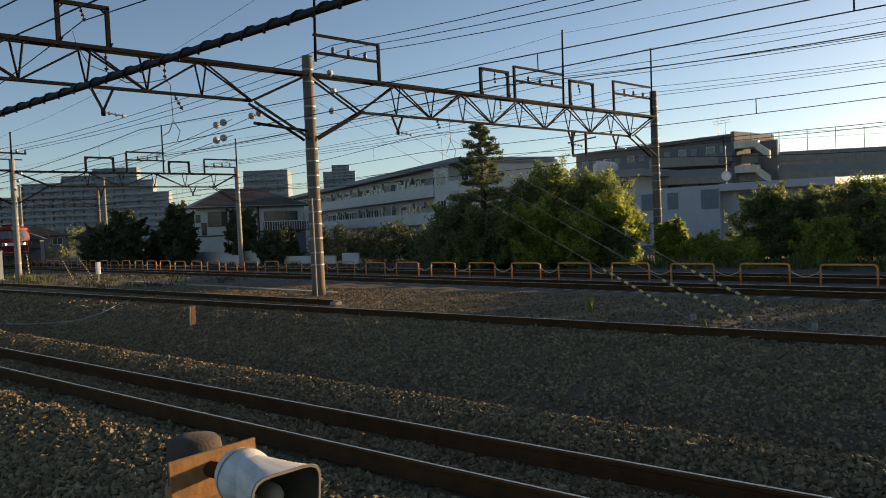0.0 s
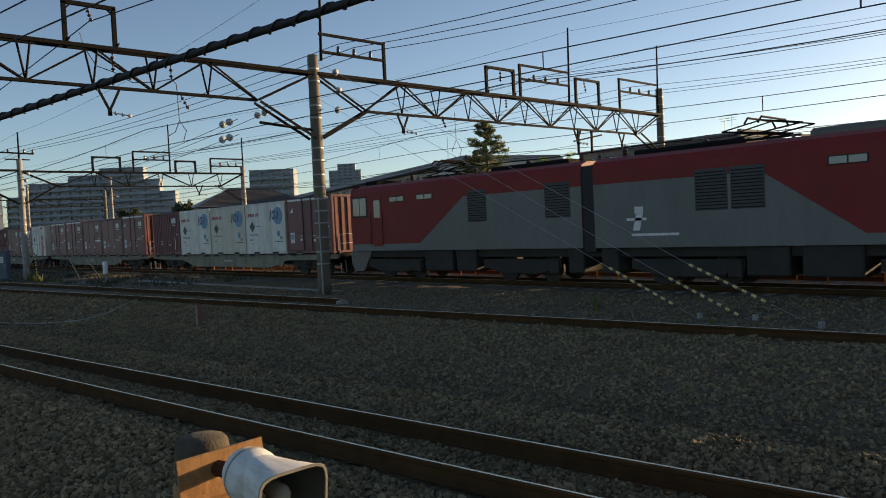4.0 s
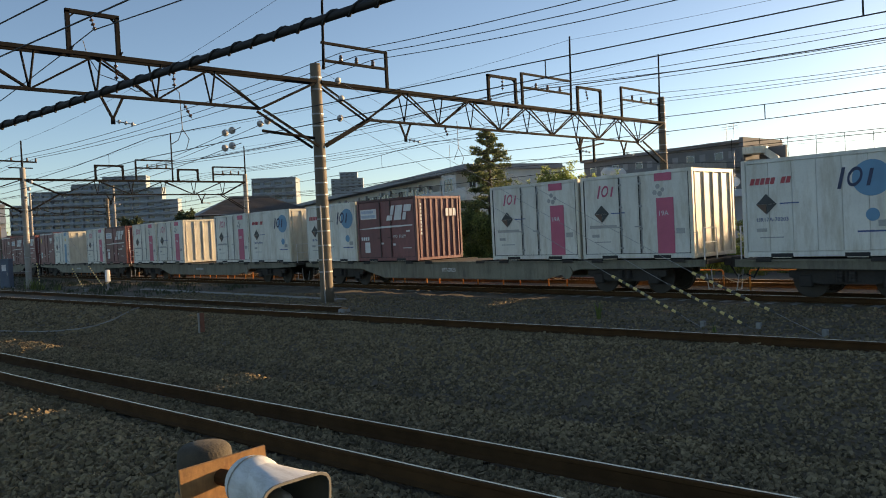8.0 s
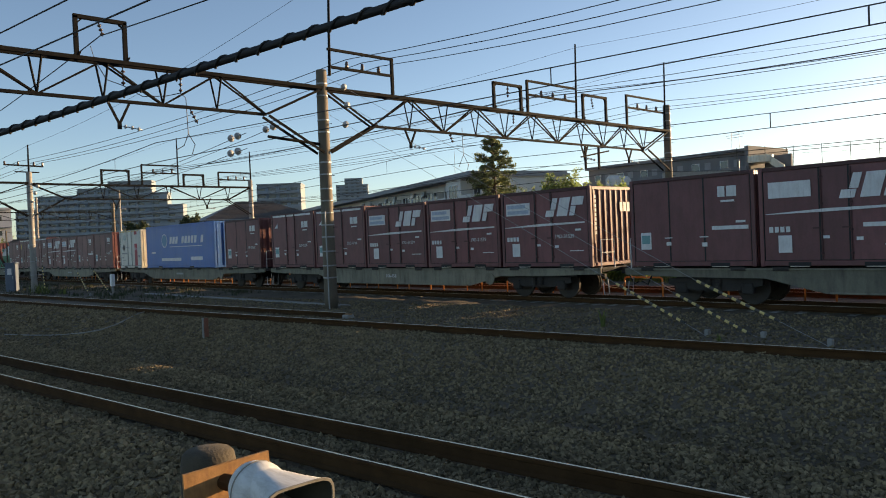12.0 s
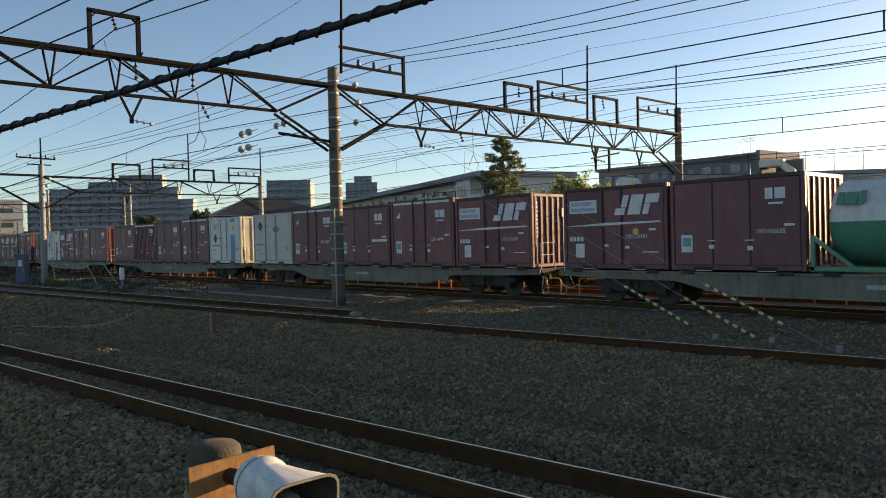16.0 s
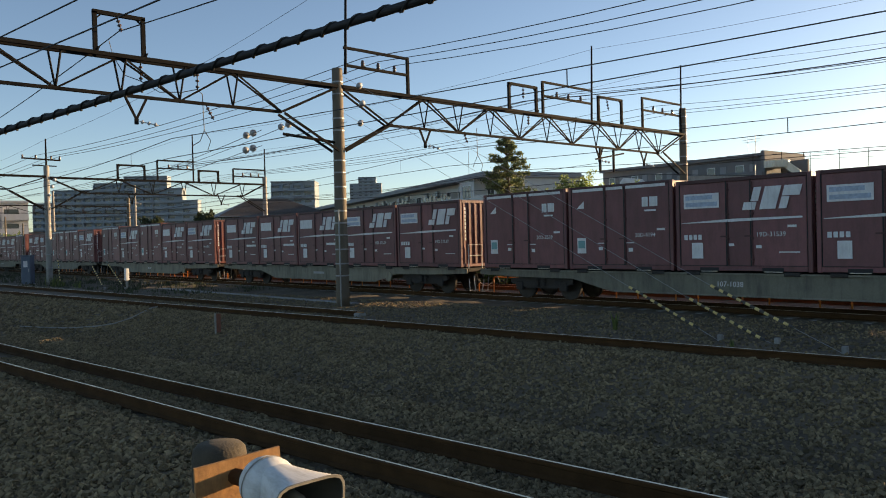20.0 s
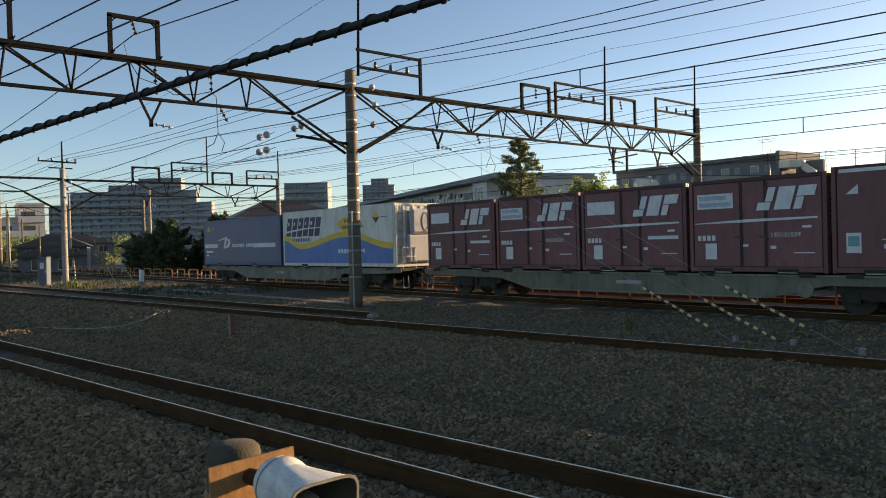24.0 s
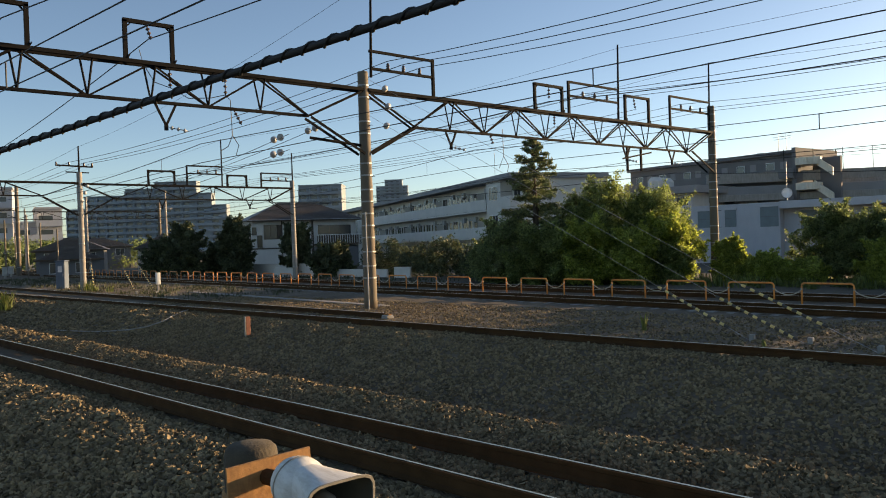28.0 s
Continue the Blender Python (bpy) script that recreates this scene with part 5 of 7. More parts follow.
def stock(code):
    """The first container of a kind is built, the others are copies."""
    if code in PROTO:
        return copy_thing(PROTO[code], Matrix())
    make = {
        "J": lambda: plain_box("maroon goods container with a plain side and white emblem", False, "19D-50635"),
        "K": lambda: plain_box("maroon goods container, plain, its number worn away", False, ""),
        "T": lambda: plain_box("maroon goods container with a white band below the roof", True, "20D-4194", H=2.58),
        "U": lambda: plain_box("maroon goods container with white roof band and triangle mark", True, "20D-5539", H=2.58),
        "Y": lambda: plain_box("maroon container with white roof band and yellow triangle", True, "20G-997", H=2.58, yellow=True),
        "R": lambda: plain_box("maroon container with close-set upright side ridges", False, "", ridged=15, placard=False),
        "Q": lambda: plain_box("maroon ridged container with a white band below the roof", True, "", ridged=15, placard=False),
        "F": lambda: striped_box("maroon container with white stripe, leaning emblem and slogan plate", "19D-31539"),
        "G": lambda: striped_box("maroon container with white stripe, emblem and blank white plate", "", plain_sign=True),
        "B": lambda: striped_box("maroon container with white stripe and round yellow badge", "19D-30181", badge=True),
        "V": lambda: striped_box("maroon container with white stripe, number and white plate", "V19C-1954", plain_sign=True),
        "P": lambda: private_box("dirty white container with a pink printed panel", "pink"),
        "S": lambda: private_box("white container with a blue globe and red wordmark", "globe", "UR17A-70203"),
        "C": lambda: private_box("cream-yellowed container with a blue globe", "globe", "", True),
        "L": lambda: private_box("white container with a blue printed panel", "blue"),
        "D": lambda: private_box("white container with a red printed panel and hazard band", "red"),
        "O": lambda: private_box("old cream container with a green oval mark", "old", "", True),
        "N": lambda: tank_box("short tank container, white above and green below"),
    }[code]
    PROTO[code] = make()
    return PROTO[code]


# loads from the leading slot to the rear one; a dot is an empty slot
TRAIN = [
    (167.45, "USCSR", ""), (147.2, "TJKTU", "107-1175"), (126.75, "PFJRS", "106-1152"), (106.4, "PP.FS", "107-2023"), (85.98, "SP.PP", ""),
    (65.75, "FP.LY", ""), (45.38, "FFUGK", ""), (25.0, "FFFTU", "106-458"), (4.9, "J=L", ""), (-15.45, "JKFFT", ""),
    (-35.3, "YJNJB", ""), (-55.6, "FTKUO", ""), (-75.95, "LTJQK", ""), (-96.55, "JTGDU", ""), (-116.95, "TFFTU", "107-1038"),
    (-137.15, "FFGGG", ""), (-157.5, "FVTFU", "104-934"), (-178.35, "FTUFG", ""), (-198.65, "TFGFG", ""), (-219.7, "##", "107-1114"),
]
DECK = 1.025
first_wagon = flat_wagon()
WAGONS = [first_wagon] + [copy_thing(first_wagon, Matrix()) for n in range(19)]
for n, (front, load, number) in enumerate(TRAIN):
    wagon = WAGONS[n]
    if number:
        lettering("number", number, 0.2, "mark_white", wagon, -0.7, -1.197, 0.62)
    else:
        bars_of_text([(-0.6, 0.3, 0.64, 0.74)], "galv", wagon, -1.197, "number_bar")
    mid = front - HALF
    MOVING.append((wagon, mid, TRAIN_Y, 0.0))
    if load == "##":
        for ob, x in ((reefer_box(), 4.78), (dainichi_box(), -4.78)):
            MOVING.append((ob, mid + x, TRAIN_Y, DECK))
        continue
    if load == "J=L":
        for ob, x in ((stock("J"), HALF - 1.86), (eco_box(), HALF - 3.81 - 1.15 - 4.7), (stock("D"), -HALF + 1.86)):
            MOVING.append((ob, mid + x, TRAIN_Y, DECK))
        continue
    for k, code in enumerate(load):
        if code != ".":
            MOVING.append((stock(code), mid + HALF - 1.8575 - k * SLOT, TRAIN_Y, DECK))


# ---- locomotive ----
def locomotive():
    lo = thing("electric_locomotive", "red and grey double-unit electric locomotive with a dirty skirt", "locomotive")
    W = 1.4
    def shell(name, xs, mat, label=""):
        # one body half: cross-section rings along x; xs holds (x, side inset, roof drop)
        bm = bmesh.new()
        rings = []
        for x, inset, drop in xs:
            w = W - inset
            rings.append([bm.verts.new(v) for v in ((x, -w, 1.15), (x, -w, 3.48 - drop * 0.4), (x, -w + 0.08, 3.68 - drop), (x, -w + 0.36, 3.8 - drop), (x, w - 0.36, 3.8 - drop), (x, w - 0.08, 3.68 - drop), (x, w, 3.48 - drop * 0.4), (x, w, 1.15))])
        for a, b in zip(rings, rings[1:]):
            for k in range(8):
                bm.faces.new((a[k], a[(k + 1) % 8], b[(k + 1) % 8], b[k]))
        bm.faces.new(rings[0][::-1])
        bm.faces.new(rings[-1])
        bmesh.ops.recalc_face_normals(bm, faces=bm.faces)
        return part(name, bm, mat, lo, label)
    shell("leading_body", [(0.22, 0, 0), (10.8, 0, 0), (11.9, 0.0, 0.02)], "loco_red")
    shell("trailing_body", [(-11.9, 0.0, 0.02), (-10.8, 0, 0), (-0.22, 0, 0)], "loco_red")
    # widened to nearly body width: its black stands for shade in the gap
    part("gangway", boxes([(-0.24, 0.24, -1.37, 1.37, 1.0, 3.62)], 0.02), "rubber", lo, "black ribbed gangway, widened to stand for the shaded gap")
    for d in (1, -1):
        # sloping cab nose: lower front, windscreen, brow
        bm = bmesh.new()
        levels = [(1.12, -0.22), (1.4, -0.15), (1.88, 0.02), (1.98, 0.06), (2.3, 0.05), (2.6, 0.0), (3.4, -0.27), (3.46, -0.2), (3.6, -0.22), (3.78, -0.46)]
        grid = []
        for z, back in levels:
            ring = []
            for x, y in ((11.88, -W), (11.96 + back * 0.5, -1.37), (12.03 + back * 0.8, -1.32), (12.09 + back * 0.95, -1.265), (12.14 + back, -1.2), (12.36 + back, -0.85), (12.49 + back, -0.5), (12.60 + back, 0.0), (12.49 + back, 0.5), (12.36 + back, 0.85), (12.14 + back, 1.2), (12.09 + back * 0.95, 1.265), (12.03 + back * 0.8, 1.32), (11.96 + back * 0.5, 1.37), (11.88, W)):
                yy = y if z < 3.7 else y * 0.87
                ring.append(bm.verts.new((d * x, yy, z)))
            grid.append(ring)
        for a, b in zip(grid, grid[1:]):
            for k in range(14):
                bm.faces.new((a[k], a[k + 1], b[k + 1], b[k]))
        bm.faces.new(grid[-1])
        bm.faces.new(grid[0][::-1])
        bm.faces.new([g[0] for g in grid] + [g[-1] for g in grid[::-1]])
        bmesh.ops.recalc_face_normals(bm, faces=bm.faces)
        nose = part("cab_nose", bm, "loco_red", lo, smooth=True)
        nose.data.set_sharp_from_angle(angle=radians(24))
        # glazing set proud of the sloping front
        def on_front(f, z):
            """Point on the front at f from -1 to 1 between the corners and height z."""
            back = float(np.interp(z, [v[0] for v in levels], [v[1] for v in levels]))
            a = abs(f) * 1.2
            x = float(np.interp(a, [0.0, 0.5, 0.85, 1.2], [12.60, 12.49, 12.36, 12.14])) + back
            return Vector((d * (x + 0.012), math.copysign(a, f), z))
        def front_panel(name, f0, f1, z0, z1, mat, label="", steps=8, lift=0.0):
            b = bmesh.new()
            lo_r, hi_r = [], []
            for i in range(steps + 1):
                f = f0 + (f1 - f0) * i / steps
                out = Vector((d * lift, 0, 0))
                lo_r.append(b.verts.new(on_front(f, z0) + out))
                hi_r.append(b.verts.new(on_front(f, z1) + out))
            for i in range(steps):
                b.faces.new((lo_r[i], lo_r[i + 1], hi_r[i + 1], hi_r[i]))
            bmesh.ops.recalc_face_normals(b, faces=b.faces)
            return part(name, b, mat, nose, label)
        for s in (-1, 1):
            front_panel("windscreen", s * 0.05, s * 0.94, 2.68, 3.34, "cab_glass", "dark windscreen", 8)
            front_panel("sealing_strip", s * 0.035, s * 0.055, 2.66, 3.36, "rubber", "", 1, 0.006)
        front_panel("pillar", -0.032, 0.032, 2.62, 3.4, "loco_red", "red centre pillar", 2, 0.02)
        front_panel("white_band", -0.92, 0.92, 1.99, 2.28, "mark_white", "white band between the lamps", 24, 0.004)
        for s in (-1, 1):
            front_panel("lamp_housing", s * 0.55, s * 0.86, 2.03, 2.23, "grille", "lamp recess", 4, 0.02)
            front_panel("headlamp", s * 0.6, s * 0.72, 2.07, 2.19, "headlight" if d > 0 else "cab_glass", "lit headlamp" if d > 0 else "", 2, 0.035)
            front_panel("tail_lamp", s * 0.76, s * 0.84, 2.08, 2.18, "red_mark", "red tail lamp", 2, 0.03)
        b = bmesh.new()
        for y0, y1 in ((0.62, 0.45), (-0.62, -0.45)):
            bar(b, on_front(y0, 2.69) + Vector((d * 0.03, 0, 0)), on_front(y1, 3.12) + Vector((d * 0.03, 0, 0)), 0.022)
        part("wiper", b, "rubber", nose)
        for y in (-1.16, 1.16):
            part("grab_rail", tube(bmesh.new(), [on_front(y / 1.2, 1.3) + Vector((d * 0.06, 0, 0)), on_front(y / 1.2, 1.86) + Vector((d * 0.06, 0, 0))], 0.016, 6), "mark_white", nose)
        part("front_rail", tube(bmesh.new(), [on_front(q / 10, 1.36) + Vector((d * 0.06, 0, 0)) for q in range(-9, 10, 3)], 0.014, 6), "mark_white", nose)
        part("brow_lamp", boxes([(d * 12.22, d * 12.36, -0.26, 0.26, 3.5, 3.66)], 0.02), "cab_glass", nose, "twin lamp under the brow")
        part("front_step", boxes([(d * 11.95, d * 12.45, -1.15, 1.15, 1.08, 1.115)], 0.01), "roof_grey", nose, "pale front footboard")
        bm = bmesh.new()
        plate(bm, [(d * 10.9, 1.1), (d * 12.35, 1.1), (d * 12.3, 0.6), (d * 12.1, 0.28), (d * 11.5, 0.28)], -1.12, -1.2)
        plate(bm, [(d * 10.9, 1.1), (d * 12.35, 1.1), (d * 12.3, 0.6), (d * 12.1, 0.28), (d * 11.5, 0.28)], 1.12, 1.2)
        box(bm, d * 12.1, d * 12.22, -1.15, 1.15, 0.2, 0.62)
        box(bm, d * 11.9, d * 12.05, -1.1, 1.1, 0.6, 1.08)
        for y in (-0.95, -0.6, 0.6, 0.95):
            box(bm, d * 12.05, d * 12.3, y - 0.04, y + 0.04, 0.55, 1.0)
        part("snow_plough", bm, "loco_skirt", lo, "grey snow plough and skirt")
        part("coupler", boxes([(d * 12.0, d * 12.75, -0.12, 0.12, 0.76, 1.0), (d * 12.62, d * 12.85, -0.2, 0.2, 0.72, 1.04)], 0.03), "under", lo)
        for y in (-0.7, 0.7):
            part("brake_hose", tube(bmesh.new(), [(d * 12.4, y, 1.05), (d * 12.6, y, 0.65), (d * 12.45, y, 0.35)], 0.03, 6), "rubber", lo)
        # roof brow with marker lamps and horn box
        part("roof_box", boxes([(d * 11.0, d * 11.8, -0.7, 0.7, 3.74, 4.0)], 0.04), "steel", lo, "dark roof cooler box")
        part("headsign_lamp", boxes([(d * 12.05, d * 12.32, -0.3, 0.3, 3.58, 3.82)], 0.03), "loco_red", lo, "red brow lamp box")
        # side skin: grey field with a slanting edge, lower band, doors, windows
        for s in (-1, 1):
            y0, y1 = s * (W + 0.004), s * (W - 0.01)
            bm = bmesh.new()
            plate(bm, [(d * 0.23, 1.4), (d * 7.7, 1.4), (d * 5.3, 3.02), (d * 0.23, 3.02)], y0, y1)
            part("grey_field", bm, "loco_grey", lo, "grey side field with a slanting edge")
            part("lower_band", boxes([(d * 0.23, d * 11.9, s * (W + 0.008), s * (W - 0.01), 1.13, 1.4)]), "loco_grey", lo)
            for x in ((3.5, 4.42), (4.5, 5.4)) if d > 0 else ((0.65, 1.65), (4.2, 5.1)):
                p = part("intake_grille", boxes([(d * x[0], d * x[1], s * (W + 0.012), s * (W - 0.01), 2.1, 3.2)], 0.004), "grille", lo, "dark ventilation grille")
                bm = bmesh.new()
                for i in range(12):
                    box(bm, d * (x[0] + 0.03), d * (x[1] - 0.03), s * (W + 0.022), s * (W + 0.01), 2.13 + i * 0.087, 2.155 + i * 0.087)
                part("slats", bm, "steel", p)
            for x in (6.9, 8.5):
                p = part("side_window", boxes([(d * x, d * (x + 0.9), s * (W + 0.014), s * (W - 0.01), 3.02, 3.24)], 0.006), "rubber", lo)
                for k in (0, 1):
                    part("pane", boxes([(d * (x + 0.04 + 0.43 * k), d * (x + 0.43 + 0.43 * k), s * (W + 0.018), s * (W + 0.01), 3.045, 3.215)]), "cab_glass", p)
            door = part("cab_door", boxes([(d * 9.9, d * 10.5, s * (W + 0.012), s * (W - 0.01), 1.3, 3.36)], 0.01), "loco_red", lo, "red cab door")
            part("door_pane", boxes([(d * 10.0, d * 10.4, s * (W + 0.018), s * (W + 0.008), 2.45, 3.15)], 0.005), "cab_glass", door)
            bm = bmesh.new()
            for x in (9.82, 10.58):
                bar(bm, (d * x, s * (W + 0.05), 1.35), (d * x, s * (W + 0.05), 2.7), 0.025, sides=6)
            part("hand_rail", bm, "steel", door)
            win = part("cab_window", boxes([(d * 10.84, d * 11.8, s * (W + 0.014), s * (W - 0.02), 2.5, 3.34)], 0.01), "rubber", lo, "black-framed cab window")
            for k in (0, 1):
                part("pane", boxes([(d * (10.89 + 0.45 * k), d * (11.31 + 0.45 * k), s * (W + 0.02), s * (W + 0.01), 2.56, 3.28)], 0.004), "cab_glass", win)
    lettering("number", "EH500-15", 0.25, "mark_white", lo, 10.75, -W - 0.012, 2.2)
    plate_no = lettering("front_number", "EH500-15", 0.2, "mark_white", lo, 0, 0, 0)
    plate_no.matrix_basis = pose(12.66, 0.1, 2.37, 90, 0, 103.5)
    lettering("unit_number", "2", 0.42, "mark_white", lo, 10.52, -W - 0.014, 2.75)
    mark("side_emblem", [slanted(1.55, 1.62, 0.22, 0.5, 0.25), rect(1.35, 2.0, 1.9, 1.98), rect(1.5, 3.0, 1.46, 1.53), rect(1.62, 1.9, 2.1, 2.3)], "mark_white", lo, -W - 0.008, "white painted emblem")
    # chassis, equipment boxes and bogies
    part("underframe", boxes([(-12.0, 12.0, -1.15, 1.15, 0.85, 1.16)], 0.02), "under", lo)
    for x0, x1 in ((-7.6, -6.1), (-5.9, -4.9), (4.8, 5.9), (6.2, 7.6), (-0.9, -0.3), (0.35, 0.95)):
        part("equipment_box", boxes([(x0, x1, -1.3, 1.3, 0.35, 1.14)], 0.04), "under", lo)
    for x in (-9.6, -3.0, 3.0, 9.6):
        bogie(lo, x)
        for s in (-1, 1):
            bm = bmesh.new()
            plate(bm, [(x - 1.7, 0.5), (x - 1.7, 0.78), (x + 1.7, 0.78), (x + 1.7, 0.5), (x + 0.7, 0.3), (x - 0.7, 0.3)], s * 1.02, s * 1.14)
            part("bogie_frame", bm, "under", lo)
            part("sand_box", boxes([(x + 1.25, x + 1.65, s * 1.0, s * 1.22, 0.3, 0.75)], 0.03), "under", lo)
    # roof gear: coolers, insulators, folded pantographs
    for x0, x1 in ((1.2, 4.6), (-4.6, -1.2)):
        part("roof_cooler", boxes([(x0, x1, -0.7, 0.7, 3.76, 3.98)], 0.05), "steel", lo)
    part("roof_hood", boxes([(6.2, 8.8, -0.6, 0.6, 3.76, 4.02)], 0.08), "loco_skirt", lo, "pale rounded roof hood")
    for x in (-7.2, 4.9):
        bm = bmesh.new()
        for t in (-0.55, 0.55):
            bar(bm, (x - 1.1, t, 3.9), (x + 1.1, t, 3.9), 0.06)
        for k in (-1.0, 1.0):
            bar(bm, (x + k, -0.55, 3.9), (x + k, 0.55, 3.9), 0.05)
        pan = part("pantograph", bm, "steel", lo, "folded dark pantograph")
        for t in (-0.55, 0.55):
            for k in (-0.9, 0.9):
                part("foot_insulator", bar(bmesh.new(), (x + k, t, 3.78), (x + k, t, 3.92), 0.1, sides=8), "brown_insulator", pan)
                part("lower_arm", bar(bmesh.new(), (x - k, t, 3.95), (x + k * 1.2, t * 0.7, 4.22), 0.045, sides=6), "steel", pan)
                part("upper_arm", bar(bmesh.new(), (x + k * 1.2, t * 0.7, 4.22), (x, t * 0.6, 4.42), 0.04, sides=6), "steel", pan)
        for k in (-0.18, 0.18):
            part("contact_strip", tube(bmesh.new(), [(x + k, -0.95, 4.3), (x + k, -0.75, 4.46), (x + k, 0.75, 4.46), (x + k, 0.95, 4.3)], 0.03, 6), "steel", pan)
    for x in (-9.0, -5.5, -3.0, -0.8, 0.8, 3.4):
        for y in (-0.5, 0.5):
            part("roof_insulator", lathe(bmesh.new(), [(0.06, 3.76), (0.1, 3.84), (0.06, 3.88), (0.1, 3.94), (0.06, 3.98), (0.09, 4.02), (0.03, 4.1)], Matrix.Translation((x, y, 0)), 10), "brown_insulator", lo)
    part("roof_bus", tube(bmesh.new(), [(x, -0.5, 4.1 + 0.02 * math.sin(x)) for x in range(-9, 4)], 0.02, 6), "steel", lo)
    part("horn_cover", boxes([(9.6, 10.1, -0.5, -0.1, 3.74, 4.15)], 0.06), "loco_skirt", lo)
    return lo


loco = locomotive()
MOVING.append((loco, 181.0, TRAIN_Y, 0.0))


# ---- trees and bushes ----
def leaf_mesh(name, clumps, per, size, mat, parent, seed, squash=0.8, stuff=True):
    """Many small leaves round clump centres (x, y, z, r): four-cornered, folded at random."""
    rng = np.random.default_rng(seed)
    cs = np.array(clumps, float)
    n = len(cs) * per
    weight = cs[:, 3] ** 1.6
    c = cs[np.sort(rng.choice(len(cs), n, p=weight / weight.sum()))]
    p = c[:, :3] + rng.normal(0, 0.52, (n, 3)) * c[:, 3:4] * np.array([1, 1, squash])
    a = rng.normal(0, 1, (n, 3))
    a /= np.linalg.norm(a, axis=1)[:, None]
    b = np.cross(a, rng.normal(0, 1, (n, 3)))
    b /= np.linalg.norm(b, axis=1)[:, None]
    s = (rng.uniform(0.6, 1.3, n) * size)[:, None]
    v = np.stack([p - a * s, p + b * s * 0.45, p + a * s, p - b * s * 0.45], 1).reshape(-1, 3)
    ob = raw(name, v, np.arange(n * 4).reshape(-1, 4), mat, parent)
    return ob


def tree(name, label, x, y, base, height, radius, mat, seed, leaf=0.075, low=0.25, lean=0.0, group="", boughs=30, per=54):
    """A tapered trunk with arching boughs; each bough carries a chain of leaf clumps that thins into loose sprigs."""
    rng = random.Random(seed)
    t = thing(name, label, "tree", group, pose(x, y, base))
    r = 0.035 * height
    trunk = [(0, 0, 0), (lean * 0.3, 0.05, height * 0.2), (lean * 0.7, -0.04, height * 0.45), (lean, 0.03, height * 0.72), (lean * 1.1, 0.0, height * 0.9)]
    part("trunk", tube(bmesh.new(), trunk, r, 8, [r, r * 0.75, r * 0.55, r * 0.3, r * 0.1]), "bark", t, smooth=True)
    cl = []
    lobe = [rng.uniform(0.72, 1.22) for k in range(7)]
    for i in range(boughs):
        k = (i + rng.uniform(0.1, 0.9)) / boughs
        a = i * 2.39996 + rng.uniform(-0.5, 0.5)
        wide = math.sqrt(max(0.04, 1 - ((k - 0.36) / 0.68) ** 2)) * lobe[int(a / math.tau * 7) % 7] * rng.uniform(0.78, 1.08)
        start = Vector((lean * k, 0, height * max(0.08, (low + (1 - low) * k) - rng.uniform(0.12, 0.24))))
        tip = Vector((math.cos(a) * radius * wide + lean * k, math.sin(a) * radius * wide, height * (low + (0.97 - low) * k)))
        mid = start.lerp(tip, 0.55) + Vector((0, 0, 0.06 * height))
        if i % 3 == 0:
            part("limb", tube(bmesh.new(), [start, mid, tip], 0.03, 6, [r * 0.4, r * 0.22, r * 0.06]), "bark", t, smooth=True)
        for q in (0.3, 0.48, 0.62, 0.74, 0.85, 0.95, 1.04):
            p = start.lerp(mid, q * 2) if q < 0.5 else mid.lerp(tip, q * 2 - 1)
            size = radius * (0.34 - 0.2 * q) * rng.uniform(0.8, 1.25)
            side = Vector((rng.uniform(-1, 1), rng.uniform(-1, 1), rng.uniform(-0.45, 0.35))) * radius * 0.17
            cl.append((*(p + side), size))
            if q > 0.6:
                cl.append((*(p - side + Vector((0, 0, -0.04 * height))), size * 0.8))
        # loose sprigs standing off the bough
        for q in range(3):
            d = (tip - start).normalized() * rng.uniform(0.05, 0.22) * radius + Vector((rng.uniform(-0.2, 0.2), rng.uniform(-0.2, 0.2), rng.uniform(0.02, 0.26))) * radius
            for e in (0.45, 0.8, 1.1):
                cl.append((*(tip + d * e), radius * (0.13 - 0.06 * e)))
    # leaves inside the crown close the view through it
    for i in range(26):
        a, k = rng.uniform(0, math.tau), rng.uniform(0.05, 0.8)
        cl.append((math.cos(a) * radius * 0.4, math.sin(a) * radius * 0.4, height * (low + (1 - low) * k), radius * 0.32))
    leaf_mesh("crown", cl, per, leaf, mat, t, seed)
    return t


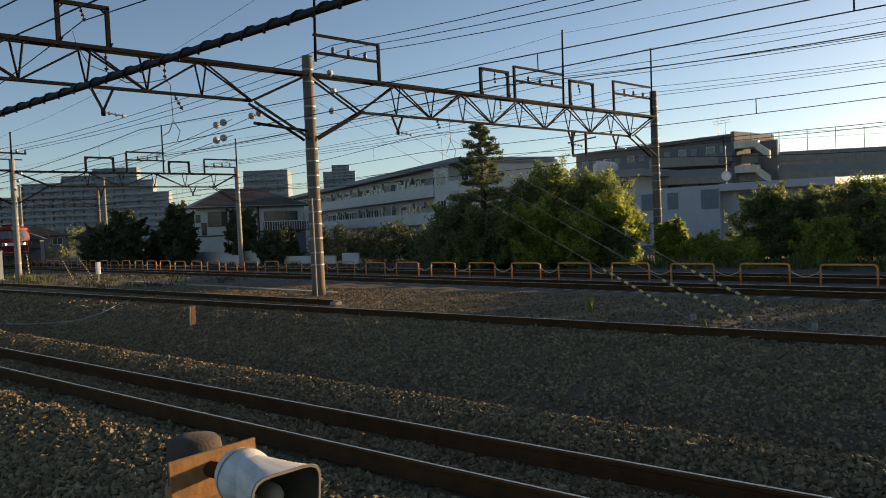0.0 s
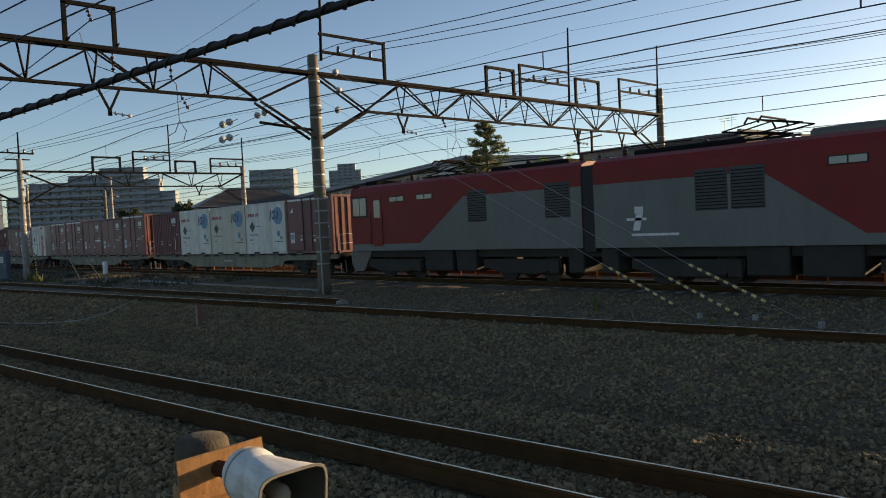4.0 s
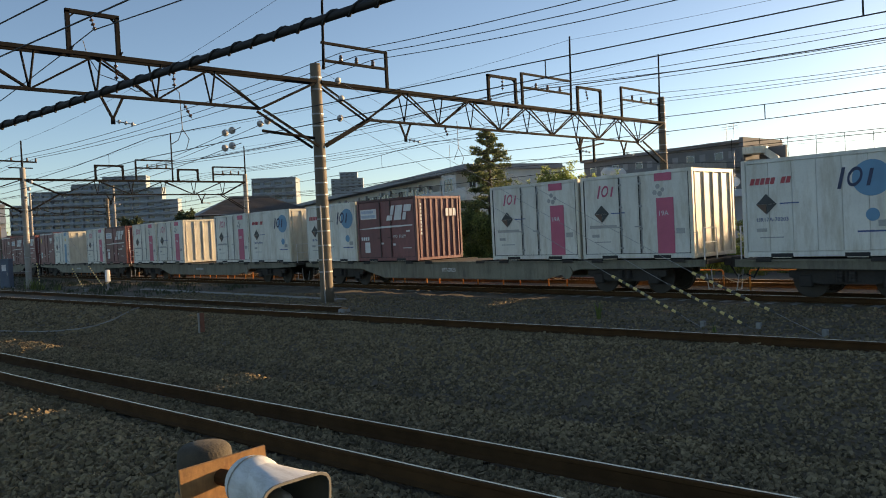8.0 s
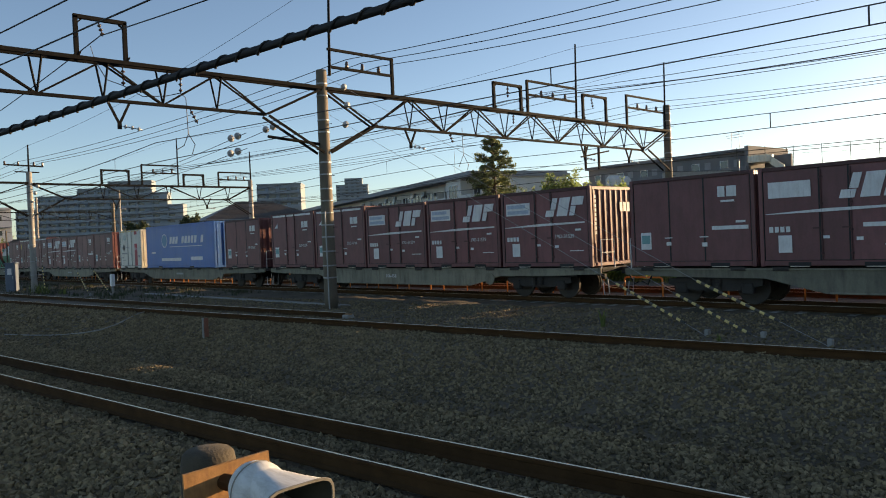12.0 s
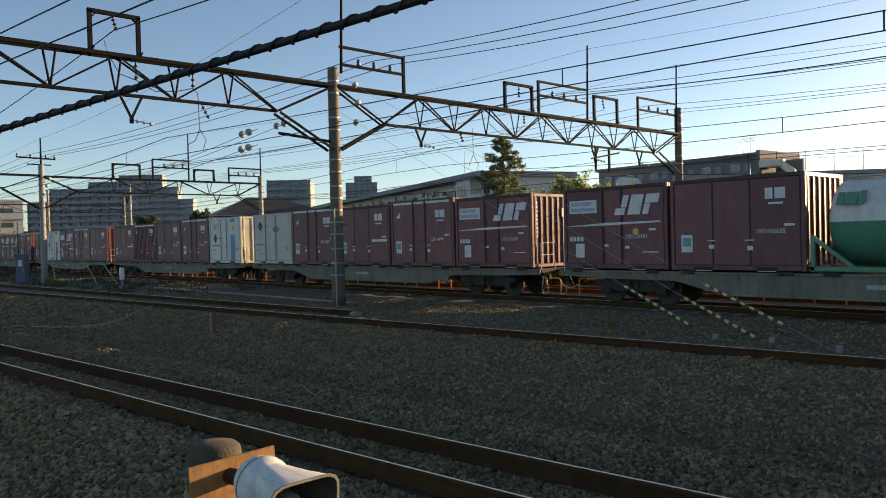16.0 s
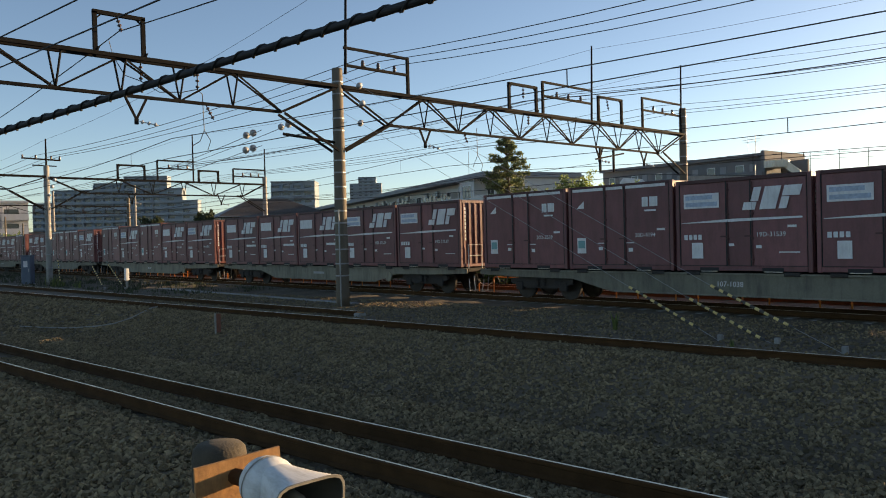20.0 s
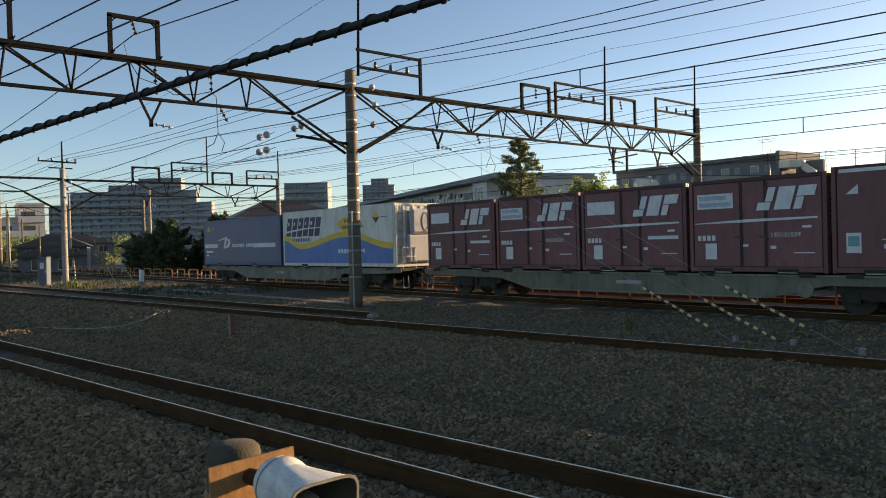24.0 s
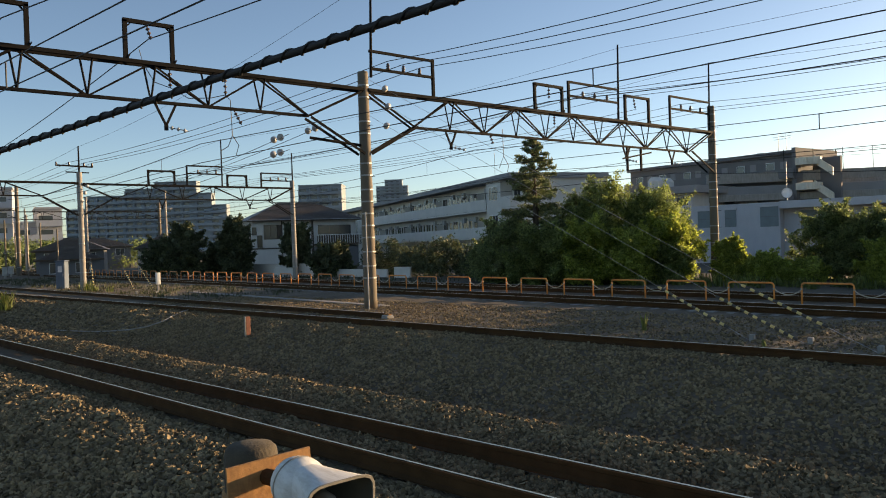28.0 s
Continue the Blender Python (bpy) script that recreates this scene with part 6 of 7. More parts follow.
def pine(x, y, base, height):
    """A conifer: whorls of flat needle tufts on drooping limbs."""
    rng = random.Random(5)
    t = thing("pine_tree", "tall dark conifer with layered needle tufts", "tree", "", pose(x, y, base))
    part("trunk", tube(bmesh.new(), [(0, 0, 0), (0.05, 0, height * 0.5), (0, 0, height)], 0.2, 8, [0.24, 0.15, 0.03]), "bark", t, smooth=True)
    cl = []
    z = 1.2
    while z < height - 0.2:
        k = z / height
        reach = 2.5 * (1 - k) ** 0.75 + 0.45
        if 0.62 < k < 0.9:
            reach *= 1.12
        for i in range(7):
            a = rng.uniform(0, math.tau)
            rr = reach * rng.uniform(0.5, 1.15)
            tip = Vector((math.cos(a) * rr, math.sin(a) * rr, z + rng.uniform(-0.25, 0.25)))
            if rng.random() < 0.5:
                part("limb", tube(bmesh.new(), [(0, 0, z - 0.15), Vector((0, 0, z)).lerp(tip, 0.5), tip], 0.03, 5, [0.05, 0.03, 0.01]), "bark", t)
            for q in (0.35, 0.6, 0.82, 1.0):
                cl.append((tip.x * q, tip.y * q, z * (1 - q) + tip.z * q + 0.1 * q, 0.15 + 0.15 * (1 - k)))
        z += 0.46
    leaf_mesh("needles", cl, 62, 0.085, "needle", t, 77, 0.75)
    return t


pine(-30.95, 33.15, -0.5, 8.35)
for i, (x, y, h, r, mat, label) in enumerate((
        (-27.6, 35.2, 5.8, 2.0, "leaf", "broad green tree with sunlit yellow-green edges"),
        (-25.4, 36.8, 5.2, 2.1, "leaf", "wide leafy tree behind the barriers, sunlit from the side"),
        (-29.4, 35.6, 5.2, 1.9, "leaf_dark", "dark-leaved tree beside the conifer"),
        (-23.7, 35.6, 3.6, 1.7, "leaf_light", "low leafy tree with yellowing leaves near the mast"),
        (-28.9, 31.4, 3.3, 1.7, "leaf", "dense green shrub tree at the track's edge"),
        (-26.6, 32.4, 3.4, 1.6, "leaf_light", "shrubby tree in front of the larger crowns"),
        (-24.6, 33.4, 2.9, 1.5, "leaf_light", "sunlit shrub with light green shoots"),
        (-22.9, 35.0, 2.0, 1.0, "leaf", "green shrub at the foot of the mast"),
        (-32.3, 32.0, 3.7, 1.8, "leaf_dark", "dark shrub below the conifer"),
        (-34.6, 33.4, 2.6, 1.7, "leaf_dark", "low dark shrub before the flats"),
        (-20.7, 36.8, 2.2, 0.85, "leaf_light", "yellow-green shrub beside the tall mast"),
        (-16.6, 39.6, 3.7, 1.6, "leaf_dark", "dark round tree with small glossy leaves"),
        (-14.6, 41.0, 3.4, 1.7, "leaf_dark", "dark green tree at the wood's edge"),
        (-12.0, 39.6, 3.8, 1.9, "leaf_dark", "dark leafy tree with a ragged crown"),
        (-9.2, 38.6, 3.8, 2.0, "leaf", "leafy tree leaning over the verge"),
        # the next four stand out of view, added to cast shade on the gravel
        (-6.4, 38.6, 4.7, 2.3, "leaf", "leafy tree out of view, added to shade the gravel"),
        (-2.9, 39.4, 5.0, 2.4, "leaf_dark", "dark tree out of view, added to shade the gravel"),
        (0.8, 38.8, 4.8, 2.4, "leaf_dark", "dark rounded tree out of view, added to shade the gravel"),
        (4.4, 39.6, 5.0, 2.4, "leaf", "leafy tree at the unseen end of the row, added for shade"),
        (-12.6, 35.8, 2.0, 1.15, "leaf_light", "pale green bush by the track"),
        (-18.5, 36.2, 1.35, 1.1, "leaf_light", "bright green low bush in the sun"),
        (-16.6, 36.4, 1.0, 1.0, "leaf_light", "bright low bush among grass"))):
    tree("broadleaf_tree", label, x, y, -0.5, h, r, mat, 11 + i, low=0.04, group="trees along the verge")
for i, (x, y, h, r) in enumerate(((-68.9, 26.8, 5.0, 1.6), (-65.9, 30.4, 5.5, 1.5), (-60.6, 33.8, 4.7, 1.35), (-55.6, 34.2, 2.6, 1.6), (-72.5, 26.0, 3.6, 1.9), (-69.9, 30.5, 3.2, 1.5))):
    tree("broadleaf_tree", "rounded garden tree with shade put into its dark leaves", x, y, -0.5, h, r, "hedge_leaf", 40 + i, leaf=0.13, low=0.06, group="garden trees by the house")
# clipped hedge before the flats, its shade put into the leaf colour
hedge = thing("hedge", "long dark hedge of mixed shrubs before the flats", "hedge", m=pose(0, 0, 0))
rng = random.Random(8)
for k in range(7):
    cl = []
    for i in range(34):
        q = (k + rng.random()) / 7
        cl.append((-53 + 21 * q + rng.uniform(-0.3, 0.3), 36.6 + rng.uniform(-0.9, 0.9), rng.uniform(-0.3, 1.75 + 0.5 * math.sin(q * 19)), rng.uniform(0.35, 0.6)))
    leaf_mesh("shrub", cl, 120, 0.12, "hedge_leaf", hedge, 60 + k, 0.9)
# far dark woods
woods = []
for i in range(150):
    q = rng.random()
    woods.append((-150 + rng.uniform(-14, 14), 8 + q * 46, rng.uniform(0, 4.0), rng.uniform(0.9, 1.8)))
for i in range(60):
    woods.append((-122 + rng.uniform(-5, 5), 60 + rng.random() * 22, rng.uniform(0, 6.0), rng.uniform(1.0, 2.0)))
tagged(leaf_mesh("far_woods", woods, 90, 0.34, "leaf_dark", None, 91), "dark belt of far trees behind the roofs", "trees", kind="stuff")


def tufts(name, spots, label, mat="grass", seed=3):
    """Upright blades in clumps."""
    rng = np.random.default_rng(seed)
    vs, fs = [], []
    for x, y, z, r, h, n in spots:
        for i in range(n):
            a, d = rng.uniform(0, math.tau), rng.uniform(0, r)
            px, py = x + math.cos(a) * d, y + math.sin(a) * d
            hh, w = h * rng.uniform(0.5, 1.1), rng.uniform(0.008, 0.02) * (1 + h)
            lx, ly = rng.normal(0, 0.22, 2) * hh
            k = len(vs)
            ca, sa = math.cos(a + 1), math.sin(a + 1)
            vs += [[px - ca * w, py - sa * w, z], [px + ca * w, py + sa * w, z], [px + lx * 0.5 + ca * w, py + ly * 0.5 + sa * w, z + hh * 0.6], [px + lx, py + ly, z + hh], [px + lx * 0.5 - ca * w, py + ly * 0.5 - sa * w, z + hh * 0.6]]
            fs.append([k, k + 1, k + 2, k + 3, k + 4])
    return tagged(raw(name, vs, fs, mat), label, "weeds", kind="stuff")


tufts("verge_grass", [(-34 + i * 0.33 + random.uniform(-0.2, 0.2), 34.0 + random.uniform(-1.4, 1.4), -0.52, 0.4, random.uniform(0.3, 0.75), 34) for i in range(90)], "tall sunlit grass along the verge")
tufts("track_weeds", [(-10.6, 14.95, -0.2, 0.07, 0.42, 12), (-7.3, 14.2, -0.2, 0.05, 0.18, 6), (-50.2, 13.3, -0.2, 0.5, 0.7, 40), (-48.6, 13.2, -0.2, 0.4, 0.5, 30), (-46.6, 13.6, -0.2, 0.3, 0.5, 16), (-41.0, 7.2, -0.42, 0.35, 0.95, 60), (-40.6, 7.1, -0.42, 0.3, 0.7, 40)], "thin weeds growing in the ballast", seed=4)

rng = random.Random(21)
tufts("yard_grass", [(rng.uniform(-85, -33), rng.uniform(12.2, 19.0), -0.2, 0.6, rng.uniform(0.06, 0.3), 16) for i in range(420)] + [(rng.uniform(-90, -36), rng.uniform(26.6, 32.0), -0.45, 0.7, rng.uniform(0.1, 0.35), 16) for i in range(260)], "short dark grass and weeds in the yard", "yard_grass", 9)


# ---- buildings ----
def building(name, label, category, x, y, angle, group=""):
    """An empty at the building's near left corner; its front runs along local +x and faces local -y."""
    return thing(name, label, category, group, pose(x, y, -0.5, 0, 0, angle))


def window(parent, x, z, w, h, y=0.0, frame_mat="white", panes=2, proto={}):
    key = (round(w, 2), round(h, 2), frame_mat, panes)
    if key not in proto:
        fr = part("window", boxes([(-0.05, w + 0.05, -0.03, 0.03, -0.06, 0.0), (-0.05, w + 0.05, -0.03, 0.03, h, h + 0.05), (-0.05, 0.0, -0.03, 0.03, 0, h), (w, w + 0.05, -0.03, 0.03, 0, h)] + [(w * k / panes - 0.02, w * k / panes + 0.02, -0.02, 0.03, 0, h) for k in range(1, panes)]), frame_mat, parent)
        pn = part("pane", boxes([(0, w, 0.0, 0.02, 0, h)]), "window", fr, "dark glass")
        proto[key] = (fr.data, pn.data)
        fr.matrix_basis = pose(x, y, z)
        return fr
    fr = new("window", proto[key][0])
    fr.parent = parent
    fr.matrix_basis = pose(x, y, z)
    pn = new("pane", proto[key][1])
    pn.parent = fr
    return fr


# three-storey flats with long balconies; local x runs from the far end to the near corner
def flats():
    L = 77.0
    b = building("apartment_flats", "white three-storey flats with long open balconies", "apartment building", -125.03, 78.98, -19.76)
    part("wall", boxes([(0, L - 6.0, 1.3, 11, 0, 8.6), (L - 6.0, L - 2.4, 0.0, 11, 0, 8.6), (L - 2.4, L, 1.3, 11, 0, 8.6)]), "plaster", b)
    part("roof", boxes([(-0.3, L + 0.3, -0.35, 11.3, 8.6, 8.85), (-0.1, L + 0.1, -0.15, 11.1, 8.85, 9.15)]), "roof_grey", b, "flat grey roof with overhanging eaves")
    for f in range(3):
        z = 2.9 * f
        if f:
            part("balcony_slab", boxes([(0, L - 6.0, -0.1, 1.35, z - 0.18, z)]), "plaster", b)
            part("balcony_slab", boxes([(L - 2.4, L, -0.1, 1.35, z - 0.18, z)]), "plaster", b)
        part("balcony_front", boxes([(0, L - 6.0, -0.12, -0.02, z + 0.02, z + 1.1)], 0.02), "plaster", b, "white balcony front")
        part("balcony_front", boxes([(L - 2.4, L, -0.12, -0.02, z + 0.02, z + 1.1), (L - 0.1, L, -0.02, 1.3, z + 0.02, z + 1.1)], 0.02), "plaster", b)
        for i in range(21):
            x = 0.8 + i * 3.35
            window(b, x, z + 0.1, 1.7, 1.95, 1.27)
            window(b, x + 2.15, z + 0.9, 0.7, 1.1, 1.27, panes=1)
            if i % 4 == 0:
                part("partition", boxes([(x - 0.5, x - 0.44, 0.5, 1.3, z, z + 1.9)]), "plaster", b)
            if (i * 7 + f) % 3:
                part("cooler_unit", boxes([(x + 1.9, x + 2.6, 0.35, 0.7, z + 1.75, z + 2.3)], 0.02), "galv", b, "air conditioner box hung under the slab")
        window(b, L - 5.2, z + 0.9, 2.1, 1.3, -0.03, panes=3)
        window(b, L - 1.9, z + 0.1, 1.5, 2.0, 1.27)
    for x in (L - 10, L - 22):
        part("roof_vent", boxes([(x, x + 0.5, 3, 3.5, 9.1, 9.7)], 0.03), "plaster", b)
    part("roof_aerial", bar(bmesh.new(), (L - 8, 2, 9.1), (L - 8, 2, 12.0), 0.05, sides=6), "galv", b)


flats()


def rear_flats():
    """Second white block seen past the conifer, with a rounded stair tower."""
    b = building("apartment_flats", "pale flats with a rounded stair tower behind the trees", "apartment building", -69.0, 78.0, 2.0)
    part("wall", boxes([(0, 14.5, 0.6, 9, 0, 7.6)]), "plaster", b)
    part("roof", boxes([(-0.3, 14.5, 0.2, 9.3, 7.6, 7.9)]), "roof_grey", b)
    part("stair_tower", boxes([(14.5, 15.9, -0.6, 4, 0, 9.5)], 0.5), "plaster", b, "rounded white stair tower")
    part("wing", boxes([(15.9, 19.6, 1.0, 9, 0, 7.3)]), "plaster", b)
    part("wing_roof", boxes([(15.9, 21.0, -0.3, 9, 7.3, 8.15)], 0.02), "roof_grey", b, "pale projecting flat roof")
    for f in range(3):
        z = 2.45 * f
        part("balcony", boxes([(17.4, 19.5, -0.2, 1.0, z - 0.15, z), (17.4, 19.5, -0.2, -0.12, z, z + 0.95), (19.4, 19.5, -0.12, 1.0, z, z + 0.95)], 0.02), "plaster", b)
        window(b, 17.7, z + 0.1, 1.5, 1.9, 0.97)
        for i in range(4):
            window(b, 1.5 + 3.4 * i, z + 0.9, 1.8, 1.3, 0.57)


rear_flats()


def dark_flats():
    """Four-storey dark grey block with open stair at its sunny end."""
    L = 25.0
    b = building("apartment_block", "dark grey four-storey block with access galleries", "apartment building", -67.2, 91.2, -3.8)
    part("wall", boxes([(0, L, 1.2, 10, 0, 11.7)]), "grey_wall", b)
    part("roof", boxes([(-0.2, L + 0.2, 0.6, 10.2, 11.7, 12.1)]), "grey_wall", b)
    for f in range(4):
        z = 2.95 * f
        part("gallery", boxes([(0, L + 0.6, -0.25, 1.2, z - 0.16, z), (0, L + 0.4, -0.3, -0.18, z, z + 1.0)], 0.02), "grey_wall", b, "grey gallery front")
        for i in range(6):
            window(b, 1.2 + i * 4.0, z + 0.95, 1.0, 1.0, 1.17, panes=1)
            part("flat_door", boxes([(3.0 + i * 4.0, 3.85 + i * 4.0, 1.13, 1.2, z, z + 2.0)], 0.01), "roof_grey", b)
        # half-round stair landings at the end
        bm = bmesh.new()
        pts = [(L + 0.6, -0.2), (L + 1.9, -0.2), (L + 2.6, 0.4), (L + 2.9, 1.2), (L + 2.6, 2.2), (L + 1.9, 2.8), (L + 0.6, 2.8)]
        lo_r = [bm.verts.new((px, py, z + 1.3)) for px, py in pts]
        hi_r = [bm.verts.new((px, py, z + 2.15)) for px, py in pts]
        for k in range(len(pts)):
            bm.faces.new((lo_r[k], lo_r[(k + 1) % len(pts)], hi_r[(k + 1) % len(pts)], hi_r[k]))
        bm.faces.new(lo_r[::-1])
        bmesh.ops.recalc_face_normals(bm, faces=bm.faces)
        part("stair_landing", bm, "end_cream", b, "cream rounded stair landing")
        bm = bmesh.new()
        plate(bm, [(L + 2.2, z + 2.4), (L + 4.4, z + 0.75), (L + 4.4, z - 0.2), (L + 2.2, z + 1.45)], 1.0, 1.2)
        part("stair_flight", bm, "end_cream", b, "cream sloping stair parapet")
    part("end_wall", boxes([(L, L + 0.5, 0.2, 10, 0, 12.3)]), "grey_wall", b, "grey end wall")
    part("stair_wall", boxes([(L + 1.0, L + 4.3, 3.0, 3.4, 0, 11.0)]), "grey_wall", b, "grey stair back wall")
    bm = bmesh.new()
    for x in (L - 2.2, L - 3.2):
        bar(bm, (x, 3, 12), (x, 3, 14.6), 0.06, sides=6)
        for k, w in ((14.5, 0.9), (14.1, 0.7), (13.8, 0.6)):
            bar(bm, (x - w, 3, k), (x + w, 3, k + 0.05), 0.04)
    part("aerial", bm, "galv", b, "thin television aerials")


dark_flats()


def low_block():
    """Pale lilac two-storey house with a flat roof and set-back upper room."""
    b = building("flat_roofed_house", "pale lilac flat-roofed two-storey house", "house", -36.1, 58.1, 13.0)
    part("wall", boxes([(0, 7.1, 0, 8, 0, 4.7)]), "lilac", b)
    w2 = part("wing", boxes([(7.1, 15.0, 1.2, 12, 0, 4.3)]), "lilac", b)
    part("roof", boxes([(-0.05, 7.15, -0.05, 8.2, 4.7, 4.85)]), "lilac", b)
    part("canopy", boxes([(7.12, 15.6, -0.2, 12.2, 4.3, 4.9)], 0.02), "lilac", b, "pale projecting flat roof")
    for x, z, w, h, y in ((0.55, 3.0, 1.2, 1.4, -0.03), (2.8, 3.0, 0.9, 1.4, -0.03), (5.6, 2.9, 1.4, 1.6, -0.03), (8.4, 2.5, 1.2, 1.6, 1.17), (10.6, 2.5, 1.2, 1.6, 1.17), (12.8, 2.5, 1.4, 1.6, 1.17)):
        sw = part("shutter_window", boxes([(x, x + w, y - 0.02, y + 0.02, z, z + h)]), "shutter", b, "closed grey-blue roller shutter")
        part("shutter_box", boxes([(x - 0.06, x + w + 0.06, y - 0.1, y + 0.02, z + h, z + h + 0.14)], 0.01), "lilac", sw)
        part("slat_line", boxes([(x, x + w, y - 0.03, y - 0.02, z + h * 0.5, z + h * 0.5 + 0.03)]), "grey_wall", sw)
    for x in (15.3,):
        part("post", boxes([(x - 0.1, x + 0.1, 0.4, 0.6, 0, 4.3)]), "plaster", b)
    bm = bmesh.new()
    bar(bm, (7.0, 3, 4.7), (7.0, 3, 8.2), 0.06, sides=6)
    part("aerial_mast", bm, "galv", b)
    part("dish", lathe(bmesh.new(), [(0.02, 0), (0.3, 0.1), (0.42, 0.22), (0.43, 0.24), (0.3, 0.13), (0.02, 0.04)], Matrix.Translation((7.0, 2.8, 5.6)) @ Euler((radians(80), 0, 0.4)).to_matrix().to_4x4(), 14), "white", b, "white satellite dish", True)


low_block()


def viaduct():
    """Elevated line beyond the houses: parapet slabs, piers, and poles with wires on top."""
    b = building("viaduct", "long grey concrete viaduct with slim poles on top", "viaduct", -50.0, 84.0, 40.5)
    part("parapet", boxes([(0, 120, 0, 0.4, 8.4, 9.6)], 0.03), "concrete", b, "upper concrete parapet")
    part("deck", boxes([(0, 120, 0.2, 10, 6.6, 8.0)], 0.03), "roof_grey", b)
    part("ledge", boxes([(0, 120, -0.5, 0.2, 6.2, 7.0)], 0.03), "concrete", b, "lower concrete ledge")
    part("rear_parapet", boxes([(0, 120, 9.6, 10, 8.4, 9.6)], 0.03), "concrete", b)
    for i in range(9):
        part("pier", boxes([(4 + 14 * i, 6.2 + 14 * i, 1.5, 8.5, 0, 6.6)], 0.15), "concrete", b)
    for i in range(34):
        part("pole", bar(bmesh.new(), (9 + 3.3 * i, 0.3, 9.5), (9 + 3.3 * i, 0.3, 12.2), 0.07, sides=6), "steel", b)
    for z in (11.2, 11.9):
        part("wire", bar(bmesh.new(), (6, 0.3, z), (120, 0.3, z), 0.03, sides=4), "wire", b)


viaduct()


def hip_house(name, label, x, y, ang, w, d, eave, ridge, wall_mat, over=0.7):
    b = building(name, label, "house", x, y, ang)
    part("wall", boxes([(0, w, 0, d, 0, eave)]), wall_mat, b)
    bm = bmesh.new()
    e = [bm.verts.new(v) for v in ((-over, -over, eave - 0.1), (w + over, -over, eave - 0.1), (w + over, d + over, eave - 0.1), (-over, d + over, eave - 0.1))]
    r = [bm.verts.new((d * 0.48, d / 2, ridge)), bm.verts.new((w - d * 0.48, d / 2, ridge))]
    for f in ((e[0], e[1], r[1], r[0]), (e[1], e[2], r[1]), (e[2], e[3], r[0], r[1]), (e[3], e[0], r[0]), (e[3], e[2], e[1], e[0])):
        bm.faces.new(f)
    roof = part("roof", bm, "roof_tile", b, "dark tiled hip roof")
    for k in range(1, 14):
        q = k / 14
        h = eave - 0.07 + (ridge - eave + 0.1) * q
        part("tile_course", bar(bmesh.new(), (-over + (d * 0.48 + over) * q, -over + (d / 2 + over) * q - 0.02, h), (w + over - (d * 0.48 + over) * q, -over + (d / 2 + over) * q - 0.02, h), 0.05), "roof_tile", roof)
    part("ridge", bar(bmesh.new(), (d * 0.48, d / 2, ridge + 0.05), (w - d * 0.48, d / 2, ridge + 0.05), 0.25), "roof_tile", roof)
    part("fascia", boxes([(-over, w + over, -over - 0.03, -over + 0.02, eave - 0.28, eave - 0.06)]), "bark", b)
    return b


ha = math.degrees(math.atan2(12.9, 3.5))
house = hip_house("white_house", "white two-storey house with a dark tiled hip roof", -85.7, 41.6, ha, 13.3, 8.5, 6.1, 8.25, "plaster")
part("corner_post", boxes([(12.9, 13.3, -2.0, -1.6, 0, 5.6)]), "plaster", house)
part("upper_porch", boxes([(7.6, 13.3, -2.0, 0.0, 2.7, 2.9), (7.6, 13.3, -2.0, -1.9, 2.9, 3.9)]), "bark", house, "dark timber balcony")
for i in range(18):
    part("baluster", boxes([(7.7 + i * 0.31, 7.76 + i * 0.31, -2.03, -1.98, 2.9, 3.95)]), "white", house)
window(house, 1.5, 3.7, 1.55, 1.65, -0.03, "bark")
window(house, 0.06, 4.25, 0.45, 0.85, -0.03, "bark", 1)
window(house, 0.68, 2.7, 0.52, 1.4, -0.03, "bark", 1)
window(house, 4.2, 3.9, 1.3, 1.3, -0.03, "bark")
window(house, 8.3, 3.1, 4.2, 2.1, -0.03, "bark", 3)
part("storm_shutter", boxes([(3.1, 3.6, -0.09, -0.01, 3.65, 5.4)], 0.01), "bark", house, "dark wooden shutter case")
part("timber_frame", boxes([(3.62, 3.74, -0.05, 0.0, 0.3, 5.9), (7.5, 7.66, -0.05, 0.0, 0.3, 5.9), (0.0, 7.5, -0.05, 0.0, 2.45, 2.6)]), "bark", house, "dark exposed timbers")
part("gutter", bar(bmesh.new(), (-0.7, -0.78, 5.98), (14.0, -0.78, 5.98), 0.1, sides=8), "galv", house)
for x in (-0.2, 7.4, 13.4):
    part("downpipe", bar(bmesh.new(), (x, -0.08, 0.2), (x, -0.08, 5.9), 0.08, sides=6), "bark", house)
part("rail_top", boxes([(7.6, 13.3, -2.06, -1.94, 3.95, 4.03)]), "white", house, "pale balcony rail")
part("side_porch", boxes([(4.9, 6.2, -0.9, 0, 2.3, 2.45)]), "roof_tile", house)
part("lean_to", boxes([(7.6, 13.3, -1.8, 0, 0.0, 2.5)]), "grey_wall", house)
for x, y, a, w, d, e, r, m, lab in ((-92, 19.5, 75, 6, 5, 2.2, 3.4, "grey_wall", "small grey house with a low roof"), (-108, 22.5, 70, 8, 6, 3.3, 4.7, "grey_wall", "grey house behind the cabinet"), (-98, 32.0, 72, 7, 6, 3.2, 4.8, "beige_wall", "low cream house among trees"), (-132, 12.0, 80, 9, 7, 5.5, 7.3, "plaster", "far white house with dark roof"), (-140, 34, 75, 10, 8, 3.9, 5.3, "grey_wall", "far grey house with dark roof")):
    h = hip_house("small_house", lab, x, y, a, w, d, e, r, m, 0.5)
    window(h, 1.0, e - 1.6, 1.4, 1.1, -0.03)
    window(h, w - 2.4, e - 1.6, 1.4, 1.1, -0.03)
wall = thing("garden_wall", "low pale block wall before the house", "wall")
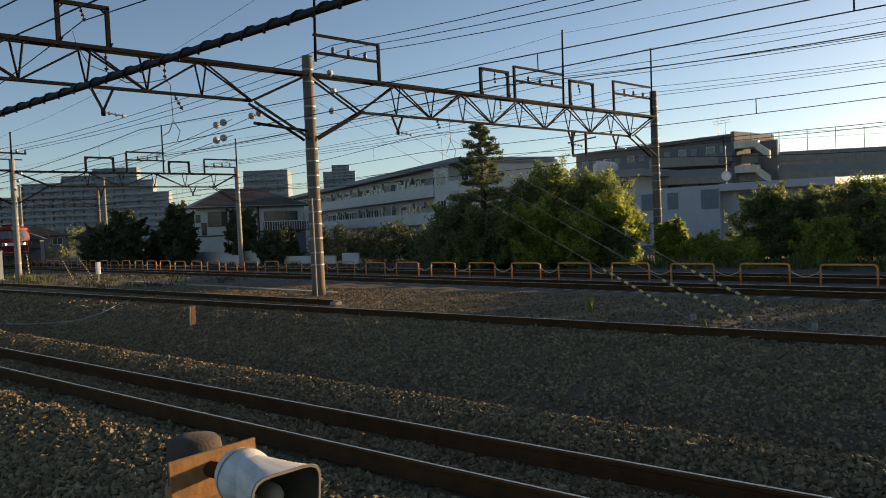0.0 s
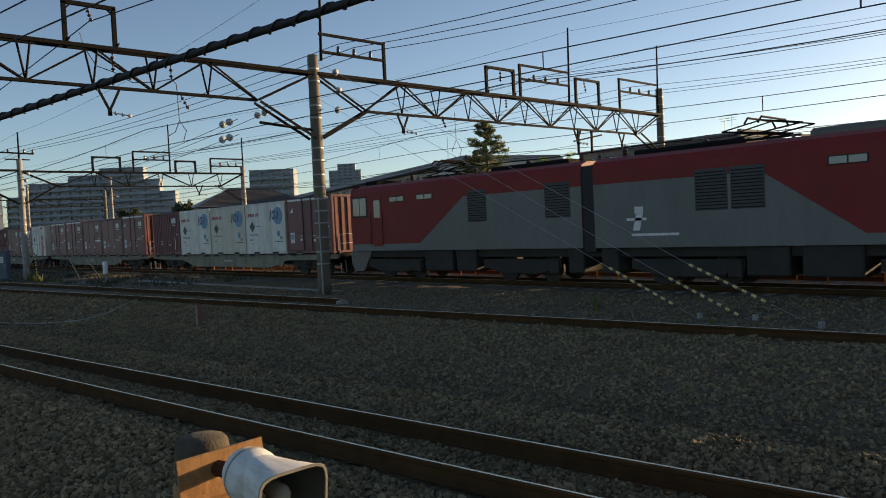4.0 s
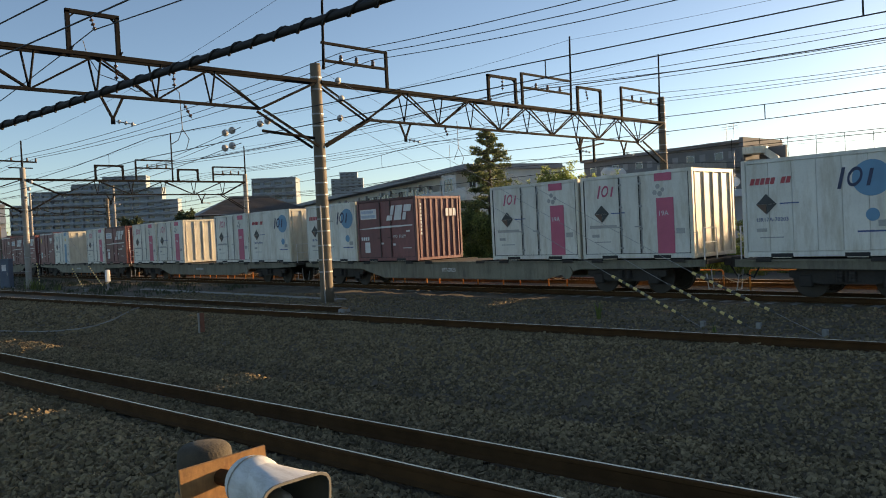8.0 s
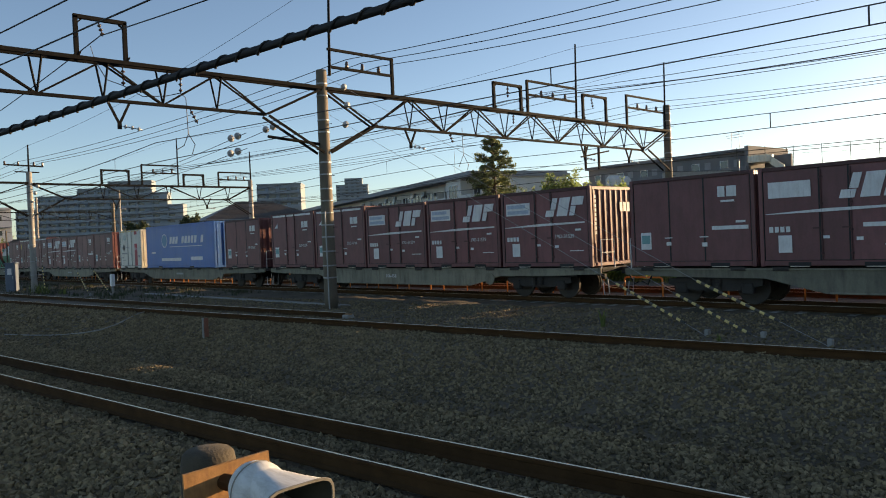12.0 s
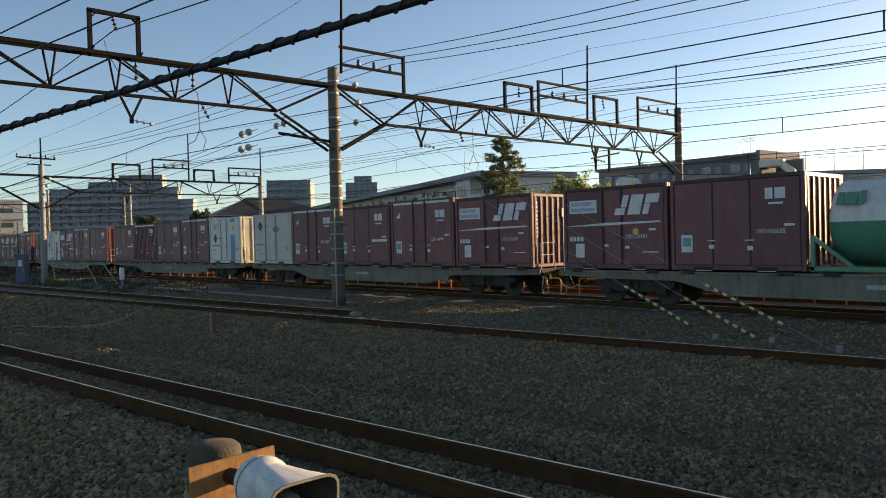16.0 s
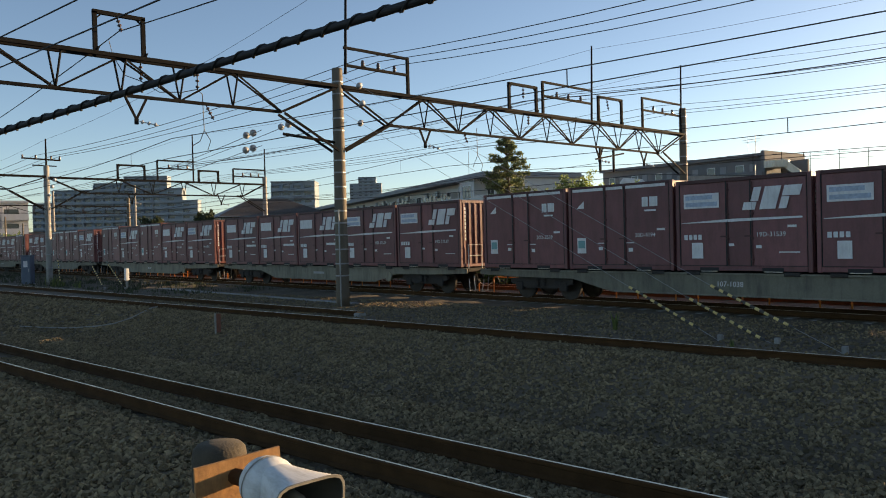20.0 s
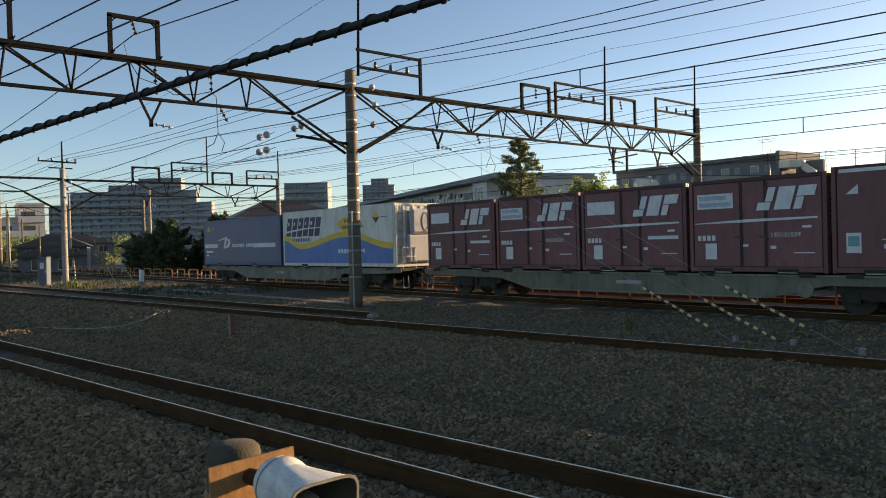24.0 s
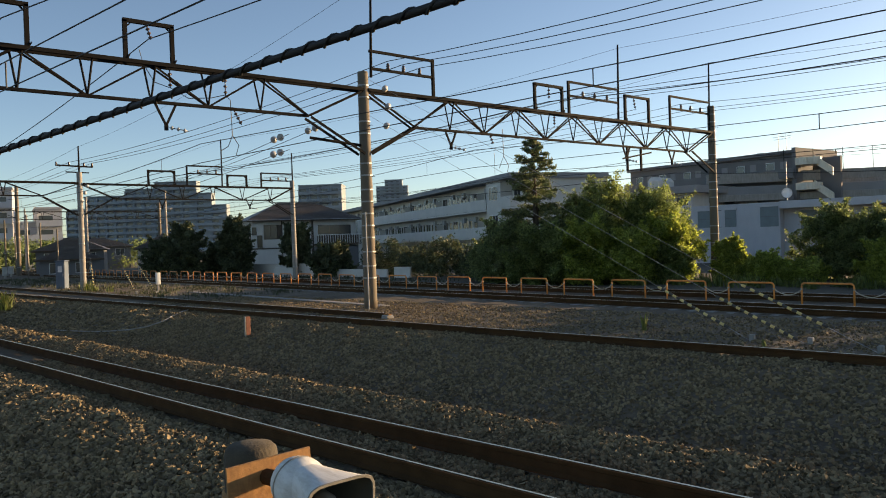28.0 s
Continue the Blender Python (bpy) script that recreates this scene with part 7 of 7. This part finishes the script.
for x0, y0, x1, y1, h in ((-69.0, 32.6, -54.6, 33.9, 1.05), (-61.8, 32.2, -59.0, 32.45, 0.75), (-46.6, 34.2, -45.0, 34.5, 0.75), (-54.4, 34.0, -47.8, 34.4, 0.55)):
    run_l = math.hypot(x1 - x0, y1 - y0)
    piece = part("wall_piece", boxes([(0, run_l, -0.08, 0.08, -0.1, h)] + [(0.0, run_l, -0.1, 0.1, h, h + 0.06)], 0.01), "plaster", wall)
    piece.matrix_basis = pose(x0, y0, -0.5, 0, 0, math.degrees(math.atan2(y1 - y0, x1 - x0)))


def tower_block(name, label, x0, y0, x1, y1, steps, depth=14, storey=2.9, bay=5.2, mat="tower_wall"):
    """A stepped slab: steps hold (from, to, storeys) along the front."""
    L = math.hypot(x1 - x0, y1 - y0)
    b = building(name, label, "apartment building", x0, y0, math.degrees(math.atan2(y1 - y0, x1 - x0)))
    proto = None
    for a, c, n in steps:
        part("wall", boxes([(a, c, 1.2, depth, 0, n * storey + 0.6)]), mat, b)
        for f in range(n):
            z = f * storey
            part("balcony", boxes([(a, c, 0.0, 1.2, z - 0.15, z), (a, c, -0.06, 0.06, z, z + 1.15)]), mat, b)
            k = a + 0.5
            while k + bay * 0.8 < c:
                if proto is None:
                    proto = part("window", boxes([(0, 2.6, -0.02, 0.04, 0, 2.0)]), "window", b, "dark balcony window")
                    fin = part("fin", boxes([(-0.1, 0.1, -1.2, 0.05, 0, 2.75)]), mat, b)
                    proto.matrix_basis, fin.matrix_basis = pose(k, 1.18, z + 0.15), pose(k - 0.3, 1.15, z)
                else:
                    again(proto, pose(k, 1.18, z + 0.15))
                    again(fin, pose(k - 0.3, 1.15, z))
                k += bay
        part("roof_edge", boxes([(a - 0.2, c + 0.2, 0.6, depth, n * storey + 0.6, n * storey + 1.0)]), mat, b)
    return b


tower_block("apartment_tower", "broad stepped apartment block, far off, haze put into its blue-grey", -390.6, 95.0, -341.0, 153.6, [(0, 10, 8), (10, 28, 10), (28, 42, 11), (42, 62, 12), (62, 69, 10), (69, 76, 8)], depth=7, bay=4.4)
tower_block("apartment_tower", "distant flat-topped apartment block", -266.3, 149.6, -255.4, 162.6, [(0, 17, 9)], bay=4.2)
tower_block("apartment_tower", "very distant tower with a roof frame", -575.2, 404.3, -556.8, 426.2, [(0, 8, 19), (8, 24, 21), (24, 29, 19)], bay=5.0)
tower_block("apartment_tower", "pale five-storey flats beyond the yard", -173.0, 20.0, -170.0, 31.6, [(0, 11.9, 5)], bay=3.9, storey=3.1, mat="lilac")
tower_block("apartment_tower", "low pale stepped block beyond the yard", -172.0, 31.9, -170.5, 40.8, [(0, 4.2, 3), (4.2, 9.0, 4)], bay=2.9, storey=2.9, mat="lilac")


# ---- trackside things ----
for x, y, h, r in ((-96.0, 17.0, 6.2, 0.11), (-104.0, 19.5, 5.0, 0.10), (-88.0, 17.6, 4.2, 0.07), (-112.0, 24.0, 6.5, 0.12), (-80.0, 18.6, 4.6, 0.08)):
    steel_pole("yard_pole", x, y, -0.4, h, r, r * 0.8, "thin grey pole standing in the yard", "pole")
for x, y, w in ((-92.0, 16.2, 0.5), (-93.2, 16.4, 0.45), (-99.0, 18.0, 0.6)):
    drum = thing("relay_box", "pale blue-grey trackside relay box on a stand", "box", m=pose(x, y, -0.25, 0, 0, 60))
    part("body", boxes([(-w / 2, w / 2, -0.2, 0.2, 0.35, 1.2)], 0.03), "galv", drum)
    part("stand", boxes([(-0.1, 0.1, -0.1, 0.1, -0.1, 0.35)], 0.01), "concrete", drum)
    part("lid", boxes([(-w / 2 - 0.03, w / 2 + 0.03, -0.24, 0.24, 1.2, 1.26)], 0.01), "galv", drum)
cab = thing("signal_cabinet", "blue-grey steel equipment cabinet by the mast", "cabinet", m=pose(-55.4, 13.1, -0.25, 0, 0, 52))
part("body", boxes([(-0.3, 0.3, -0.3, 0.3, 0.1, 1.9)], 0.02), "cabinet", cab)
part("plinth", boxes([(-0.34, 0.34, -0.34, 0.34, -0.1, 0.1)], 0.02), "concrete", cab)
part("lid", boxes([(-0.34, 0.34, -0.35, 0.34, 1.9, 1.98)], 0.02), "cabinet", cab)
for x in (-0.27,):
    d = part("door", boxes([(x, x + 0.54, -0.325, -0.3, 0.15, 1.8)], 0.008), "cabinet", cab)
    part("handle", boxes([(x + 0.45, x + 0.49, -0.36, -0.32, 0.9, 1.1)]), "galv", d, "steel handle")
part("notice", boxes([(-0.13, 0.13, -0.335, -0.324, 1.2, 1.6)]), "mark_white", cab, "pale paper notice")

post = thing("marker_post", "reddish weathered marker post on the slope", "post", m=pose(-20.0, 9.5, -0.3))
part("board", boxes([(-0.03, 0.03, -0.08, 0.05, -0.1, 0.46)], 0.01), "old_red", post)
part("stake", boxes([(-0.03, 0.03, -0.12, -0.082, -0.15, 0.47)], 0.008), "concrete", post, "pale stake")
mp = thing("white_marker", "short white trackside marker", "post", m=pose(-41.75, 14.65, -0.2))
part("head", boxes([(-0.12, 0.12, -0.1, 0.1, 0.5, 1.15)], 0.03), "white", mp)
part("stem", boxes([(-0.05, 0.05, -0.05, 0.05, -0.1, 0.5)]), "concrete", mp)
stop = thing("rail_end_block", "small concrete block at the end of the siding rail", "block", m=pose(-18.5, 13.25, -0.17))
part("block", boxes([(-0.14, 0.14, -0.14, 0.14, -0.1, 0.12)], 0.03), "concrete", stop)
part("strap", boxes([(-0.15, 0.15, -0.04, 0.04, 0.12, 0.15)]), "rust", stop)
gc = [(-27.97, 11.0), (-27.26, 10.4), (-26.4, 9.7), (-25.95, 9.2), (-25.81, 8.6), (-26.18, 8.19), (-26.93, 7.79), (-27.9, 7.47), (-28.93, 7.23), (-30.5, 6.9)]
tagged(part("ground_cable", tube(bmesh.new(), [(x, y, float(ground_z(np.array(x), np.array(y))) + 0.05) for x, y in gc], 0.022, 8), "concrete", smooth=True), "pale cable lying down the ballast slope", "cable")
tr = thing("cable_trough", "line of concrete cable trough lids", "cable trough", m=pose(0, 0, 0))
lid = part("lid", boxes([(-0.24, 0.24, -0.17, 0.17, -0.08, 0.04)], 0.012), "concrete", tr)
lid.matrix_basis = pose(-40, 15.9, -0.17)
for i in range(1, 36):
    again(lid, pose(-40 + 0.5 * i, 15.9 + random.uniform(-0.01, 0.01), -0.17, 0, 0, random.uniform(-2, 2)))


# ---- horn loudspeaker on its post, close to the camera ----
sp = thing("speaker_post", "short weathered timber post with a rusty bracket", "post", m=pose(-2.70, 1.27, -1.3))
part("post", lathe(bmesh.new(), [(0.104, -0.35), (0.102, 1.8), (0.101, 2.57), (0.096, 2.605), (0.08, 2.622), (0.02, 2.627)], sides=28), "timber", sp, smooth=True)
part("plate", bar(bmesh.new(), (0.116, -0.15, 2.50), (0.124, 0.185, 2.515), 0.012, 0.17), "rust", sp, "rusty steel plate")
part("arm", bar(bmesh.new(), (0.12, 0.0, 2.525), (0.365, 0.0, 2.545), 0.06, sides=10), "rail", sp, "dark rusty horn arm")
part("lower_angle", boxes([(0.122, 0.17, -0.145, 0.155, 2.42, 2.428)], 0.002), "rust", sp, "rusty angle flange")
part("band", lathe(bmesh.new(), [(0.104, 2.40), (0.112, 2.405), (0.112, 2.45), (0.104, 2.455)], sides=28), "rust", sp)
hornthing = thing("horn_loudspeaker", "weathered white horn loudspeaker with a square mouth", "loudspeaker")
hornthing.matrix_basis = look((-2.425, 1.268, 1.262), (-2.07, 1.272, 1.219))


def squircle(w, h, z, n=24, p=4.0):
    out = []
    for i in range(n):
        a = math.tau * i / n
        c, s = math.cos(a), math.sin(a)
        k = (abs(c) ** p + abs(s) ** p) ** (-1 / p)
        out.append((w * c * k, h * s * k, z))
    return out


def rings_mesh(rows, cap=(True, False)):
    bm = bmesh.new()
    rings = [[bm.verts.new(v) for v in r] for r in rows]
    for a, b in zip(rings, rings[1:]):
        for k in range(len(a)):
            bm.faces.new((a[k], a[(k + 1) % len(a)], b[(k + 1) % len(b)], b[k]))
    if cap[0]:
        bm.faces.new(rings[0][::-1])
    if cap[1]:
        bm.faces.new(rings[-1])
    bmesh.ops.recalc_face_normals(bm, faces=bm.faces)
    return bm


cap_rows = [squircle(r, r, z, n=32, p=2.0) for r, z in ((0.012, 0.004), (0.04, -0.002), (0.062, -0.015), (0.078, -0.034), (0.088, -0.056), (0.0935, -0.082))]
part("driver_cap", rings_mesh(cap_rows, (True, True)), "horn", hornthing, "off-white rounded rear cap", True)
part("seam", rings_mesh([squircle(r, r, z, n=32, p=2.0) for r, z in ((0.092, -0.081), (0.0962, -0.082), (0.0962, -0.0865), (0.092, -0.088))], (True, True)), "horn_rim", hornthing, "grey joint round the housing")
part("driver_housing", rings_mesh([squircle(r, r, z, n=32, p=2.0) for r, z in ((0.0945, -0.086), (0.096, -0.108), (0.093, -0.133), (0.084, -0.155), (0.07, -0.171), (0.05, -0.18))], (True, True)), "horn", hornthing, "off-white bulging driver housing", True)
outer = [squircle(w, h, z, p=p) for w, h, z, p in ((0.060, 0.085, -0.10, 2.4), (0.068, 0.087, -0.15, 3.0), (0.079, 0.090, -0.20, 3.8), (0.093, 0.094, -0.255, 4.8), (0.108, 0.099, -0.305, 5.4), (0.125, 0.104, -0.355, 6.0))]
part("bell", rings_mesh(outer, (False, False)), "horn", hornthing, "off-white flared bell with a mottled skin", True)
inner = [squircle(w, h, z, p=p) for w, h, z, p in ((0.121, 0.100, -0.357, 5.5), (0.097, 0.085, -0.305, 5.0), (0.076, 0.071, -0.25, 3.8), (0.05, 0.05, -0.18, 2.4))]
part("throat", rings_mesh(inner, (False, True)), "horn_inside", hornthing, "dark inside of the bell", True)
part("rim", rings_mesh([squircle(0.124, 0.103, -0.352, n=40, p=5.5), squircle(0.128, 0.107, -0.354, n=40, p=5.5), squircle(0.128, 0.107, -0.361, n=40, p=5.5), squircle(0.120, 0.099, -0.361, n=40, p=5.5), squircle(0.120, 0.099, -0.352, n=40, p=5.5)], (False, False)), "horn_rim", hornthing, "grey-brown rolled rim")
part("reflector", rings_mesh([squircle(r, r, z, p=2.0) for r, z in ((0.026, -0.2), (0.032, -0.24), (0.032, -0.28), (0.024, -0.305), (0.008, -0.315))], (True, True)), "horn_rim", hornthing, "cream inner reflector", True)


# ---- what moves ----
def motions():
    """The train runs along +x at an even speed."""
    times = [0.0, 0.1, 0.2, 1.0, 3.0, 6.0, 9.0, 12.0, 15.0, 18.0, 21.0, 24.0, 27.0, 27.8, 27.9, 28.0]
    for ob, x, y, z in MOVING:
        walk(ob, [(t, pose(x + SPEED * (t - 14.0), y, z)) for t in times])


motions()
